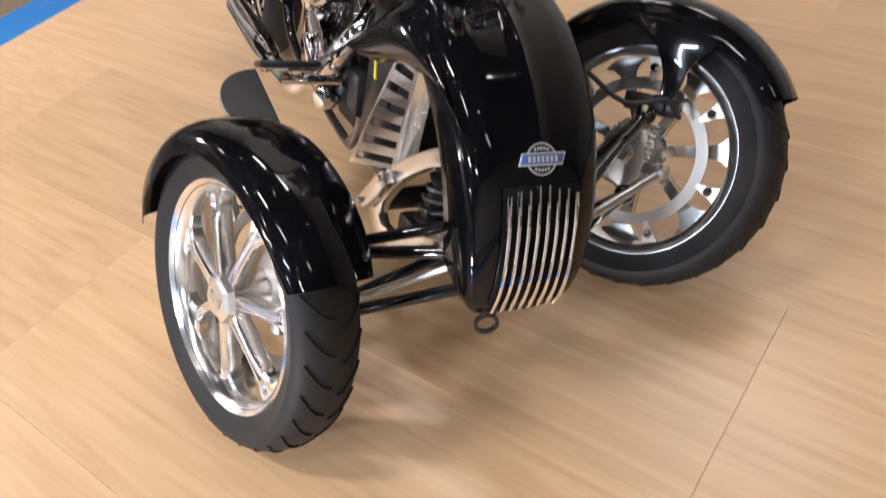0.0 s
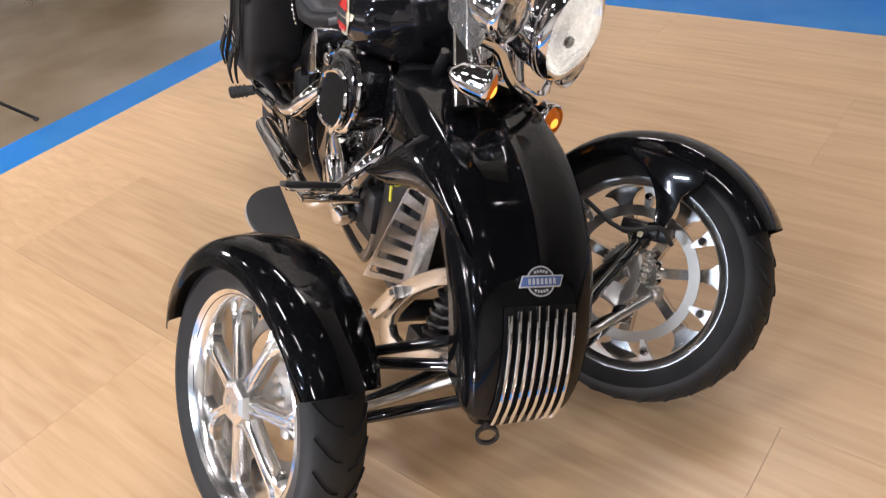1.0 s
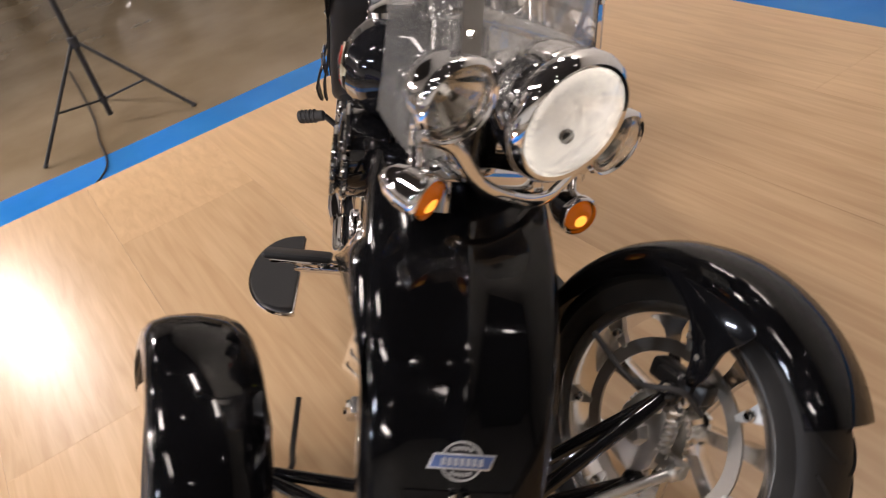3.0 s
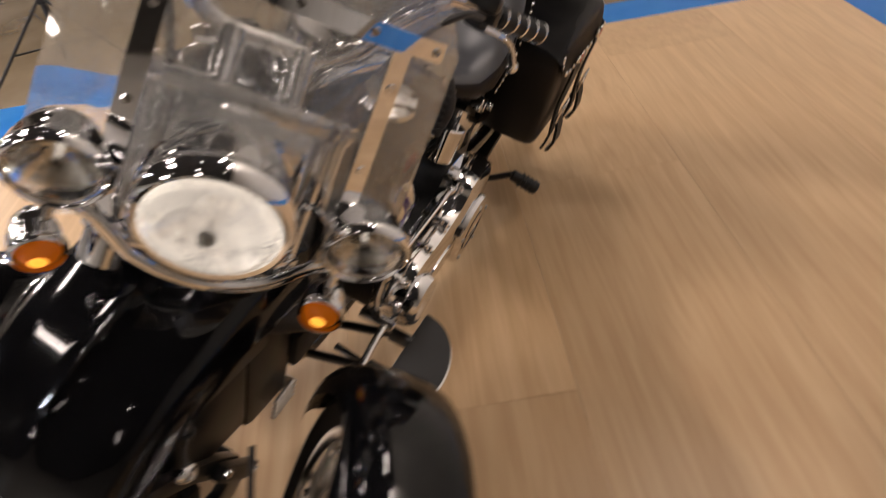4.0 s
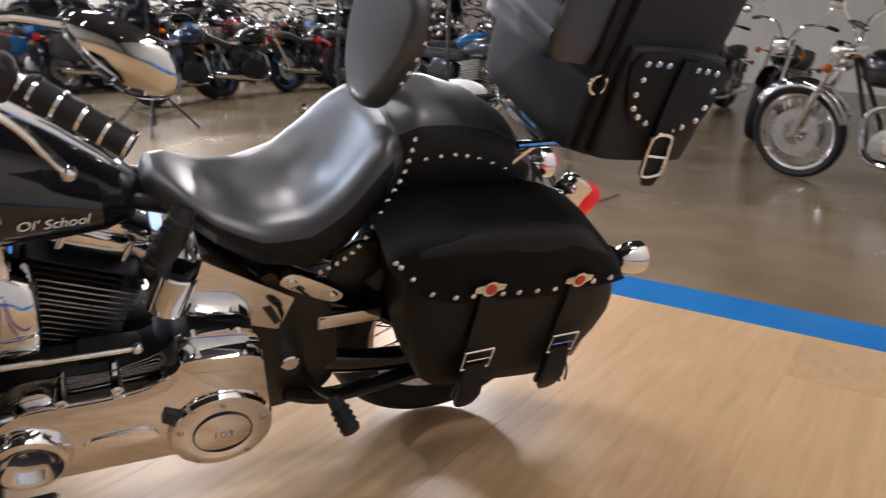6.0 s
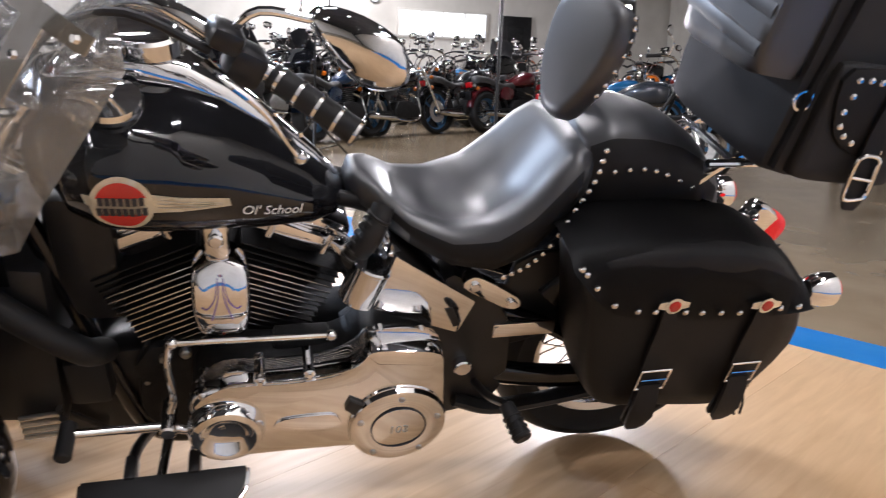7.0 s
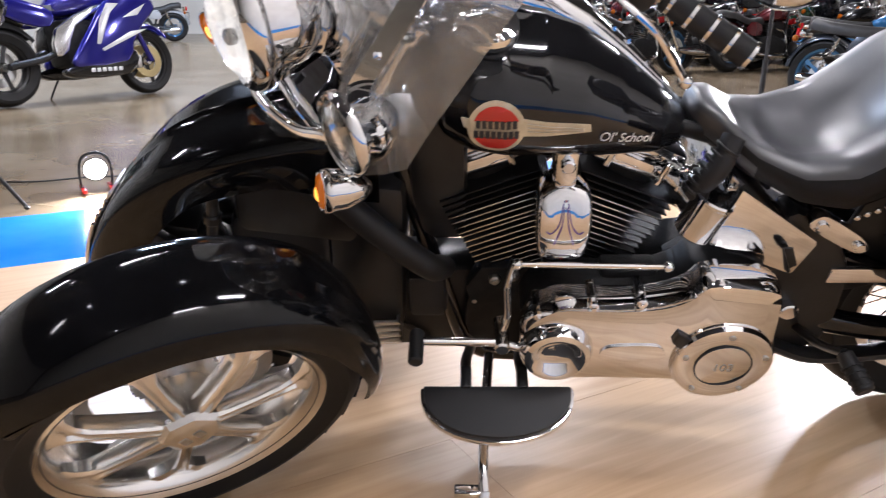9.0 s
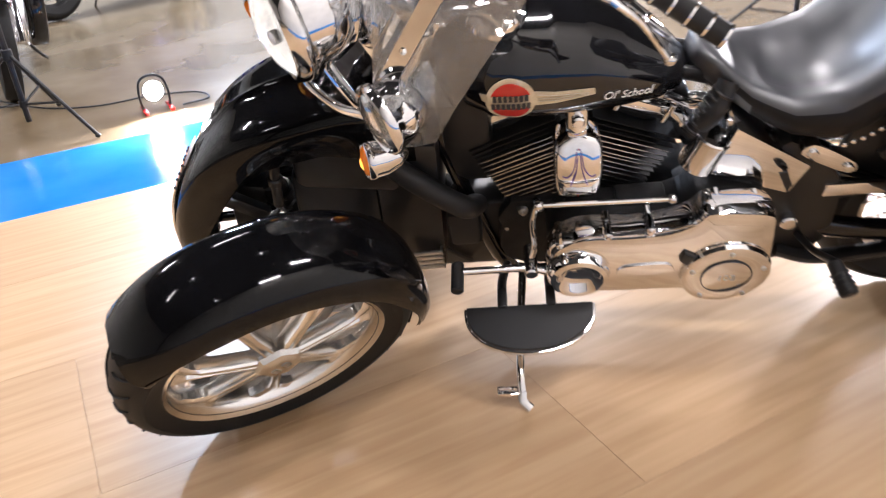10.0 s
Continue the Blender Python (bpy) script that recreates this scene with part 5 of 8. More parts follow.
def saddlebag(side):
    prof = [(0.290, 0.712), (0.280, 0.640), (0.262, 0.560), (0.236, 0.450), (0.188, 0.374), (0.060, 0.352), (-0.090, 0.336), (-0.136, 0.358), (-0.204, 0.500), (-0.168, 0.625), (-0.118, 0.685), (-0.04, 0.728), (0.10, 0.742), (0.215, 0.735)]
    o = round_outline(prof, 3)
    cx = sum(p[0] for p in o) / len(o)
    cz = sum(p[1] for p in o) / len(o)
    bm = bmesh.new()
    rows = []
    for y, k in ((0.140, 0.94), (0.145, 0.97), (0.190, 1.0), (0.252, 1.0), (0.276, 0.99), (0.288, 0.965), (0.295, 0.92), (0.299, 0.75), (0.301, 0.40)):
        rows.append([Vector((cx + (x - cx) * k, side * y, cz + (z - cz) * k)) for x, z in o])
    loft(bm, rows)
    bag = part("saddlebag", bm, LEATHER, bike, "studded black leather saddlebag with buckled straps", angle=60)
    # lid that folds over the top and front face
    bm = bmesh.new()
    rows = []
    for x in np.linspace(0.322, -0.188, 24):
        zt = float(np.interp(x, [-0.20, -0.168, -0.118, -0.04, 0.10, 0.215, 0.282, 0.325], [0.620, 0.650, 0.697, 0.737, 0.751, 0.748, 0.738, 0.728]))
        ze = min(lid_edge(x), zt - 0.012)
        rows.append([Vector((x, side * y, z)) for y, z in ((0.138, zt - 0.02), (0.146, zt), (0.200, zt + 0.002), (0.258, zt - 0.004), (0.282, max(ze, zt - 0.014)), (0.296, max(ze, zt - 0.034)), (0.303, max(ze, zt - 0.075)), (0.306, ze))])
    loft(bm, rows, cap=False, close=False)
    bmesh.ops.solidify(bm, geom=bm.faces[:], thickness=0.005)
    lid = part("lid", bm, LEATHER, bag, "overhanging leather lid", angle=60)
    for x in (0.312, 0.301, 0.276, 0.238, 0.190, 0.155, 0.095, 0.060, 0.020, -0.020, -0.105, -0.145):
        stud((x, side * (0.3085 if x < 0.27 else 0.300), lid_edge(x) + 0.019), (0, side, 0), lid, 0.0068)
    for x, zc in ((0.127, 0.640), (-0.065, 0.628)):
        bm = bmesh.new()
        rows = []
        for z, y, dx, w in ((0.632, 0.306, 0.0, 0.014), (0.590, 0.309, -0.001, 0.015), (0.54, 0.307, -0.003, 0.017), (0.50, 0.306, -0.006, 0.019), (0.45, 0.310, -0.006, 0.020), (0.405, 0.318, 0.0, 0.020), (0.365, 0.315, 0.006, 0.017), (0.348, 0.310, 0.006, 0.008)):
            rows.append([Vector((x + dx + a * w, side * (y + b), z)) for a, b in ((-1, 0), (1, 0), (1, 0.006), (-1, 0.006))])
        loft(bm, rows)
        strap = part("strap", bm, LEATHER, bag, "hanging leather strap")
        bm = bmesh.new()
        rows = [[Vector((x + dx + a * w, side * (y + b), z)) for a, b in ((-1, 0), (1, 0), (1, 0.007), (-1, 0.007))] for z, y, dx, w in ((0.46, 0.319, -0.006, 0.021), (0.43, 0.330, -0.002, 0.024), (0.39, 0.337, 0.002, 0.026), (0.36, 0.330, 0.002, 0.020), (0.345, 0.324, 0.0, 0.01))]
        loft(bm, rows)
        part("strap_end", bm, LEATHER, strap)
        bm = bmesh.new()
        tube(bm, [(x - 0.012 + q, side * 0.326, z) for q, z in ((-0.026, 0.496), (0.034, 0.496), (0.036, 0.452), (-0.022, 0.450), (-0.026, 0.496))], 0.0028, n=7, smooth=0)
        cyl(bm, (x - 0.034, side * 0.327, 0.474), (x + 0.018, side * 0.327, 0.474), 0.0022, n=6)
        part("buckle", bm, CHROME, strap, "square chrome buckle")
        bm = bmesh.new()
        plate(bm, circle(x, zc, 0.017, 18), "y", side * 0.312, side * 0.317, 0.0015)
        plate(bm, [(x - 0.030, zc - 0.006), (x - 0.012, zc - 0.010), (x + 0.012, zc - 0.010), (x + 0.030, zc - 0.006), (x + 0.030, zc + 0.006), (x + 0.012, zc + 0.010), (x - 0.012, zc + 0.010), (x - 0.030, zc + 0.006)], "y", side * 0.310, side * 0.315, 0.001)
        con = part("concho", bm, CHROME, bag, "chrome concho with a red centre")
        bm = bmesh.new()
        plate(bm, circle(x, zc, 0.011, 16), "y", side * 0.3165, side * 0.3185, 0.0006)
        part("concho_enamel", bm, RED, con)
    bm = bmesh.new()
    rng = random.Random(4 + side)
    for k in range(9):
        x = -0.05 - 0.006 * k
        tube(bm, [(x, side * 0.313, 0.43), (x - 0.01 + rng.uniform(-.01, .01), side * 0.320, 0.38), (x - 0.02 + rng.uniform(-.015, .01), side * 0.318, 0.34)], 0.0035, n=5, flat=0.5)
    tagged(part("strap_fringe", bm, LEATHER, bag), kind="stuff")
    return bag


saddlebag(1)
saddlebag(-1)

# tail lamp, bullet indicators, rack
bm = bmesh.new()
TL = Matrix.Translation((-0.222, 0, 0.632)) @ Matrix.Rotation(radians(-30), 4, "Y")
box(bm, (0.02, 0, 0), (0.07, 0.09, 0.075), 0.02, m=TL)
tail = part("tail_lamp", bm, CHROME, bike, "chrome tail lamp with a red lens")
bm = bmesh.new()
blob(bm, (-0.018, 0, 0.0), (0.040, 0.046, 0.040), m=TL, power=0.8)
part("red_lens", bm, REDLENS, tail)
for s in (-1, 1):
    bm = bmesh.new()
    c = Vector((-0.238, s * 0.245, 0.598))
    lathe(bm, [(0.0, -0.030), (0.020, -0.024), (0.030, -0.008), (0.034, 0.010), (0.034, 0.030), (0.028, 0.036), (0.0, 0.036)], n=24, m=Matrix.Translation(c) @ Matrix.Rotation(radians(90), 4, "Z"))
    tube(bm, [(-0.15, s * 0.12, 0.60), (-0.20, s * 0.19, 0.60), c], 0.009, n=10)
    ind = part("rear_indicator", bm, CHROME, bike, "chrome bullet rear indicator")
    bm = bmesh.new()
    blob(bm, c + Vector((-0.036, 0, 0)), (0.010, 0.028, 0.028), seg=16, rings=8)
    part("red_lens", bm, REDLENS, ind)
for s in (-1, 1):
    bm = bmesh.new()
    tube(bm, [(0.06, s * 0.115, 0.66), (0.04, s * 0.118, 0.74), (-0.02, s * 0.118, 0.80), (-0.08, s * 0.118, 0.845), (-0.115, s * 0.10, 0.92), (-0.12, s * 0.09, 1.10)], 0.0085, n=10)
    plate(bm, [(0.10, 0.690), (0.055, 0.735), (0.00, 0.735), (-0.13, 0.690), (-0.13, 0.668), (0.02, 0.690), (0.08, 0.655)], "y", s * 0.112, s * 0.120, 0.002)
    part("sissy_bar", bm, CHROME, bike, "chrome sissy bar side rail")
bm = bmesh.new()
for k in range(4):
    x = -0.03 - 0.085 * k
    cyl(bm, (x, -0.13, 0.818), (x, 0.13, 0.818), 0.007, n=10)
for s in (-1, 1):
    tube(bm, [(0.02, s * 0.13, 0.812), (-0.20, s * 0.135, 0.818), (-0.33, s * 0.13, 0.818)], 0.008, n=10)
part("luggage_rack", bm, CHROME, bike, "chrome luggage rack")

# ---- travel bag strapped on the rack ----
bagm = BIKE @ Matrix.Translation((-0.132, -0.004, 1.067)) @ Matrix.Rotation(radians(-5), 4, "Y") @ Matrix.Scale(1.04, 4)
tbag = thing("travel_bag", "large black cloth travel bag strapped to the motorcycle rack", "luggage", bagm)


def soft_box(bm, c, s, sag=0.02, seed=0):
    b2 = bmesh.new()
    bmesh.ops.create_cube(b2, size=1.0)
    bmesh.ops.subdivide_edges(b2, edges=b2.edges[:], cuts=9, use_grid_fill=True)
    for v in b2.verts:
        q = v.co * 2
        r = Vector([math.copysign(abs(k) ** 1.0, k) for k in q])
        # round the corners like a filled bag
        k = max(0.0, abs(r.x) ** 6 * abs(r.y) ** 6 + abs(r.x) ** 6 * abs(r.z) ** 6 + abs(r.z) ** 6 * abs(r.y) ** 6)
        v.co = v.co * (1 - 0.045 * min(2.0, k))
        v.co = Vector((v.co.x * s[0], v.co.y * s[1], v.co.z * s[2]))
        w = noise.noise(Vector((v.co.x * 7 + seed, v.co.y * 7, v.co.z * 7)))
        v.co += v.co.normalized() * w * sag
    return add_bm(bm, b2, Matrix.Translation(c))


part("bag_body", soft_box(bmesh.new(), (-0.022, 0.045, 0.025), (0.26, 0.335, 0.45), 0.010, 2), CLOTH, tbag, angle=60)
part("front_roll", soft_box(bmesh.new(), (0.142, 0.085, 0.090), (0.10, 0.23, 0.27), 0.006, 8), SEATHIDE, tbag, "padded vinyl roll in front of the bag", angle=60)
for k in range(4):
    bm = bmesh.new()
    tube(bm, [(0.183, -0.035, 0.185 - 0.058 * k), (0.190, 0.075, 0.180 - 0.058 * k), (0.183, 0.185, 0.170 - 0.058 * k)], 0.010, n=8, flat=1.6)
    part("roll_fold", bm, SEATHIDE, tbag)
for s in (1,):
    part("side_pouch", soft_box(bmesh.new(), (-0.040, s * 0.214, -0.09), (0.21, 0.04, 0.20), 0.005, 11 + s), CLOTH, tbag, "", angle=60)
    FM = Matrix.Translation((-0.035, s * 0.232, -0.062))
    fl = round_outline([(0.085, 0.068), (-0.095, 0.064), (-0.108, 0.010), (-0.092, -0.048), (-0.026, -0.074), (0.046, -0.054), (0.082, -0.008)], 3)
    bm = bmesh.new()
    plate(bm, fl, "y", 0, s * 0.010, 0.003, FM)
    flap = part("pouch_flap", bm, LEATHER, tbag, "studded leather pouch flap")
    for x, z in ((0.070, 0.052), (0.048, 0.054), (0.026, 0.053), (-0.038, 0.051), (-0.060, 0.050), (-0.083, 0.048), (-0.092, 0.018), (-0.091, -0.013), (-0.084, -0.038), (-0.060, -0.052), (-0.040, -0.059), (0.067, 0.026), (0.069, 0.0), (0.062, -0.024), (0.046, -0.039), (0.024, -0.049)):
        stud((x - 0.035, s * 0.242, z - 0.062), (0, s, 0), flap, 0.0062)
    bm = bmesh.new()
    rows = [[Vector((-0.045 + dx + a * w, s * (y + b), z)) for a, b in ((-1, 0), (1, 0), (1, 0.006), (-1, 0.006))] for z, y, dx, w in ((0.005, 0.243, 0, 0.014), (-0.08, 0.244, -0.002, 0.016), (-0.15, 0.248, -0.008, 0.020), (-0.205, 0.250, -0.018, 0.020), (-0.225, 0.248, -0.022, 0.011))]
    loft(bm, rows)
    st = part("pouch_strap", bm, LEATHER, tbag)
    bm = bmesh.new()
    ov = round_outline([(-0.026, -0.128), (-0.062, -0.124), (-0.072, -0.150), (-0.078, -0.190), (-0.066, -0.200), (-0.038, -0.202), (-0.030, -0.180)], 3)
    tube(bm, [(x, s * 0.259, z) for x, z in ov + ov[:1]], 0.0038, n=8, smooth=0)
    cyl(bm, (-0.074, s * 0.259, -0.165), (-0.030, s * 0.259, -0.162), 0.003, n=6)
    part("oval_buckle", bm, CHROME, st, "large oval chrome buckle")
    bm = bmesh.new()
    lathe(bm, [(0.014, -0.002), (0.018, -0.002), (0.018, 0.002), (0.014, 0.002)], n=20, m=Matrix.Translation((0.092, s * 0.214, -0.062)), close=True)
    part("d_ring", bm, CHROME, tbag)
    bm = bmesh.new()
    tube(bm, [(0.070, s * 0.212, 0.24), (0.080, s * 0.214, 0.10), (0.088, s * 0.213, -0.05), (0.086, s * 0.208, -0.18)], 0.010, n=6, flat=0.35)
    part("webbing_strap", bm, LEATHER, tbag)
bm = bmesh.new()
rng = random.Random(7)
for k in range(3):
    tube(bm, [(-0.150, 0.19, 0.02 - 0.02 * k), (-0.170, 0.20, -0.01 - 0.02 * k), (-0.165, 0.205, -0.05 - 0.02 * k)], 0.003, n=5)
part("zip_pull", bm, CLOTH, tbag)

SETTLE["how"] = None
# ---- headlight, passing lamps, indicators (on the fork) ----
AIM = Vector((0.849, -0.109, -0.516)).normalized()


def aimed(c, aim):
    """Frame whose y runs along aim, for turned shapes."""
    u, v, d = basis(aim)
    return FORK @ Matrix.Translation(c) @ Matrix((u, d, v)).transposed().to_4x4()


HM = aimed((0.182, -0.026, -0.002), AIM)
bm = bmesh.new()
lathe(bm, [(0.0, -0.150), (0.030, -0.148), (0.060, -0.134), (0.080, -0.110), (0.092, -0.075), (0.097, -0.040), (0.098, -0.022)], n=56, m=HM)
head = part("headlight", bm, CHROME, bike, "large round chrome headlight, lit", angle=60)
bm = bmesh.new()
lathe(bm, [(0.097, -0.034), (0.103, -0.030), (0.105, -0.016), (0.102, -0.004), (0.094, 0.004), (0.088, 0.002), (0.087, -0.012)], n=64, m=HM)
part("headlight_ring", bm, CHROME, head, "chrome trim ring", angle=60)
bm = bmesh.new()
lathe(bm, [(0.0, -0.058), (0.020, -0.056), (0.045, -0.046), (0.068, -0.030), (0.086, -0.010)], n=48, m=HM)
part("reflector", bm, LIT, head)
bm = bmesh.new()
lathe(bm, [(0.088, -0.006), (0.080, 0.008), (0.062, 0.020), (0.035, 0.028), (0.015, 0.031), (0.0, 0.032)], n=48, m=HM)
bmesh.ops.solidify(bm, geom=bm.faces[:], thickness=0.002)
part("headlight_glass", bm, LENS, head, "clear domed glass", angle=60).visible_shadow = False
bm = bmesh.new()
lathe(bm, [(0.0, -0.006), (0.010, -0.006), (0.011, -0.009), (0.010, -0.014), (0.0, -0.014)], n=20, m=HM @ Matrix.Translation((0, 0, 0.020)))
part("bulb_shield", bm, SATIN, head)
for s in (-1, 1):
    PM = aimed((0.118, s * 0.206, 0.0), Vector((0.858, -0.01, -0.514)))
    bm = bmesh.new()
    lathe(bm, [(0.0, -0.085), (0.025, -0.080), (0.044, -0.062), (0.056, -0.035), (0.059, -0.012), (0.063, -0.008), (0.064, 0.004), (0.058, 0.010), (0.053, 0.006), (0.052, -0.004)], n=44, m=PM)
    pl = part("passing_lamp", bm, CHROME, bike, "chrome passing lamp with clear glass", angle=60)
    bm = bmesh.new()
    lathe(bm, [(0.0, -0.034), (0.012, -0.033), (0.024, -0.028), (0.036, -0.018), (0.046, -0.008), (0.053, 0.002)], n=18, m=PM)
    part("reflector", bm, REFLECTOR, pl, angle=1)
    bm = bmesh.new()
    cyl(bm, PM @ Vector((0, -0.034, 0)), PM @ Vector((0, -0.006, 0)), 0.006, n=12, bevel=0.002)
    part("bulb", bm, LIT, pl)
    bm = bmesh.new()
    cyl(bm, PM @ Vector((0, -0.012, 0)), PM @ Vector((0, -0.004, 0)), 0.0075, n=12)
    part("bulb_cap", bm, SATIN, pl)
    bm = bmesh.new()
    lathe(bm, [(0.053, 0.003), (0.046, 0.011), (0.03, 0.017), (0.014, 0.020), (0.0, 0.021)], n=40, m=PM)
    bmesh.ops.solidify(bm, geom=bm.faces[:], thickness=0.002)
    part("lamp_glass", bm, LENS, pl, angle=60).visible_shadow = False
    SM = aimed((0.056, s * 0.200, -0.122), Vector((0.87, -s * 0.28, -0.405)))
    bm = bmesh.new()
    lathe(bm, [(0.0, -0.062), (0.012, -0.058), (0.026, -0.040), (0.034, -0.014), (0.0355, 0.006), (0.037, 0.010), (0.036, 0.020), (0.032, 0.022), (0.031, 0.014)], n=36, m=SM)
    tube(bm, [FORK @ Vector((0.045, s * 0.200, -0.06)), FORK @ Vector((0.05, s * 0.200, -0.10))], 0.009, n=10, smooth=0)
    sg = part("front_indicator", bm, CHROME, bike, "chrome bullet indicator with a glowing amber lens", angle=60)
    bm = bmesh.new()
    blob(bm, (0, 0.012, 0), (0.0285, 0.017, 0.0285), m=SM, seg=24, rings=12)
    lens = part("amber_lens", bm, AMBER, sg, "lit amber lens")
    bm = bmesh.new()
    blob(bm, (0, 0.020, 0.004), (0.016, 0.011, 0.016), m=SM, seg=16, rings=8)
    part("bulb_glow", bm, AMBERGLOW, lens, "bright orange glow of the bulb")

bm = bmesh.new()
tube(bm, [FORK @ Vector(p) for p in ((0.06, -0.21, -0.045), (0.075, -0.155, -0.055), (0.076, -0.095, -0.098), (0.086, -0.03, -0.114), (0.086, 0.03, -0.114), (0.076, 0.095, -0.098), (0.075, 0.155, -0.055), (0.06, 0.21, -0.045))], 0.009, n=12, flat=1.4)
part("lamp_bar", bm, CHROME, bike, "bent chrome lamp bar")
for s in (-1, 1):
    bm = bmesh.new()
    cyl(bm, FORK @ Vector((0.0, s * 0.115, -0.15)), FORK @ Vector((0.0, s * 0.115, 0.14)), 0.034, 0.031, n=24, bevel=0.004)
    part("fork_cover", bm, CHROME, bike, "chrome fork slider cover")
bm = bmesh.new()
for z in (-0.10, 0.125):
    plate(bm, round_outline([(0.045, -0.10), (0.05, 0.10), (0.0, 0.155), (-0.045, 0.10), (-0.05, -0.10), (0.0, -0.155)], 3), "z", z, z + 0.03, 0.005, FORK)
box(bm, (0.045, 0, 0.07), (0.012, 0.18, 0.12), 0.004, m=FORK)
part("triple_tree", bm, CHROME, bike, "chrome fork yokes")

# ---- windshield ----
def screen(u, h):
    """u across (-1..1), h up the fork axis."""
    f = 0.118 - 0.085 * u * u - 0.10 * max(0.0, h - 0.05) - 0.01 * h
    return BARS @ Vector((f, 0.262 * u, h))


bm = bmesh.new()
rows = []
for i in range(25):
    u = -1 + 2 * i / 24
    lo = -0.02 + 0.135 * max(0.0, 1 - (abs(u) / 0.52) ** 2) ** 0.5 if abs(u) < 0.52 else -0.02 - 0.06 * math.sin(math.pi * (abs(u) - 0.52) / 0.48)
    hi = 0.43 - 0.15 * abs(u) ** 3
    rows.append([screen(u, lo + (hi - lo) * j / 14) for j in range(15)])
loft(bm, rows, cap=False, close=False)
bmesh.ops.solidify(bm, geom=bm.faces[:], thickness=0.0045)
ws = part("windshield", bm, GLASS, bike, "clear polycarbonate windshield with chrome braces", angle=50)
ws.visible_shadow = False
for s in (-1, 1):
    bm = bmesh.new()
    rows = []
    for j in range(9):
        h = -0.05 + 0.345 * j / 8
        c = [screen(s * (0.60 + k), h) for k in (-0.055, 0.055)]
        nn = (BARS.to_3x3() @ Vector((1, 0, 0))).normalized()
        rows.append([c[0] + nn * 0.0022, c[1] + nn * 0.0022, c[1] + nn * 0.0052, c[0] + nn * 0.0052])
    loft(bm, rows)
    br = part("windshield_brace", bm, CHROME, ws, "flat chrome windshield brace")
    for h in (-0.02, 0.10, 0.22):
        bm = bmesh.new()
        bolt(bm, screen(s * 0.60, h) + nn * 0.005, nn, 0.007, 0.004)
        part("brace_bolt", bm, CHROME, br)
bm = bmesh.new()
rows = []
for i in range(17):
    u = -0.86 + 1.72 * i / 16
    nn = (BARS.to_3x3() @ Vector((1, 0, 0))).normalized()
    c = [screen(u, 0.285 - 0.014), screen(u, 0.285 + 0.014)]
    rows.append([c[0] + nn * 0.006, c[1] + nn * 0.006, c[1] + nn * 0.009, c[0] + nn * 0.009])
loft(bm, rows)
band = part("windshield_band", bm, CHROME, ws, "horizontal chrome windshield band")
for u in (-0.80, -0.4, 0, 0.4, 0.80):
    bm = bmesh.new()
    bolt(bm, screen(u, 0.285) + nn * 0.009, nn, 0.007, 0.004)
    part("band_bolt", bm, CHROME, band)
for s in (-1, 1):
    for h in (0.0, 0.13):
        bm = bmesh.new()
        tube(bm, [BARS @ Vector((0.0, s * 0.125, h)), BARS @ Vector((0.03, s * 0.15, h)), screen(s * 0.6, h)], 0.007, n=8)
        part("screen_clamp", bm, CHROME, ws)

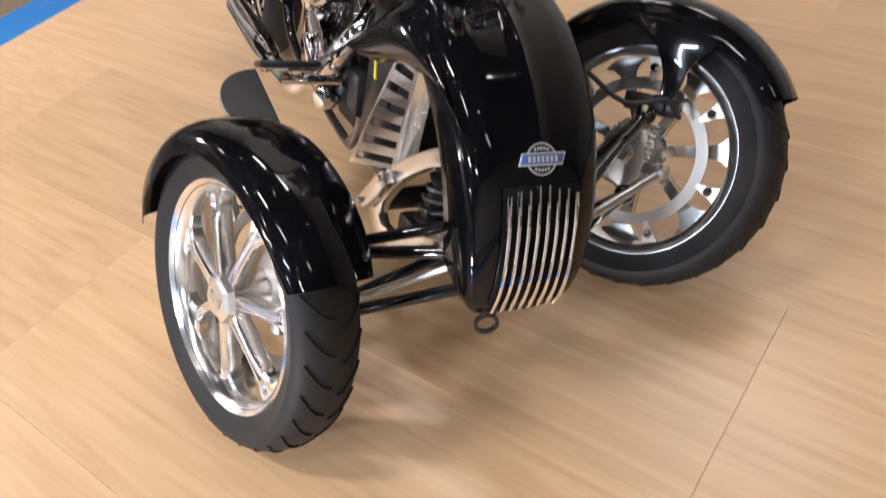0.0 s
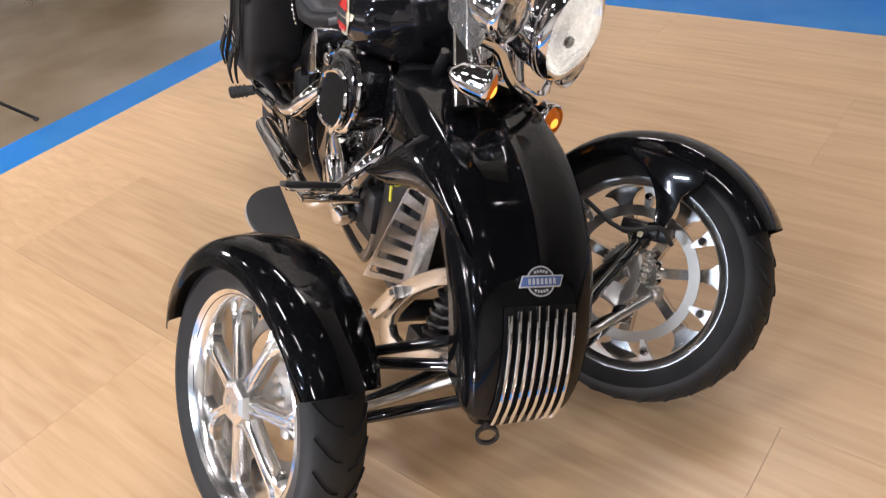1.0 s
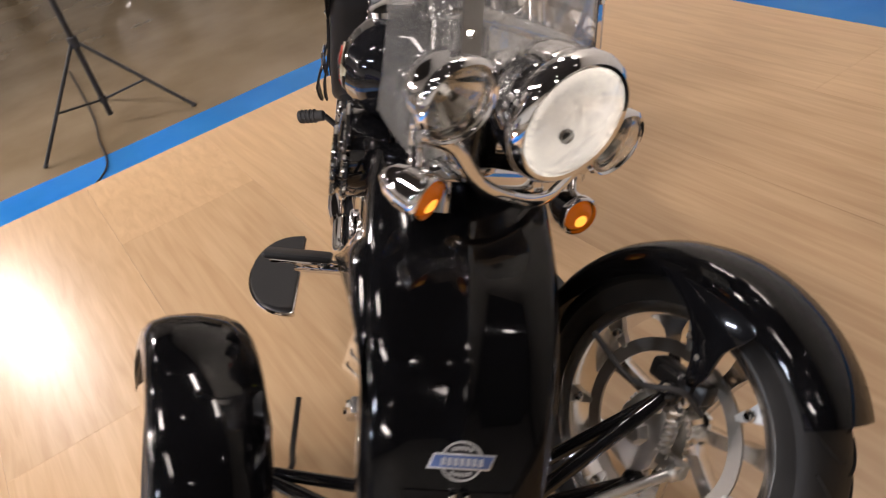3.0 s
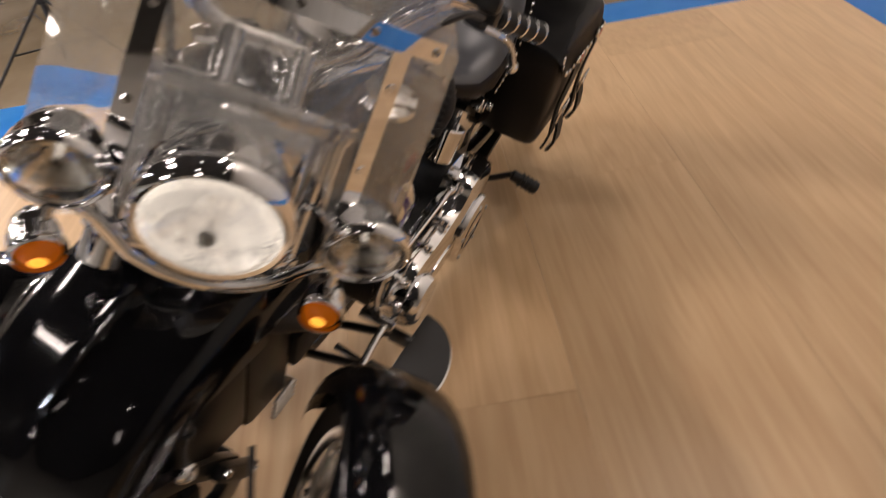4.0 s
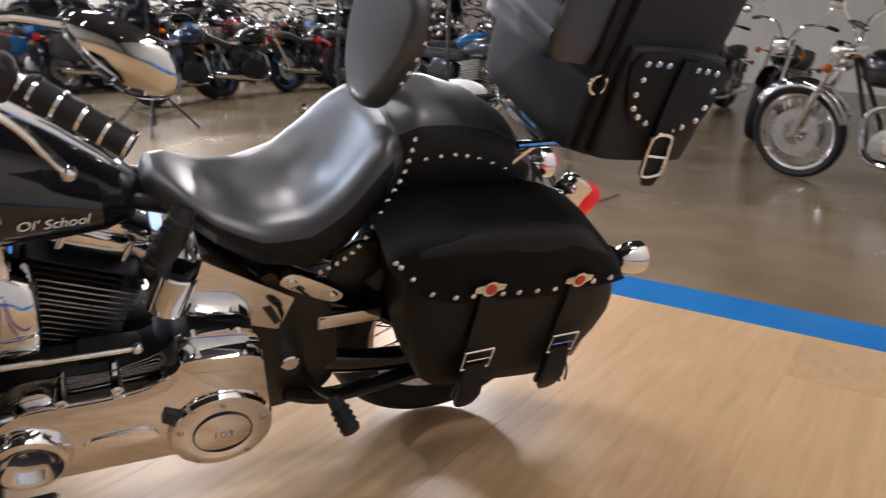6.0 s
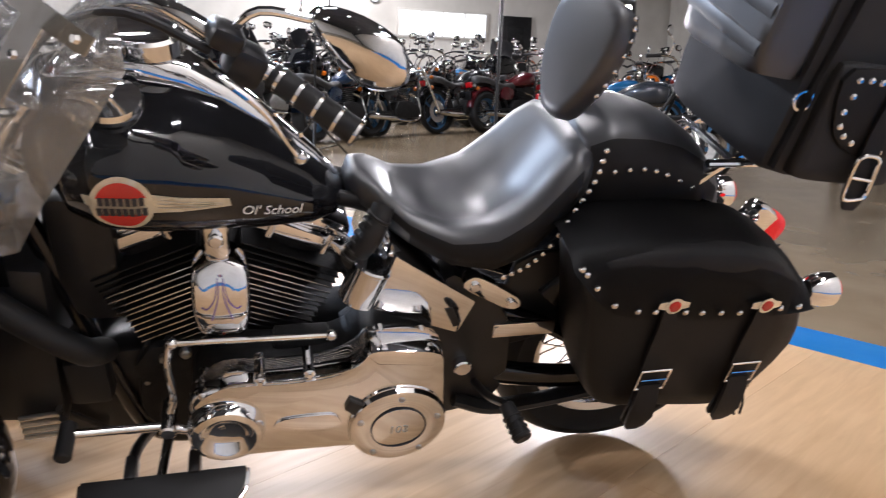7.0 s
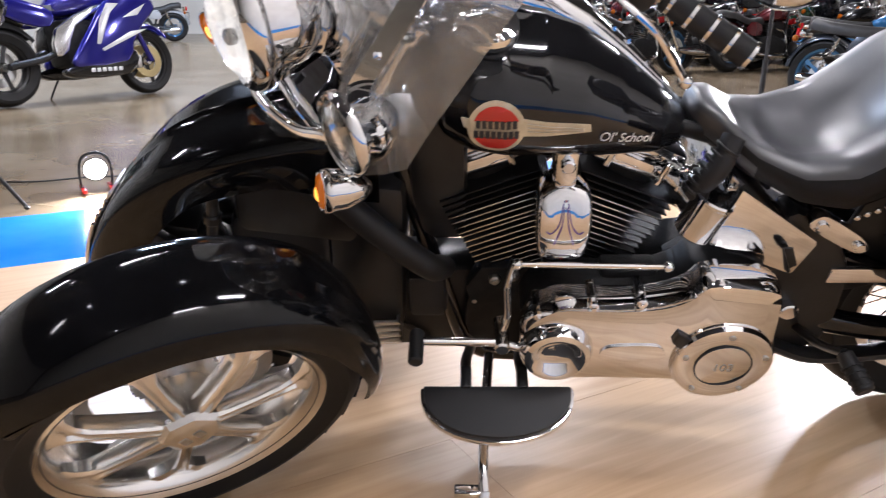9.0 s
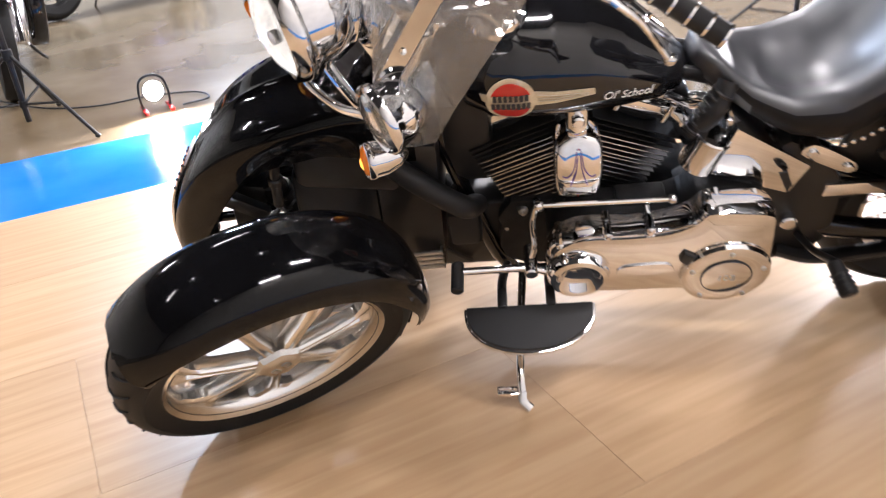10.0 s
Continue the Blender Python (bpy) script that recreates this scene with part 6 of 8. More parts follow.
# ---- handlebar and controls ----
bm = bmesh.new()
half = [(-0.045, 0.0, 0.205), (-0.045, 0.06, 0.205), (-0.040, 0.105, 0.235), (-0.025, 0.15, 0.305), (-0.035, 0.21, 0.352), (-0.075, 0.28, 0.362), (-0.128, 0.351, 0.358), (-0.185, 0.465, 0.360)]
tube(bm, [BARS @ Vector((a, -b, c)) for a, b, c in half[:0:-1]] + [BARS @ Vector(p) for p in half], 0.0135, n=14)
bars = part("handlebar", bm, CHROME, bike, "wide chrome pull-back handlebar")
for s in (-1, 1):
    bm = bmesh.new()
    cyl(bm, BARS @ Vector((-0.02, s * 0.045, 0.13)), BARS @ Vector((-0.045, s * 0.045, 0.21)), 0.018, n=16, bevel=0.003)
    part("riser", bm, CHROME, bars)
    g0, g1 = BARS @ Vector((-0.125, s * 0.348, 0.358)), BARS @ Vector((-0.187, s * 0.468, 0.360))
    bm = bmesh.new()
    cyl(bm, g0, g1, 0.0185, n=20, bevel=0.003)
    grip = part("grip", bm, PLASTIC, bars, "black rubber grip with chrome bands")
    for k in range(5):
        bm = bmesh.new()
        a = g0.lerp(g1, 0.08 + 0.22 * k)
        cyl(bm, a, a + (g1 - g0) * 0.035, 0.0200, n=20)
        part("grip_band", bm, CHROME, grip)
    bm = bmesh.new()
    box(bm, (0, 0, 0), (0.05, 0.055, 0.05), 0.012, m=BARS @ Matrix.Translation((-0.105, s * 0.318, 0.352)) @ Matrix.Rotation(-s * radians(30), 4, "Z"))
    box(bm, (0, 0, 0), (0.045, 0.05, 0.032), 0.010, m=BARS @ Matrix.Translation((-0.070, s * 0.300, 0.375)) @ Matrix.Rotation(-s * radians(30), 4, "Z"))
    part("switch_housing", bm, SATIN, bars, "black switch housing")
    bm = bmesh.new()
    rows = smooth_path([BARS @ Vector(p) for p in ((-0.055, s * 0.305, 0.338), (-0.070, s * 0.345, 0.335), (-0.105, s * 0.385, 0.325), (-0.156, s * 0.432, 0.290))], 5)
    tube(bm, rows, 0.0085, n=10, smooth=0, flat=0.6)
    blob(bm, rows[-1], (0.0105, 0.0105, 0.0105), seg=14, rings=10)
    part("hand_lever", bm, CHROME, bars, "chrome hand lever with a ball end")
    bm = bmesh.new()
    MM = BARS @ Matrix.Translation((-0.170, s * 0.408, 0.452)) @ Matrix.Rotation(s * radians(22), 4, "Z") @ Matrix.Rotation(radians(20), 4, "Y")
    rows = []
    for x, k in ((-0.010, 0.93), (-0.004, 1.0), (0.008, 0.98), (0.020, 0.80), (0.028, 0.45)):
        rows.append([MM @ Vector((x, s * (y * k), z * k)) for y, z in round_outline([(-0.078, 0.0), (-0.050, 0.026), (0.0, 0.042), (0.050, 0.040), (0.076, 0.0), (0.045, -0.036), (0.0, -0.038), (-0.05, -0.022)], 3)])
    loft(bm, rows)
    mir = part("mirror", bm, CHROME, bars, "teardrop chrome rear-view mirror", angle=50)
    bm = bmesh.new()
    tube(bm, [BARS @ Vector((-0.075, s * 0.300, 0.380)), BARS @ Vector((-0.085, s * 0.315, 0.425)), BARS @ Vector((-0.140, s * 0.352, 0.448))], 0.006, n=10)
    part("mirror_stem", bm, CHROME, mir)
    bm = bmesh.new()
    tube(bm, [BARS @ Vector(p) for p in ((-0.060, s * 0.300, 0.35), (0.02, s * 0.235, 0.345), (0.03, s * 0.16, 0.27), (0.01, s * 0.11, 0.14), (-0.01, s * 0.07, -0.05))], 0.006, n=8)
    part("control_cable", bm, PLASTIC, bars, "black control cable")

SETTLE["how"] = settle_body
# ---- right side: air cleaner, exhausts, cam cover ----
SETTLE["how"] = None
AC = round_outline([(1.150, 0.655), (1.128, 0.735), (1.030, 0.748), (0.900, 0.702), (0.850, 0.640), (0.842, 0.575), (0.890, 0.532), (1.000, 0.540), (1.090, 0.570)], 3)
bm = bmesh.new()
plate(bm, [((x - 0.99) * 0.90 + 0.985, (z - 0.64) * 0.90 + 0.64) for x, z in AC], "y", -0.110, -0.208, 0.022)
air = part("air_cleaner", bm, PAINT, bike, "black teardrop air cleaner with a mesh window and chrome rim", angle=50)
bm = bmesh.new()
acm = [((x - 0.99) * 0.66 + 1.005, (z - 0.64) * 0.66 + 0.625) for x, z in AC]
plate(bm, acm, "y", -0.204, -0.2105, 0.002)
part("filter_mesh", bm, MESHGRILL, air)
bm = bmesh.new()
tube(bm, [(x, -0.211, z) for x, z in acm + acm[:1]], 0.006, n=8, smooth=0)
part("window_rim", bm, CHROME, air, "chrome window rim")
bm = bmesh.new()
tube(bm, [((x - 0.99) * 0.92 + 0.985, -0.190, (z - 0.64) * 0.92 + 0.64) for x, z in AC + AC[:1]], 0.007, n=8, smooth=0)
part("chrome_rim", bm, CHROME, air, "chrome outer rim")
bm = bmesh.new()
blob(bm, (0.925, -0.210, 0.690), (0.026, 0.006, 0.014), seg=14, rings=8)
part("cleaner_badge", bm, CHROME, air)
SETTLE["how"] = settle_body
bm = bmesh.new()
plate(bm, round_outline([(0.99, 0.40), (0.955, 0.470), (0.87, 0.490), (0.80, 0.440), (0.79, 0.36), (0.86, 0.315), (0.95, 0.325)], 3), "y", -0.12, -0.185, 0.014)
cyl(bm, (0.90, -0.18, 0.40), (0.90, -0.205, 0.40), 0.045, n=28, bevel=0.005)
cyl(bm, (0.80, -0.12, 0.50), (0.80, -0.185, 0.50), 0.042, n=28, bevel=0.006)
cyl(bm, (0.965, -0.13, 0.335), (0.985, -0.20, 0.335), 0.036, n=24, bevel=0.006)
part("cam_cover", bm, CHROME, bike, "chrome cam cover and oil filter", angle=50)
for k, x in enumerate((0.86, 0.90)):
    bm = bmesh.new()
    cyl(bm, (x, -0.125, 0.47), (x + (0.05 if k else -0.03), -0.115, 0.69), 0.012, n=12)
    part("pushrod_tube", bm, CHROME, bike)
bm = bmesh.new()
tube(bm, [(1.02, -0.08, 0.60), (1.085, -0.12, 0.56), (1.085, -0.17, 0.49), (0.98, -0.20, 0.38), (0.84, -0.225, 0.29), (0.55, -0.235, 0.285)], 0.024, n=18)
tube(bm, [(0.70, -0.10, 0.58), (0.665, -0.16, 0.545), (0.62, -0.205, 0.48), (0.54, -0.225, 0.42), (0.40, -0.235, 0.39)], 0.022, n=18)
part("exhaust_header", bm, CHROME, bike, "chrome exhaust header pipes")
for z0, x0 in ((0.285, 0.70), (0.385, 0.46)):
    bm = bmesh.new()
    lathe(bm, [(0.0, 0.0), (0.025, 0.0), (0.034, 0.05), (0.036, 0.10), (0.036, 0.36), (0.032, 0.40), (0.025, 0.405), (0.022, 0.37), (0.0, 0.37)], n=32, m=Matrix.Translation((x0, -0.236, z0)) @ Matrix.Rotation(radians(92), 4, "Z") @ Matrix.Rotation(radians(-2), 4, "X"))
    part("muffler", bm, CHROME, bike, "chrome muffler")
bm = bmesh.new()
cyl(bm, (1.075, -0.17, 0.415), (1.075, -0.30, 0.415), 0.010, n=10)
tube(bm, [(0.95, -0.20, 0.33), (1.00, -0.22, 0.37), (1.08, -0.25, 0.435)], 0.010, n=12)
box(bm, (0, 0, 0), (0.055, 0.10, 0.012), 0.004, m=Matrix.Translation((1.095, -0.290, 0.448)) @ Matrix.Rotation(radians(-25), 4, "Y"))
brk = part("brake_pedal", bm, CHROME, bike, "chrome brake pedal with a black pad")
bm = bmesh.new()
box(bm, (0, 0, 0), (0.066, 0.125, 0.014), 0.006, m=Matrix.Translation((1.097, -0.290, 0.459)) @ Matrix.Rotation(radians(-25), 4, "Y"))
part("pedal_pad", bm, PLASTIC, brk)
bm = bmesh.new()
for s in (-1, 1):
    tube(bm, [(1.10, s * 0.09, 0.50), (1.17, s * 0.11, 0.42), (1.19, s * 0.10, 0.33), (1.10, s * 0.10, 0.24)], 0.008, n=8)
    box(bm, (1.10, s * 0.13, 0.40), (0.07, 0.05, 0.10), 0.012)
part("wiring_loom", bm, PLASTIC, bike)
bm = bmesh.new()
for k in range(4):
    cyl(bm, (1.155, 0.165, 0.300 + 0.016 * k), (1.155 + 0.06, 0.165, 0.296 + 0.016 * k), 0.005, n=8)
    cyl(bm, (1.155, -0.14, 0.300 + 0.016 * k), (1.155, 0.17, 0.300 + 0.016 * k), 0.004, n=6)
part("oil_cooler", bm, STEEL, bike, "finned aluminium oil cooler")

SETTLE["how"] = None
# ---- the other motorcycles in the hall ----
DISC = mat("gold_brake_disc", (0.62, 0.50, 0.26), 0.35, 0.9)
ROWSEAT = mat("worn_black_seat_cover", (0.022, 0.021, 0.021), 0.5, noise=(7, (0.04, 0.038, 0.036), 0.4, 0.7, 0.08), bump=(300, 0.2, 3))
BROWNHIDE = mat("brown_saddle_leather", (0.16, 0.055, 0.028), 0.45, noise=(9, (0.24, 0.09, 0.045), 0.4, 0.7, 0.08), bump=(300, 0.25, 3))


def spoked_wheel(name, parent, x, R, half, style, rim_mat, disc_mat):
    rim = R - half * 1.15
    w = part(name, lathe(bmesh.new(), tyre_profile(R, rim, half)[::2], n=40, close=True), RUBBER, parent, "", Matrix.Translation((x, 0, R)))
    bm = bmesh.new()
    h = half * 0.62
    lathe(bm, [(rim + 0.004, h), (rim - 0.012, h * 0.8), (rim - 0.022, 0), (rim - 0.012, -h * 0.8), (rim + 0.004, -h), (rim - 0.022, -h * 0.7), (rim - 0.032, 0), (rim - 0.022, h * 0.7)], n=40, close=True)
    part("rim", bm, rim_mat, w)
    if style == "wire":
        bm = bmesh.new()
        for k in range(36):
            a = 2 * math.pi * k / 36
            b = a + (0.34 if k % 2 else -0.34)
            s = 1 if k % 4 < 2 else -1
            cyl(bm, (0.035 * math.cos(b), s * 0.035, 0.035 * math.sin(b)), ((rim - 0.026) * math.cos(a), 0, (rim - 0.026) * math.sin(a)), 0.0022, n=4)
        part("wire_spokes", bm, CHROME, w)
    else:
        for k in range(5):
            bm = bmesh.new()
            rot = Matrix.Rotation(2 * math.pi * k / 5, 4, "Y")
            loft(bm, [[rot @ Vector((r, y, z)) for z, y in ((-wd, -0.012), (wd, -0.012), (wd * 0.6, 0.012), (-wd * 0.6, 0.012))] for r, wd in ((0.03, 0.022), (rim * 0.6, 0.014), (rim - 0.02, 0.022))])
            part("spoke", bm, rim_mat, w)
    bm = bmesh.new()
    lathe(bm, [(0.0, -0.07), (0.03, -0.07), (0.045, -0.045), (0.032, -0.02), (0.032, 0.02), (0.045, 0.045), (0.03, 0.07), (0.0, 0.07)], n=18)
    part("hub", bm, ALU, w)
    if disc_mat:
        for s in (-1, 1) if "front" in name else (1,):
            bm = bmesh.new()
            lathe(bm, [(0.085, s * 0.050), (R * 0.50, s * 0.050), (R * 0.50, s * 0.056), (0.085, s * 0.056)], n=32, close=True)
            part("brake_disc", bm, disc_mat, w)
    return w


def paint(ob, color):
    ob.color = (*color, 1)
    return ob


def guard(name, parent, x, R, a0, a1, half, material, color=None):
    bm = bmesh.new()
    rows = []
    for i in range(19):
        a = radians(a0 + (a1 - a0) * i / 18)
        rows.append([Vector((x + (R + h) * math.cos(a), half * k, R + (R + h) * math.sin(a))) for k, h in ((-1, -0.02), (-0.95, 0.015), (-0.6, 0.032), (0, 0.040), (0.6, 0.032), (0.95, 0.015), (1, -0.02))])
    loft(bm, rows, cap=False, close=False)
    bmesh.ops.solidify(bm, geom=bm.faces[:], thickness=0.003)
    ob = part(name, bm, material, parent, angle=60)
    return paint(ob, color) if color else ob


def row_bike(label, color, style="roadster", wheel="cast", seat_z=0.76, wb=1.42, bar=0.30, rim=ALU, fender=None, m=None, hide=None, fat=0.062, block=None, bags=None, group="motorcycles parked in rows"):
    """A parked motorcycle: x forward from the rear axle, y left."""
    hide = hide or ROWSEAT
    fender = fender or CHROME
    low = style == "cruiser"
    bags = low if bags is None else bags
    block = block or STEEL
    Rr, Rf = (0.305, 0.325) if low else (0.315, 0.320)
    b = thing("motorcycle", label, "motorcycle", m, group)
    spoked_wheel("rear_wheel", b, 0, Rr, max(fat, 0.070) if low else fat, wheel, rim, STEEL)
    spoked_wheel("front_wheel", b, wb, Rf, 0.048, wheel, rim, STEEL)
    rake = radians(32 if low else 27)
    top = Vector((wb - math.tan(rake) * (0.88 - Rf), 0, 0.88))
    for s in (-1, 1):
        bm = bmesh.new()
        a, c = Vector((wb + 0.02, s * 0.085, Rf - 0.02)), top + Vector((0.03, s * 0.085, 0.06))
        cyl(bm, a, a.lerp(c, 0.5), 0.027, 0.025, n=12, bevel=0.004)
        cyl(bm, a.lerp(c, 0.48), c, 0.019, n=12)
        part("fork_leg", bm, CHROME, b)
        bm = bmesh.new()
        tube(bm, [top + Vector((0, s * 0.03, -0.04)), (wb * 0.66, s * 0.10, 0.42), (wb * 0.62, s * 0.12, 0.22), (wb * 0.30, s * 0.12, 0.24), (wb * 0.22, s * 0.10, 0.50), (wb * 0.05, s * 0.09, 0.66)], 0.016, n=8, smooth=3)
        part("frame_tube", bm, SATIN, b)
        bm = bmesh.new()
        cyl(bm, (0.02, s * 0.135, 0.34), (0.14, s * 0.13, 0.64), 0.014, n=10)
        for k in range(7):
            p = Vector((0.04, s * 0.134, 0.39)).lerp(Vector((0.12, s * 0.131, 0.59)), k / 6)
            cyl(bm, p, p + Vector((0.006, 0, 0.015)), 0.026, n=12)
        part("rear_shock", bm, CHROME, b)
        bm = bmesh.new()
        tube(bm, [(0, s * 0.12, Rr), (wb * 0.30, s * 0.10, 0.33)], 0.020, n=8, smooth=0)
        part("swingarm", bm, SATIN, b)
    bm = bmesh.new()
    box(bm, top + Vector((0.02, 0, 0.02)), (0.07, 0.22, 0.03), 0.008)
    box(bm, top + Vector((0.055, 0, -0.10)), (0.07, 0.22, 0.03), 0.008)
    part("fork_yoke", bm, ALU, b)
    # engine
    bm = bmesh.new()
    plate(bm, round_outline([(wb * 0.30, 0.26), (wb * 0.60, 0.24), (wb * 0.62, 0.38), (wb * 0.52, 0.46), (wb * 0.34, 0.46)], 2), "y", -0.17, 0.17, 0.02)
    eng = part("engine", bm, block, b, "black engine" if block is ENGINE else "bare aluminium engine")
    for k in range(8):
        bm = bmesh.new()
        box(bm, (0, 0, 0), (0.19, 0.34 if not low else 0.22, 0.010), 0.002, m=Matrix.Translation((wb * 0.48, 0, 0.47 + 0.024 * k)) @ Matrix.Rotation(radians(-8), 4, "Y"), seg=1)
        part("cooling_fin", bm, block, eng)
    bm = bmesh.new()
    cyl(bm, (wb * 0.37, 0.165, 0.34), (wb * 0.37, 0.19, 0.34), 0.075, n=24, bevel=0.008)
    part("engine_cover", bm, ALU, eng)
    bm = bmesh.new()
    cyl(bm, (wb * 0.53, 0.165, 0.33), (wb * 0.53, 0.185, 0.33), 0.060, n=24, bevel=0.008)
    part("engine_cover", bm, ALU, eng)
    for s in (-1, 1):
        bm = bmesh.new()
        tube(bm, [(wb * 0.55, s * 0.08, 0.58), (wb * 0.66, s * 0.10, 0.50), (wb * 0.64, s * 0.14, 0.24), (wb * 0.45, s * 0.17, 0.20), (wb * 0.26, s * 0.18, 0.23)], 0.020, n=10, smooth=4)
        part("exhaust_pipe", bm, CHROME, b)
        bm = bmesh.new()
        lathe(bm, [(0.0, 0.0), (0.022, 0.0), (0.042, 0.06), (0.045, 0.46), (0.036, 0.54), (0.024, 0.545), (0.02, 0.5), (0.0, 0.5)], n=18, m=Matrix.Translation((wb * 0.28, s * 0.18, 0.235)) @ Matrix.Rotation(radians(90), 4, "Z") @ Matrix.Rotation(radians(5), 4, "X"))
        part("muffler", bm, CHROME, b)
    # tank, seat, side panels
    bm = bmesh.new()
    x0, x1 = wb * 0.36, top.x - 0.05
    rows = []
    for t, w, zb, zt in ((0, 0.03, 0.70, 0.74), (0.08, 0.08, 0.68, 0.78), (0.3, 0.125, 0.66, 0.85), (0.6, 0.150, 0.66, 0.90), (0.85, 0.135, 0.67, 0.90), (0.97, 0.08, 0.70, 0.87), (1.0, 0.03, 0.74, 0.82)):
        rows.append([Vector((x0 + (x1 - x0) * t, w * math.copysign(abs(math.cos(a)) ** 0.8, math.cos(a)), (zb + zt) / 2 + (zt - zb) / 2 * math.copysign(abs(math.sin(a)) ** 0.8, math.sin(a)))) for a in np.linspace(0, 2 * math.pi, 17)[:-1]])
    loft(bm, rows)
    tk = paint(part("fuel_tank", bm, BODY, b, angle=70), color)
    bm = bmesh.new()
    cyl(bm, ((x0 + x1) / 2 + 0.06, 0, 0.885), ((x0 + x1) / 2 + 0.06, 0, 0.912), 0.032, n=16, bevel=0.005)
    part("fuel_cap", bm, CHROME, tk)
    bm = bmesh.new()
    rows = []
    seat = ((wb * 0.42, 0.06, 0.0), (wb * 0.36, 0.10, -0.01), (wb * 0.24, 0.135, -0.04 if low else -0.01), (wb * 0.12, 0.14, 0.0 if low else 0.005), (wb * 0.02, 0.125, 0.06 if low else 0.02), (-wb * 0.10, 0.10, 0.08 if low else 0.05), (-wb * 0.13, 0.06, 0.06 if low else 0.03))
    for x, w, dz in seat:
        z = seat_z + dz
        rows.append([Vector((x, w * y, z + h)) for y, h in ((-0.9, -0.10), (-1, -0.05), (-0.85, -0.008), (-0.4, 0.006), (0.4, 0.006), (0.85, -0.008), (1, -0.05), (0.9, -0.10))])
    loft(bm, rows)
    part("seat", bm, hide, b, angle=70)
    for s in (-1, 1):
        bm = bmesh.new()
        plate(bm, round_outline([(wb * 0.16, 0.50), (wb * 0.32, 0.48), (wb * 0.34, 0.62), (wb * 0.20, 0.66)], 2), "y", s * 0.10, s * 0.135, 0.008)
        paint(part("side_panel", bm, BODY, b, angle=50), color)
    guard("rear_fender", b, 0, Rr + 0.01, 30, 172, 0.085 if low else 0.072, BODY if low else fender, color)
    guard("front_fender", b, wb, Rf + 0.005, 35, 165, 0.066, fender, color)
    # lamps, bars, mirrors
    hl = top + Vector((0.13, 0, -0.02))
    bm = bmesh.new()
    lathe(bm, [(0.0, -0.11), (0.05, -0.09), (0.08, -0.03), (0.088, 0.0), (0.080, 0.012)], n=24, m=Matrix.Translation(hl) @ Matrix.Rotation(radians(-90), 4, "Z"))
    lamp = part("headlight", bm, CHROME, b, angle=60)
    bm = bmesh.new()
    blob(bm, hl + Vector((0.004, 0, 0)), (0.016, 0.078, 0.078), seg=20, rings=10)
    part("headlight_glass", bm, REFLECTOR, lamp)
    hz = top.z + 0.06 + bar * 0.5
    bm = bmesh.new()
    half = [(0, 0.02, top.z + 0.05), (0.0, 0.10, top.z + 0.08 + bar * 0.3), (-0.02, 0.22, hz), (-0.10, 0.30, hz), (-0.20, 0.39, hz - 0.02)]
    tube(bm, [(top.x + x, -y, z) for x, y, z in half[::-1]] + [(top.x + x, y, z) for x, y, z in half], 0.012, n=8, smooth=3)
    hb = part("handlebar", bm, CHROME, b)
    for s in (-1, 1):
        bm = bmesh.new()
        cyl(bm, (top.x - 0.10, s * 0.30, hz), (top.x - 0.20, s * 0.39, hz - 0.02), 0.018, n=10, bevel=0.003)
        part("grip", bm, PLASTIC, hb)
        bm = bmesh.new()
        tube(bm, [(top.x - 0.05, s * 0.26, hz), (top.x + 0.0, s * 0.28, hz + 0.10), (top.x - 0.03, s * 0.32, hz + 0.19)], 0.005, n=6, smooth=3)
        mr = part("mirror", bm, CHROME, hb)
        bm = bmesh.new()
        blob(bm, (top.x - 0.03, s * 0.34, hz + 0.21), (0.016, 0.068, 0.048), seg=14, rings=8, power=0.8)
        part("mirror_head", bm, CHROME, mr)
        bm = bmesh.new()
        cyl(bm, (top.x + 0.09, s * 0.10, 0.80), (top.x + 0.09, s * 0.19, 0.80), 0.008, n=8)
        sig = part("front_indicator", bm, CHROME, b)
        bm = bmesh.new()
        blob(bm, (top.x + 0.095, s * 0.20, 0.80), (0.028, 0.03, 0.03), seg=12, rings=8)
        part("amber_lens", bm, AMBERDULL, sig)
        bm = bmesh.new()
        cyl(bm, (-0.24, s * 0.06, 0.62), (-0.24, s * 0.15, 0.62), 0.008, n=8)
        sig = part("rear_indicator", bm, CHROME, b)
        bm = bmesh.new()
        blob(bm, (-0.245, s * 0.16, 0.62), (0.028, 0.03, 0.03), seg=12, rings=8)
        part("amber_lens", bm, AMBERDULL, sig)
    bm = bmesh.new()
    box(bm, (-0.235, 0, 0.685), (0.07, 0.13, 0.07), 0.015)
    tl = part("tail_lamp", bm, CHROME, b)
    bm = bmesh.new()
    box(bm, (-0.282, 0, 0.685), (0.04, 0.14, 0.085), 0.018)
    part("red_lens", bm, REDCOLD, tl)
    bm = bmesh.new()
    box(bm, (-0.33, 0, 0.53), (0.004, 0.18, 0.12), 0.001, m=Matrix())
    box(bm, (-0.30, 0, 0.60), (0.06, 0.05, 0.01), 0.002)
    part("plate_holder", bm, SATIN, b)
    bm = bmesh.new()
    tube(bm, [(wb * 0.40, 0.13, 0.22), (wb * 0.36, 0.22, 0.10), (wb * 0.34, 0.28, 0.045)], 0.010, n=8, smooth=2)
    part("side_stand", bm, SATIN, b)
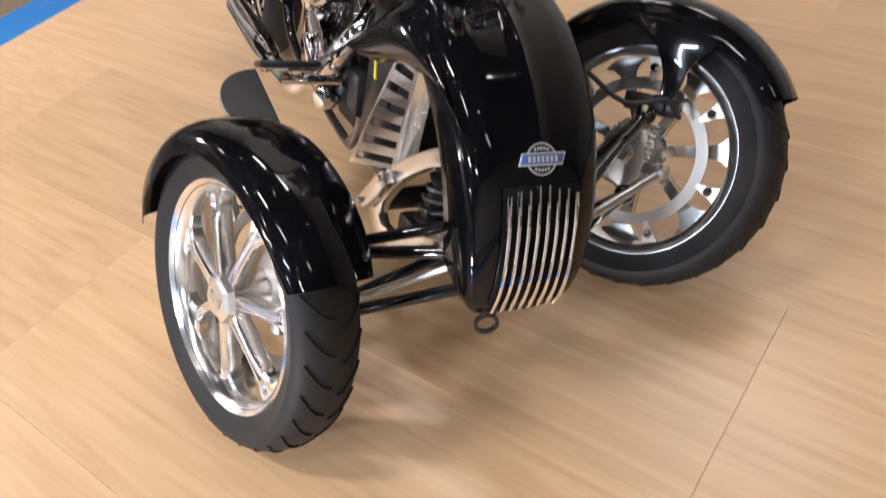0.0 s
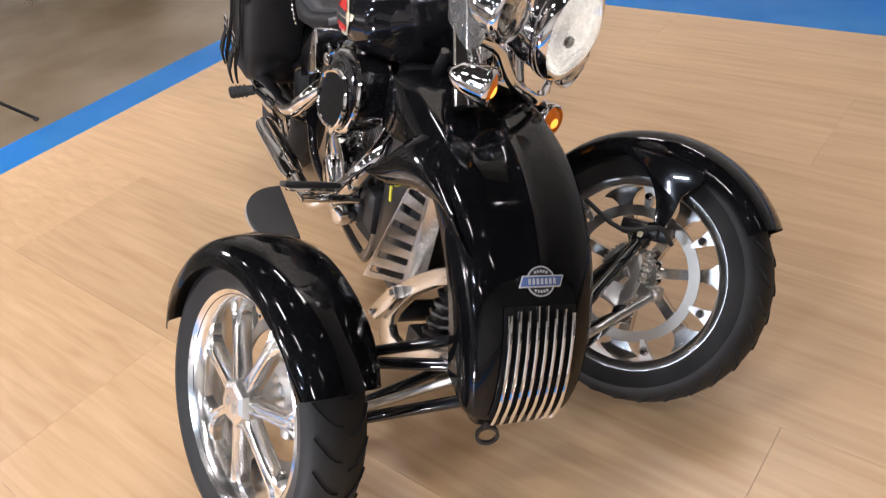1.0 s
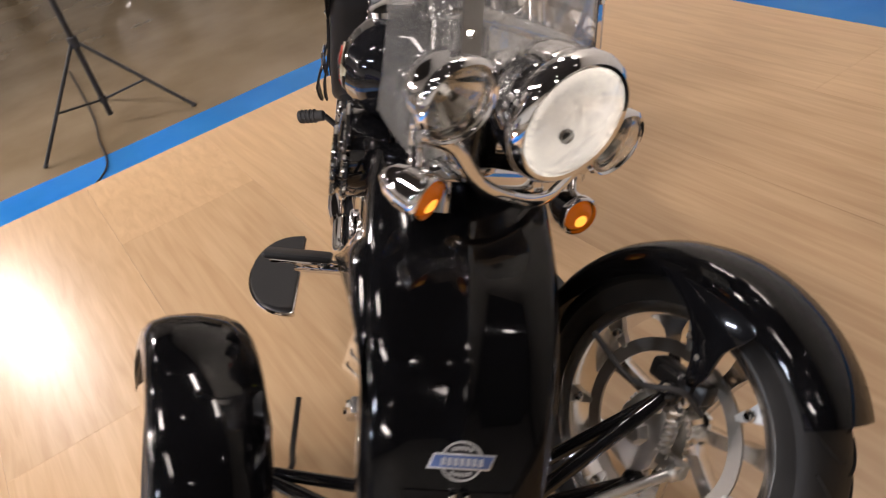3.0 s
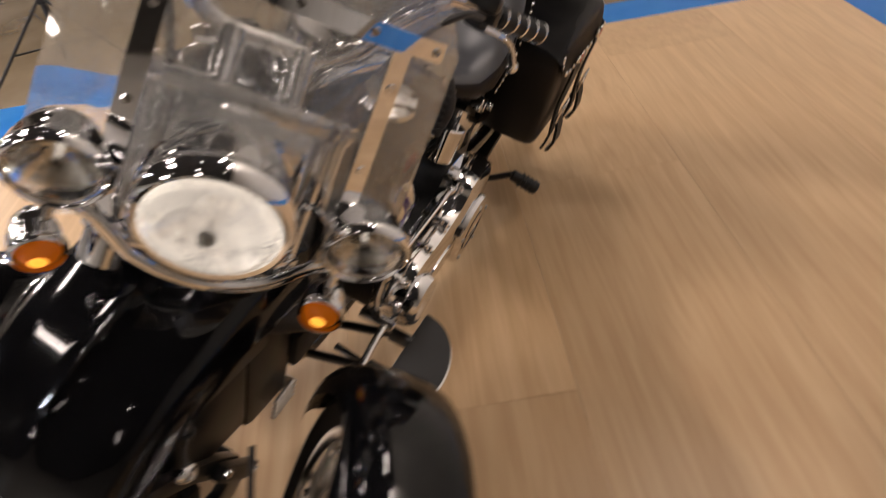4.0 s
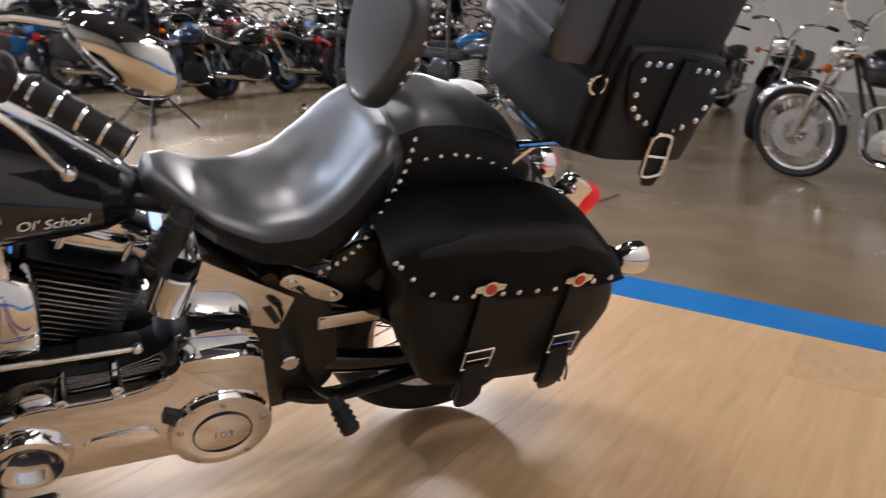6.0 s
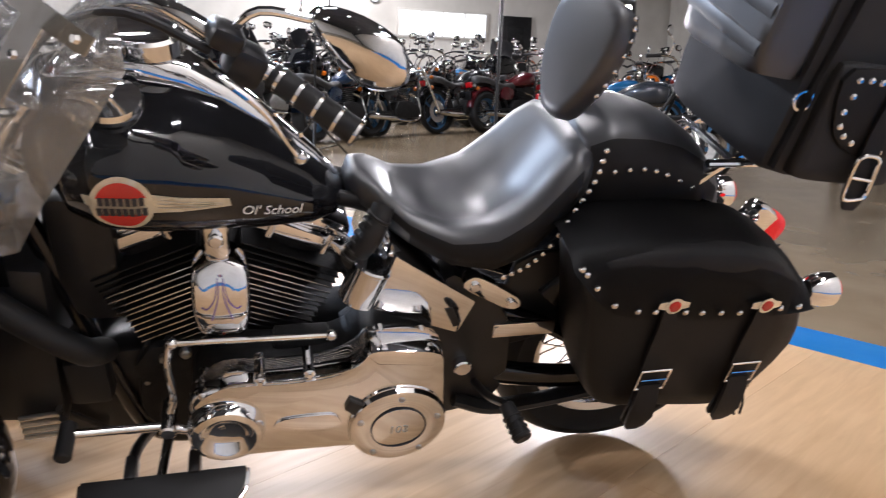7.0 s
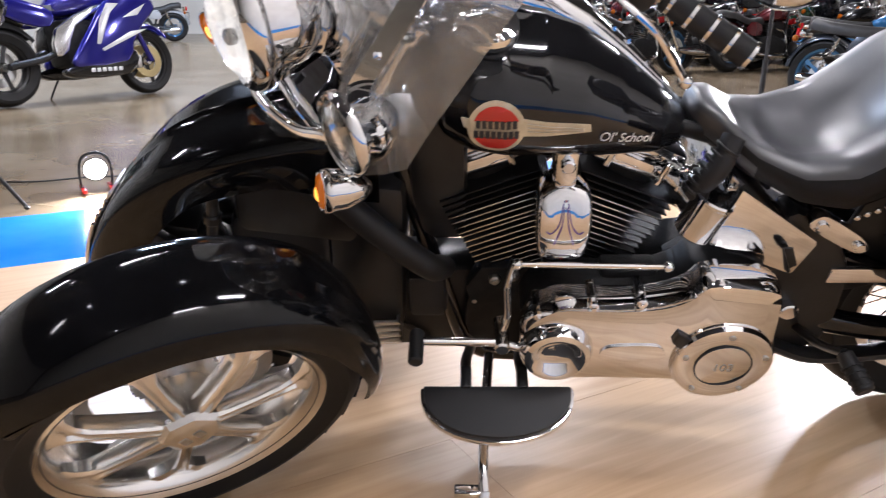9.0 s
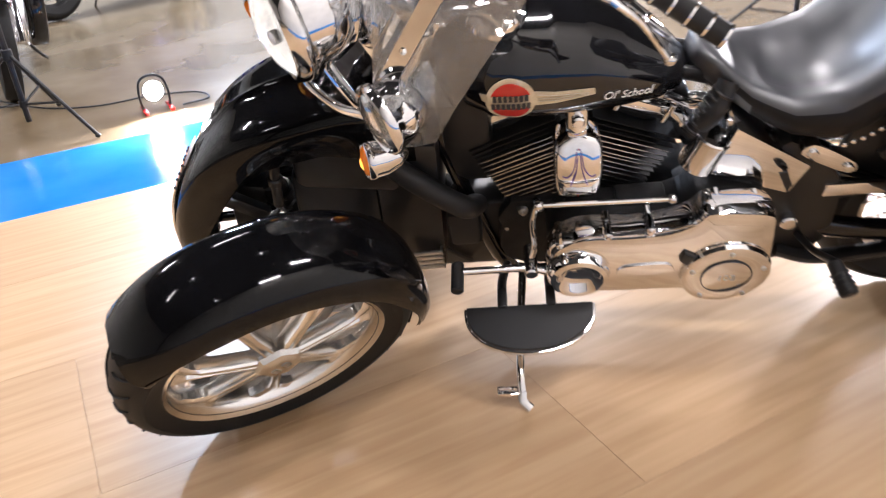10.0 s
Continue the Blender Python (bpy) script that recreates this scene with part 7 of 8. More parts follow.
    if bags:
        for s in (-1, 1):
            bm = bmesh.new()
            plate(bm, round_outline([(0.24, 0.66), (0.22, 0.40), (-0.20, 0.40), (-0.26, 0.56), (-0.20, 0.68)], 3), "y", s * 0.15, s * 0.29, 0.03)
            part("saddlebag", bm, hide, b, angle=50)
        bm = bmesh.new()
        tube(bm, [(0.05, -0.12, 0.66), (-0.14, -0.12, 0.90), (-0.17, -0.08, 1.06), (-0.17, 0.08, 1.06), (-0.14, 0.12, 0.90), (0.05, 0.12, 0.66)], 0.010, n=8, smooth=3)
        part("sissy_bar", bm, CHROME, b)
    return b


def stood(x, y, head, lean=8):
    """Rear axle at x, y; head: degrees of the way it faces; it leans on its side stand."""
    return Matrix.Translation((x, y, -0.012)) @ Matrix.Rotation(radians(head), 4, "Z") @ Matrix.Rotation(radians(-lean), 4, "X")


def between(rear, front, lean=8, wb=1.42):
    a, c = Vector((*rear, 0)), Vector((*front, 0))
    return stood(rear[0], rear[1], math.degrees(math.atan2(c.y - a.y, c.x - a.x)), lean)


def again(src, m, color, label):
    ob = copy_thing(src, m)
    tagged(ob, label)
    for o in ob.children_recursive:
        if o.data and o.data.materials and o.data.materials[0] == BODY:
            paint(o, color)
    return ob


AMBERDULL = mat("amber_indicator_lens", (0.34, 0.085, 0.006), 0.15, bump=(90, 0.4, 1))
BLACKC, BLUEC, REDC, WINE, SILV, GREENC, ORANGEC, YELC = (0.008, 0.008, 0.009), (0.012, 0.12, 0.30), (0.12, 0.008, 0.010), (0.10, 0.008, 0.012), (0.45, 0.46, 0.47), (0.02, 0.06, 0.03), (0.55, 0.14, 0.01), (0.6, 0.38, 0.02)
# blue rim enamel; on the row cruisers it stands in for bluish reflections
BLUERIM = mat("blue_enamel_rim_sheen", (0.06, 0.16, 0.30), 0.3, 0.5)

# near the white wall, and beside the platform
wallbike = row_bike("black cruiser with wire wheels standing by the white wall", BLACKC, "cruiser", "wire", 0.68, m=between((-4.16, -0.75), (-3.84, -2.08)), rim=CHROME)
roadster = row_bike("dark grey roadster with cast wheels and long chrome silencers", (0.03, 0.035, 0.045), "roadster", "cast", m=between((-2.33, -5.55), (-3.25, -4.40)), rim=BLUERIM, fender=BODY)
bluebike = row_bike("old blue roadster with blue cast wheels and a chrome silencer", BLUEC, "roadster", "cast", m=between((-3.95, -9.0), (-5.3, -8.5)), rim=BLUERIM, fender=BODY)
goldwheel = row_bike("dark blue cruiser with a fat rear tyre and low seat", (0.012, 0.03, 0.07), "cruiser", "wire", 0.74, m=between((-0.16, -7.86), (-1.15, -8.86)), rim=BLUERIM, fat=0.095, block=ENGINE, bags=False)
blackrow = row_bike("black cruiser with a fat tyre and red tail lamp", BLACKC, "cruiser", "cast", 0.72, m=between((-0.98, -8.72), (-2.12, -9.52)), rim=BLUERIM, fender=BODY, fat=0.090, block=ENGINE, bags=False)
# black touring machine beside the platform, with a fairing, a screen and a top case
tour = again(wallbike, between((4.45, -3.47), (3.66, -2.29), 6), BLACKC, "black touring motorcycle with amber indicators beside the platform")
bm = bmesh.new()
rows = [[Vector((x, w * math.cos(a), z + h * math.sin(a))) for a in np.linspace(0, 2 * math.pi, 21)[:-1]] for x, w, z, h in ((1.06, 0.31, 0.90, 0.20), (1.14, 0.34, 0.86, 0.26), (1.26, 0.30, 0.84, 0.26), (1.36, 0.20, 0.84, 0.18), (1.42, 0.08, 0.85, 0.07))]
loft(bm, rows)
fair = part("front_fairing", bm, PAINT, tour, "gloss black fairing", angle=60)
bm = bmesh.new()
rows = [[Vector((x, w * math.sin(a), z + 0.05 * math.cos(a))) for a in np.linspace(-1.3, 1.3, 11)] for x, w, z in ((1.30, 0.17, 0.98), (1.20, 0.22, 1.14), (1.12, 0.20, 1.32))]
loft(bm, rows, cap=False, close=False)
bmesh.ops.solidify(bm, geom=bm.faces[:], thickness=0.004)
part("screen", bm, SATIN, fair, "dark smoked screen", angle=60)
bm = bmesh.new()
blob(bm, (1.40, 0, 0.86), (0.03, 0.10, 0.075), seg=18, rings=10)
part("headlight_glass", bm, REFLECTOR, fair)
for s in (-1, 1):
    bm = bmesh.new()
    blob(bm, (1.345, s * 0.215, 0.74), (0.03, 0.05, 0.032), seg=14, rings=8)
    part("amber_lens", bm, AMBER, fair)
    bm = bmesh.new()
    plate(bm, round_outline([(1.24, 0.70), (1.30, 0.40), (1.18, 0.24), (1.02, 0.30), (1.02, 0.64)], 2), "y", s * 0.15, s * 0.25, 0.03)
    shield = part("leg_shield", bm, PAINT, fair, angle=60)
    bm = bmesh.new()
    blob(bm, (1.262, s * 0.205, 0.46), (0.012, 0.018, 0.028), seg=12, rings=8)
    part("side_reflector", bm, AMBER, shield, "small amber reflector")
bm = bmesh.new()
plate(bm, round_outline([(-0.08, 0.84), (-0.42, 0.84), (-0.46, 0.98), (-0.40, 1.10), (-0.12, 1.10), (-0.05, 0.98)], 3), "y", -0.22, 0.22, 0.03)
part("top_case", bm, PAINT, tour, "gloss black top case", angle=50)
rng = random.Random(12)
shades = [(BLACKC, "black"), (WINE, "dark red"), (BLACKC, "black"), (BLACKC, "black"), (BLUEC, "blue"), (BLACKC, "black"), (GREENC, "dark green"), (BLACKC, "black"), (REDC, "red"), (BLACKC, "black"), (BLACKC, "black"), (ORANGEC, "orange"), (SILV, "silver grey")]
srcs = [(blackrow, "cruiser with cast wheels"), (wallbike, "cruiser with saddlebags"), (goldwheel, "cruiser with wire wheels"), (roadster, "roadster with cast wheels"), (tour, "touring motorcycle with top case")]
n = 0
for ry, xs, turn in ((-9.2, (-2.05, -2.75, 0.70, -5.9, 1.6, 2.5), 207), (-10.0, (-3.3, -4.1, -6.9, 0.2, 1.1), 205), (-10.9, (-6.6, -5.6, -4.7, -3.8, -2.9, -2.0, -1.1, -0.2, 0.7, 1.6), 262), (-12.1, (-7.0, -6.0, -5.1, -4.2, -3.3, -2.4, -1.5, -0.6, 0.4), 95), (-13.3, (-7.4, -6.4, -5.5, -4.6, -3.7, -2.8, -1.9, -1.0, 0.0, 1.0), 80), (-15.6, (-7.9, -6.8, -5.8, -4.7, -3.7, -2.6, -1.6, -0.5), 265)):
    for x in xs:
        src, what = srcs[(n * 7 + n // 3) % 5]
        col, word = shades[n % len(shades)]
        again(src, stood(x * 1.08 + rng.uniform(-0.12, 0.12), ry * 1.06 + rng.uniform(-0.2, 0.2), turn + rng.uniform(-14, 14)) @ Matrix.Scale(1.06 if ry > -10.5 else 1.14, 4), col, f"{word} {what} parked in a close row")
        n += 1
brown = row_bike("cruiser with brown leather saddlebags by the far wall", (0.05, 0.03, 0.02), "cruiser", "wire", 0.68, m=stood(5.3, -16.6, 170), rim=CHROME, hide=BROWNHIDE)
again(blackrow, stood(6.9, -15.5, 20), SILV, "silver grey roadster standing behind a sports motorcycle")
again(wallbike, stood(3.9, -17.2, 60), (0.75, 0.74, 0.72), "white cruiser standing far back by the wall")
again(roadster, stood(-6.3, -4.4, 30), BLACKC, "black roadster parked in the dim end of the hall")
again(goldwheel, stood(-7.2, -6.2, 25), WINE, "dark red roadster parked in the dim end of the hall")

# ---- purple-blue sports motorcycle ----
SPORTBLUE, SPORTBLACK, SWOOSH = (0.018, 0.016, 0.22), (0.010, 0.010, 0.012), mat("silver_white_decal", (0.72, 0.73, 0.76), 0.25, 0.2, coat=0.6)
SPAINT = body_paint("sports_fairing_paint", 0.14, 0.35)


def sports_bike():
    b = thing("sports_motorcycle", "purple-blue sports motorcycle with white swooshes and a black belly pan", "motorcycle", between((4.62, -4.70), (3.918, -5.88), 7))
    wb = 1.38
    spoked_wheel("rear_wheel", b, 0, 0.312, 0.088, "cast", SATIN, STEEL)
    spoked_wheel("front_wheel", b, wb, 0.300, 0.060, "cast", SATIN, DISC)
    for s in (-1, 1):
        bm = bmesh.new()
        cyl(bm, (wb + 0.01, s * 0.10, 0.30), (wb - 0.20, s * 0.10, 0.78), 0.026, n=12)
        paint(part("fork_leg", bm, SPAINT, b), SPORTBLUE)
        bm = bmesh.new()
        box(bm, (wb - 0.13, s * 0.085, 0.30), (0.05, 0.05, 0.12), 0.012)
        part("brake_caliper", bm, STEEL, b)
        bm = bmesh.new()
        tube(bm, [(0, s * 0.13, 0.31), (0.30, s * 0.12, 0.36), (0.48, s * 0.11, 0.42)], 0.030, n=10, smooth=3)
        part("swingarm", bm, SATIN, b)
        # side fairing, belly pan and tail
        bm = bmesh.new()
        plate(bm, round_outline([(1.34, 0.88), (1.42, 0.76), (1.26, 0.62), (1.13, 0.46), (1.04, 0.30), (0.52, 0.27), (0.55, 0.40), (0.70, 0.58), (0.84, 0.76), (1.04, 0.92), (1.20, 0.97)], 2), "y", s * 0.17, s * 0.24, 0.03)
        side = paint(part("side_fairing", bm, SPAINT, b, angle=60), SPORTBLUE)
        bm = bmesh.new()
        plate(bm, round_outline([(1.08, 0.42), (1.16, 0.33), (1.02, 0.19), (0.50, 0.19), (0.42, 0.26), (0.60, 0.30), (0.92, 0.33)], 2), "y", s * 0.14, s * 0.235, 0.02)
        belly = paint(part("belly_pan", bm, SPAINT, b, angle=60), SPORTBLACK)
        bm = bmesh.new()
        for k in range(6):
            box(bm, (0.66 + 0.055 * k, s * 0.236, 0.245), (0.040, 0.004, 0.034), 0.001)
        part("maker_bars", bm, SWOOSH, belly)
        for outline in ([(1.28, 0.58), (1.18, 0.54), (0.80, 0.40), (0.78, 0.42), (1.10, 0.56)], [(1.02, 0.80), (0.92, 0.72), (0.84, 0.58), (0.78, 0.46), (0.74, 0.46), (0.80, 0.66), (0.90, 0.80)], [(1.30, 0.80), (1.20, 0.70), (1.04, 0.68), (1.16, 0.74)]):
            bm = bmesh.new()
            plate(bm, outline, "y", s * 0.238, s * 0.2435, 0.001)
            part("swoosh", bm, SWOOSH, side)
        bm = bmesh.new()
        plate(bm, round_outline([(0.46, 0.74), (0.22, 0.83), (-0.26, 0.92), (-0.30, 0.88), (-0.02, 0.74), (0.20, 0.64), (0.42, 0.62)], 2), "y", s * 0.07, s * 0.13, 0.02)
        paint(part("tail_fairing", bm, SPAINT, b, angle=60), SPORTBLUE)
        bm = bmesh.new()
        plate(bm, round_outline([(0.62, 0.62), (0.52, 0.42), (0.40, 0.38), (0.44, 0.60), (0.80, 0.78), (0.92, 0.78)], 2), "y", s * 0.12, s * 0.165, 0.012)
        part("frame_spar", bm, ALU, b, "bright aluminium frame spar")
        bm = bmesh.new()
        tube(bm, [(1.18, s * 0.20, 0.93), (1.14, s * 0.30, 1.02)], 0.008, n=6, smooth=0)
        blob(bm, (1.12, s * 0.34, 1.04), (0.03, 0.075, 0.045), seg=14, rings=8)
        paint(part("mirror", bm, SPAINT, b), SPORTBLUE)
        bm = bmesh.new()
        cyl(bm, (1.04, s * 0.14, 0.86), (0.96, s * 0.34, 0.84), 0.016, n=10)
        part("grip", bm, PLASTIC, b)
    bm = bmesh.new()
    rows = []
    for x, w, zb, zt in ((1.02, 0.22, 0.80, 0.98), (1.20, 0.22, 0.74, 1.02), (1.36, 0.18, 0.72, 0.94), (1.48, 0.10, 0.74, 0.84), (1.53, 0.03, 0.77, 0.79)):
        rows.append([Vector((x, w * math.cos(a), (zb + zt) / 2 + (zt - zb) / 2 * math.sin(a))) for a in np.linspace(0, 2 * math.pi, 17)[:-1]])
    loft(bm, rows)
    paint(part("nose_fairing", bm, SPAINT, b, angle=70), SPORTBLUE)
    bm = bmesh.new()
    rows = [[Vector((x, w * math.cos(a), z + 0.05 * math.sin(a))) for a in np.linspace(0, math.pi, 11)] for x, w, z in ((1.38, 0.13, 0.90), (1.24, 0.16, 1.00), (1.12, 0.15, 1.07))]
    loft(bm, rows, cap=False, close=False)
    bmesh.ops.solidify(bm, geom=bm.faces[:], thickness=0.003)
    part("screen", bm, PLASTIC, b, "smoked screen", angle=70)
    for s in (-1, 1):
        bm = bmesh.new()
        blob(bm, (1.42, s * 0.085, 0.83), (0.07, 0.05, 0.03), seg=14, rings=8)
        part("headlight", bm, REFLECTOR, b)
    bm = bmesh.new()
    rows = []
    for x, w, zb, zt in ((0.44, 0.05, 0.72, 0.78), (0.52, 0.11, 0.70, 0.88), (0.70, 0.15, 0.70, 0.97), (0.90, 0.15, 0.72, 0.98), (1.04, 0.10, 0.74, 0.92)):
        rows.append([Vector((x, w * math.cos(a), (zb + zt) / 2 + (zt - zb) / 2 * math.sin(a))) for a in np.linspace(0, 2 * math.pi, 17)[:-1]])
    loft(bm, rows)
    paint(part("fuel_tank", bm, SPAINT, b, angle=70), SPORTBLUE)
    bm = bmesh.new()
    rows = [[Vector((x, w * y, z + h)) for y, h in ((-1, -0.05), (-0.8, 0), (0.8, 0), (1, -0.05))] for x, w, z in ((0.50, 0.09, 0.80), (0.35, 0.13, 0.79), (0.18, 0.13, 0.82), (0.14, 0.10, 0.87), (-0.15, 0.09, 0.94), (-0.20, 0.06, 0.93))]
    loft(bm, rows)
    part("seat", bm, ROWSEAT, b, angle=60)
    bm = bmesh.new()
    box(bm, (0.72, 0, 0.48), (0.42, 0.30, 0.40), 0.05)
    cyl(bm, (0.66, 0.15, 0.40), (0.66, 0.20, 0.40), 0.07, n=20, bevel=0.01)
    part("engine", bm, ENGINE, b)
    f = guard("front_fender", b, wb, 0.308, 40, 150, 0.075, SPAINT, SPORTBLUE)
    guard("rear_fender", b, 0, 0.32, 35, 100, 0.10, PLASTIC)
    bm = bmesh.new()
    lathe(bm, [(0.0, 0.0), (0.04, 0.0), (0.055, 0.06), (0.055, 0.42), (0.04, 0.46), (0.0, 0.46)], n=20, m=Matrix.Translation((0.24, 0, 0.66)) @ Matrix.Rotation(radians(90), 4, "Z") @ Matrix.Rotation(radians(20), 4, "X"))
    part("muffler", bm, SATIN, b)
    bm = bmesh.new()
    box(bm, (-0.27, 0, 0.87), (0.06, 0.12, 0.05), 0.012)
    part("tail_lamp", bm, REDLENS, b)
    bm = bmesh.new()
    tube(bm, [(0.58, 0.14, 0.22), (0.55, 0.22, 0.10), (0.54, 0.27, 0.03)], 0.009, n=8, smooth=2)
    part("side_stand", bm, SATIN, b)


sports_bike()

# pallets by the far wall
PALLET = mat("rough_pallet_wood", (0.36, 0.22, 0.11), 0.75, noise=(12, (0.24, 0.14, 0.07), 0.4, 0.7, 0.08), bump=(80, 0.3, 4))
for k in range(3):
    pal = thing("pallet", "stacked wooden pallet of rough brown boards", "pallet", Matrix.Translation((6.1, -18.4, 0.145 * k - 0.015)), "stacked pallets")
    for j in range(3):
        bm = bmesh.new()
        box(bm, (0, -0.5 + 0.5 * j, 0.055), (1.4, 0.10, 0.08), 0.004, seg=1)
        part("bearer", bm, PALLET, pal)
    for j in range(7):
        bm = bmesh.new()
        box(bm, (-0.63 + 0.21 * j, 0, 0.107), (0.12, 1.1, 0.022), 0.003, seg=1)
        part("plank", bm, PALLET, pal)

# ---- lamps on stands ----
def light_stand(x, y, hub, top, turn, label, head=None, aim=None):
    st = thing("light_stand", label, "light stand", Matrix.Translation((x, y, -0.012)), "flood lamps on tripods" if head else "")
    bm = bmesh.new()
    cyl(bm, (0, 0, 0.05), (0, 0, hub + 0.25), 0.014, n=10)
    cyl(bm, (0, 0, hub + 0.2), (0, 0, top), 0.010, n=10)
    part("pole", bm, SATIN, st)
    bm = bmesh.new()
    cyl(bm, (0, 0, hub - 0.02), (0, 0, hub + 0.035), 0.024, n=12, bevel=0.004)
    part("collar", bm, PLASTIC, st)
    bm = bmesh.new()
    cyl(bm, (0, 0, 0.12), (0, 0, 0.15), 0.020, n=12)
    part("collar", bm, PLASTIC, st)
    for k in range(3):
        a = radians(turn + 120 * k)
        d = Vector((math.cos(a), math.sin(a), 0))
        bm = bmesh.new()
        tube(bm, [d * 0.02 + Vector((0, 0, hub)), d * 0.42 + Vector((0, 0, 0.012))], 0.009, n=8, smooth=0)
        leg = part("leg", bm, SATIN, st)
        bm = bmesh.new()
        tube(bm, [d * 0.015 + Vector((0, 0, 0.135)), d * 0.24 + Vector((0, 0, hub * 0.44))], 0.006, n=8, smooth=0)
        part("strut", bm, SATIN, leg)
        bm = bmesh.new()
        blob(bm, d * 0.42 + Vector((0, 0, 0.010)), (0.014, 0.014, 0.010), seg=10, rings=6)
        part("rubber_foot", bm, PLASTIC, leg)
    if head:
        m = look((0, 0, top + 0.06), (aim[0] - x, aim[1] - y, aim[2]))
        bm = bmesh.new()
        box(bm, (0, 0, 0.03), (0.26, 0.20, 0.07), 0.015, m=m)
        for k in range(7):
            box(bm, (-0.10 + 0.033 * k, 0, 0.075), (0.006, 0.16, 0.03), 0.001, m=m, seg=1)
        hd = part("flood_head", bm, SATIN, st, "black flood lamp housing, switched on")
        bm = bmesh.new()
        box(bm, (0, 0, -0.007), (0.22, 0.16, 0.006), 0.001, m=m)
        part("lamp_face", bm, FLOOD, hd, "glaring white lamp face")
        bm = bmesh.new()
        tube(bm, [m @ Vector((-0.14, 0, 0.03)), m @ Vector((-0.145, -0.08, 0.05)), (0, 0, top), m @ Vector((0.145, -0.08, 0.05)), m @ Vector((0.14, 0, 0.03))], 0.006, n=6, smooth=0)
        part("yoke", bm, SATIN, hd)


light_stand(-0.63, -2.62, 0.37, 1.75, -15, "thin black tripod light stand on the concrete floor")
light_stand(-1.316, -2.63, 0.40, 1.18, 50, "black tripod stand with a glaring white flood lamp", True, (0.9, 0.2, 0.2))
light_stand(0.067, -5.70, 0.40, 1.34, 80, "black tripod stand with a glaring white flood lamp", True, (1.2, 0.2, 0.2))
light_stand(-1.21, -1.44, 0.42, 1.1, -33, "thin black tripod stand at the edge of the blue sheet")
light_stand(3.25, -1.71, 0.36, 1.3, 160, "thin black tripod stand with a foot on the blue sheet")

# round work lamp on the floor
wl = thing("work_lamp", "round glaring work lamp in a black frame on a red base", "work lamp", Matrix.Translation((2.711, -1.931, -0.008)) @ Matrix.Rotation(radians(122), 4, "Z") @ Matrix.Scale(0.74, 4))
bm = bmesh.new()
lathe(bm, [(0.0, -0.07), (0.035, -0.068), (0.06, -0.045), (0.072, -0.01), (0.074, 0.008), (0.066, 0.010), (0.064, 0.0)], n=28, m=Matrix.Translation((0, 0, 0.135)) @ Matrix.Rotation(radians(-90), 4, "Z"))
part("lamp_bowl", bm, SATIN, wl)
bm = bmesh.new()
lathe(bm, [(0.0, 0.006), (0.066, 0.006), (0.066, 0.0), (0.0, 0.0)], n=28, m=Matrix.Translation((0, 0, 0.135)) @ Matrix.Rotation(radians(-90), 4, "Z"))
part("lamp_face", bm, FLOOD, wl, "glaring white lamp face")
bm = bmesh.new()
tube(bm, [(0, -0.09, 0.015), (0, -0.095, 0.13), (-0.02, -0.07, 0.21), (-0.03, 0, 0.235), (-0.02, 0.07, 0.21), (0, 0.095, 0.13), (0, 0.09, 0.015)], 0.008, n=8, smooth=4)
part("carry_frame", bm, SATIN, wl)
for s in (-1, 1):
    bm = bmesh.new()
    box(bm, (0.0, s * 0.085, 0.012), (0.20, 0.028, 0.024), 0.006)
    part("base_bar", bm, RED, wl, "red base bar")


def cable(name, pts, label, r=0.0045):
    bm = bmesh.new()
    tube(bm, [(x, y, -0.004) for x, y in pts], r, n=6, smooth=8)
    ob = new(name, finish(name, bm, PLASTIC))
    return tagged(ob, label, "cable")


cable("power_cable", [(2.60, -1.99), (2.50, -2.10), (2.62, -2.22), (2.86, -2.18), (3.10, -2.05), (3.45, -2.1), (4.1, -2.5)], "thin black power cable lying on the concrete")
cable("power_cable", [(2.02, -1.62), (2.12, -1.66), (2.20, -1.78), (2.32, -1.74), (2.45, -1.80), (2.56, -1.90)], "thin black power cable beside the work lamp")
cable("power_cable", [(-0.31, -1.59), (-0.40, -1.39), (-0.68, -1.32), (-1.02, -1.46), (-1.33, -1.59), (-1.75, -1.80), (-2.2, -2.03)], "thin black power cable lying on the concrete")
cable("power_cable", [(-1.05, -2.10), (-1.3, -2.6), (-1.1, -3.2), (-1.4, -3.9)], "thin black power cable beneath a light stand")

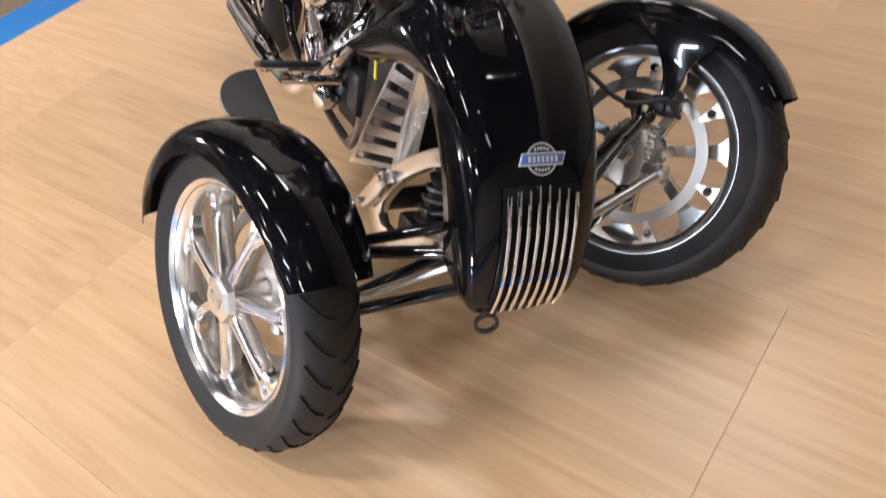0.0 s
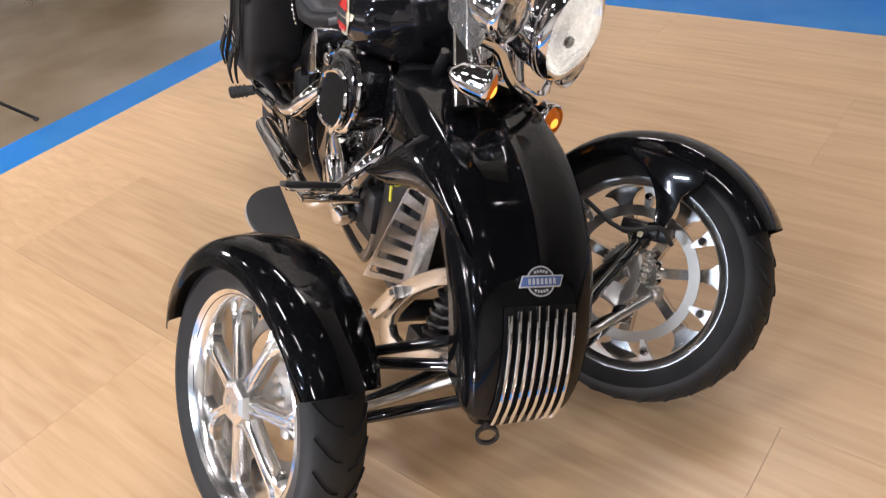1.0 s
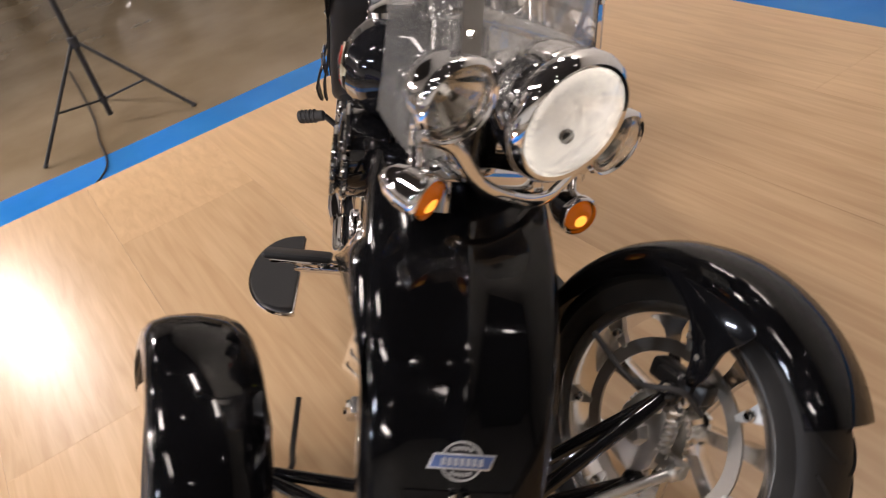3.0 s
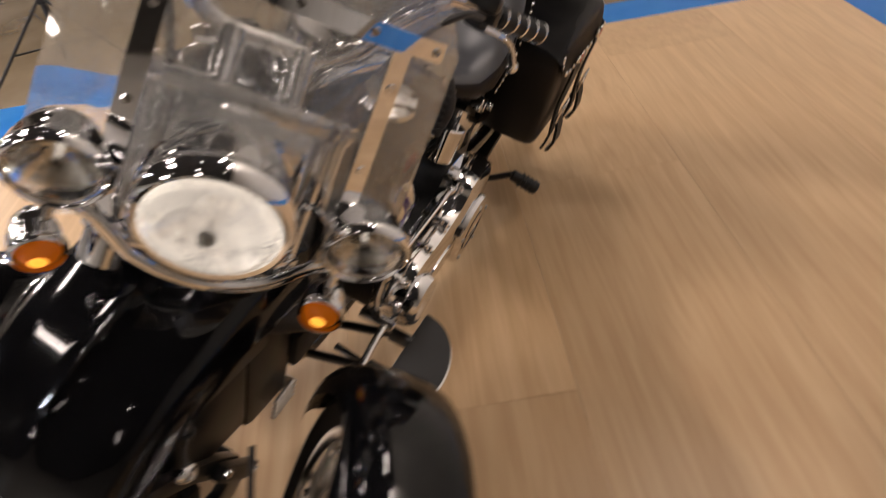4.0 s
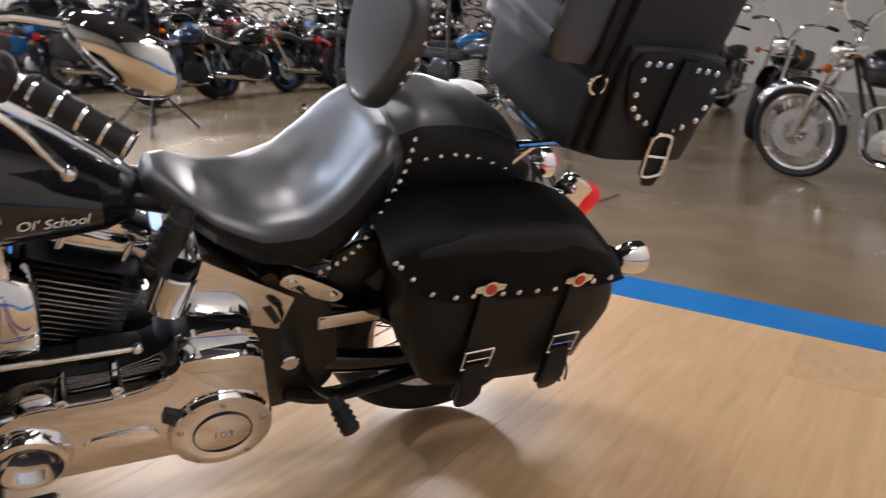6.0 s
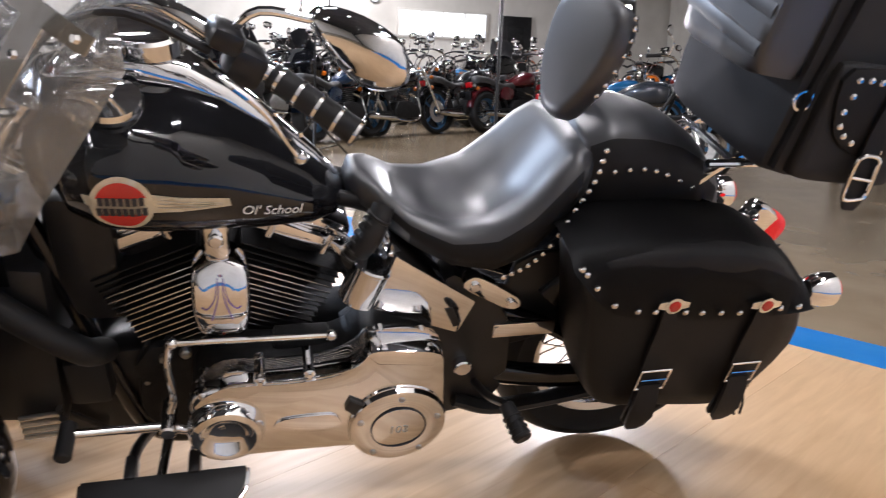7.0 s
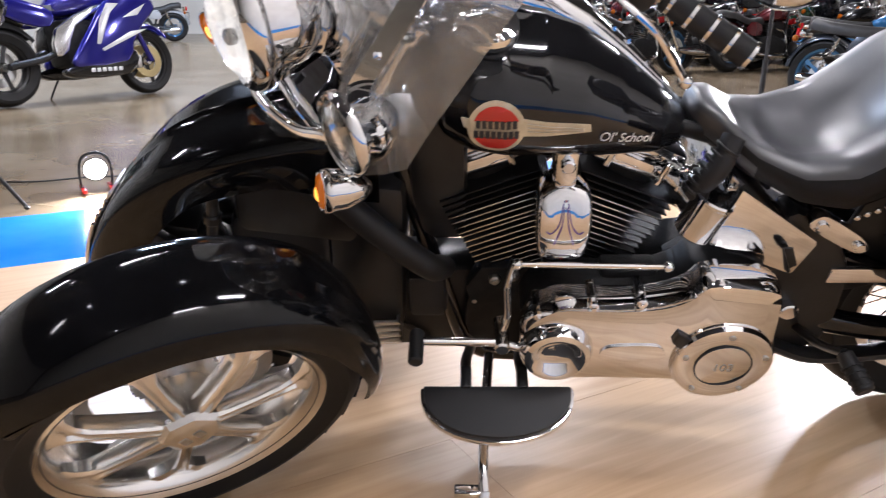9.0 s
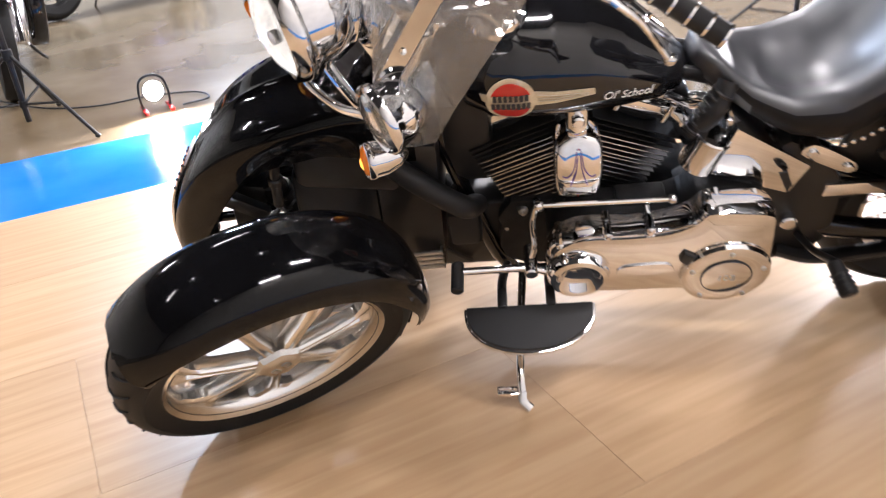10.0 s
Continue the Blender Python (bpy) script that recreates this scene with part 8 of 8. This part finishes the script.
# ---- ceiling fittings, far window and door ----
# one fitting per lamp, the two added for chrome reflections included
for lx, ly, _ in LAMPS:
    fx = thing("ceiling_light", "long white ceiling light fitting, switched on, some added as unseen fill", "ceiling light", Matrix.Translation((lx, ly, 4.90)) @ Matrix.Rotation(TURN, 4, "Z"), "ceiling lights")
    bm = bmesh.new()
    box(bm, (0, 0, 0.045), (1.3, 0.26, 0.08), 0.01)
    part("housing", bm, WALLPAINT, fx)
    for s in (-1, 1):
        bm = bmesh.new()
        cyl(bm, (-0.6, s * 0.06, -0.015), (0.6, s * 0.06, -0.015), 0.02, n=10)
        part("tube", bm, TUBE, fx, "glowing fluorescent tube")
dl = None
for i in range(3):
    for j in range(3):
        m = PLATFORM @ Matrix.Translation((-2.2 + 3.4 * i, -3.9 + 3.1 * j + 0.8 * (i % 2), 4.985))
        if dl:
            copy_thing(dl, m)
            continue
        dl = thing("downlight", "small round ceiling downlight, switched on", "downlight", m, "round ceiling downlights")
        part("trim_ring", lathe(bmesh.new(), [(0.075, 0.0), (0.10, 0.0), (0.10, -0.02), (0.075, -0.02)], n=20, m=Matrix.Rotation(radians(90), 4, "X"), close=True), WALLPAINT, dl)
        part("glowing_disc", lathe(bmesh.new(), [(0.0, -0.008), (0.074, -0.008), (0.074, -0.002), (0.0, -0.002)], n=20, m=Matrix.Rotation(radians(90), 4, "X")), DOWNLIGHT, dl)
win = structure("window_1", box(bmesh.new(), (-4.9, -19.47, 2.15), (2.6, 0.05, 0.75), 0.01), WALLPAINT, "bright white window high in the far wall", "window")
for k in range(4):
    bm = bmesh.new()
    box(bm, (-5.83 + 0.62 * k, -19.44, 2.15), (0.56, 0.03, 0.62), 0.004)
    part("pane", bm, SKYPANE, win, "pane full of white daylight")
dr = structure("door_1", box(bmesh.new(), (-7.0, -19.455, 1.23), (0.95, 0.09, 2.5), 0.01), SATIN, "dark door in the far wall", "door")
bm = bmesh.new()
box(bm, (-7.0, -19.40, 1.9), (0.5, 0.02, 0.6), 0.004)
part("door_panel", bm, ENGINE, dr)
clk = thing("wall_clock", "small round wall clock with a dark rim", "clock", Matrix.Translation((-3.0, -19.48, 2.75)))
bm = bmesh.new()
lathe(bm, [(0.0, 0.0), (0.15, 0.0), (0.15, 0.035), (0.13, 0.035), (0.13, 0.02), (0.0, 0.02)], n=28)
part("rim", bm, SATIN, clk)
bm = bmesh.new()
lathe(bm, [(0.0, 0.022), (0.129, 0.022), (0.129, 0.026), (0.0, 0.026)], n=28)
part("dial", bm, WHITE, clk)

# ---- laminate boards of the platform ----
bw, bl = 0.5372, 2.44
board_me = finish("board", box(bmesh.new(), (0, 0, -0.0035), (bl - 0.0007, bw - 0.0006, 0.007), 0.0003, seg=1), WOOD, 30)
floor_ob = bpy.data.objects["floor"]
for j in range(7):
    v = -1.975 + bw * (j + 0.5)
    u = -1.155 + bl / 2 - bl * ((j * 0.37) % 1.0)
    while u - bl / 2 < 4.60:
        lo, hi = max(u - bl / 2, -1.155), min(u + bl / 2, 4.60)
        if hi - lo > 0.05:
            ob = new("board", board_me)
            ob.parent = floor_ob
            ob.location, ob.scale = ((lo + hi) / 2, v, 0.0), ((hi - lo) / bl, 1, 1)
        u += bl
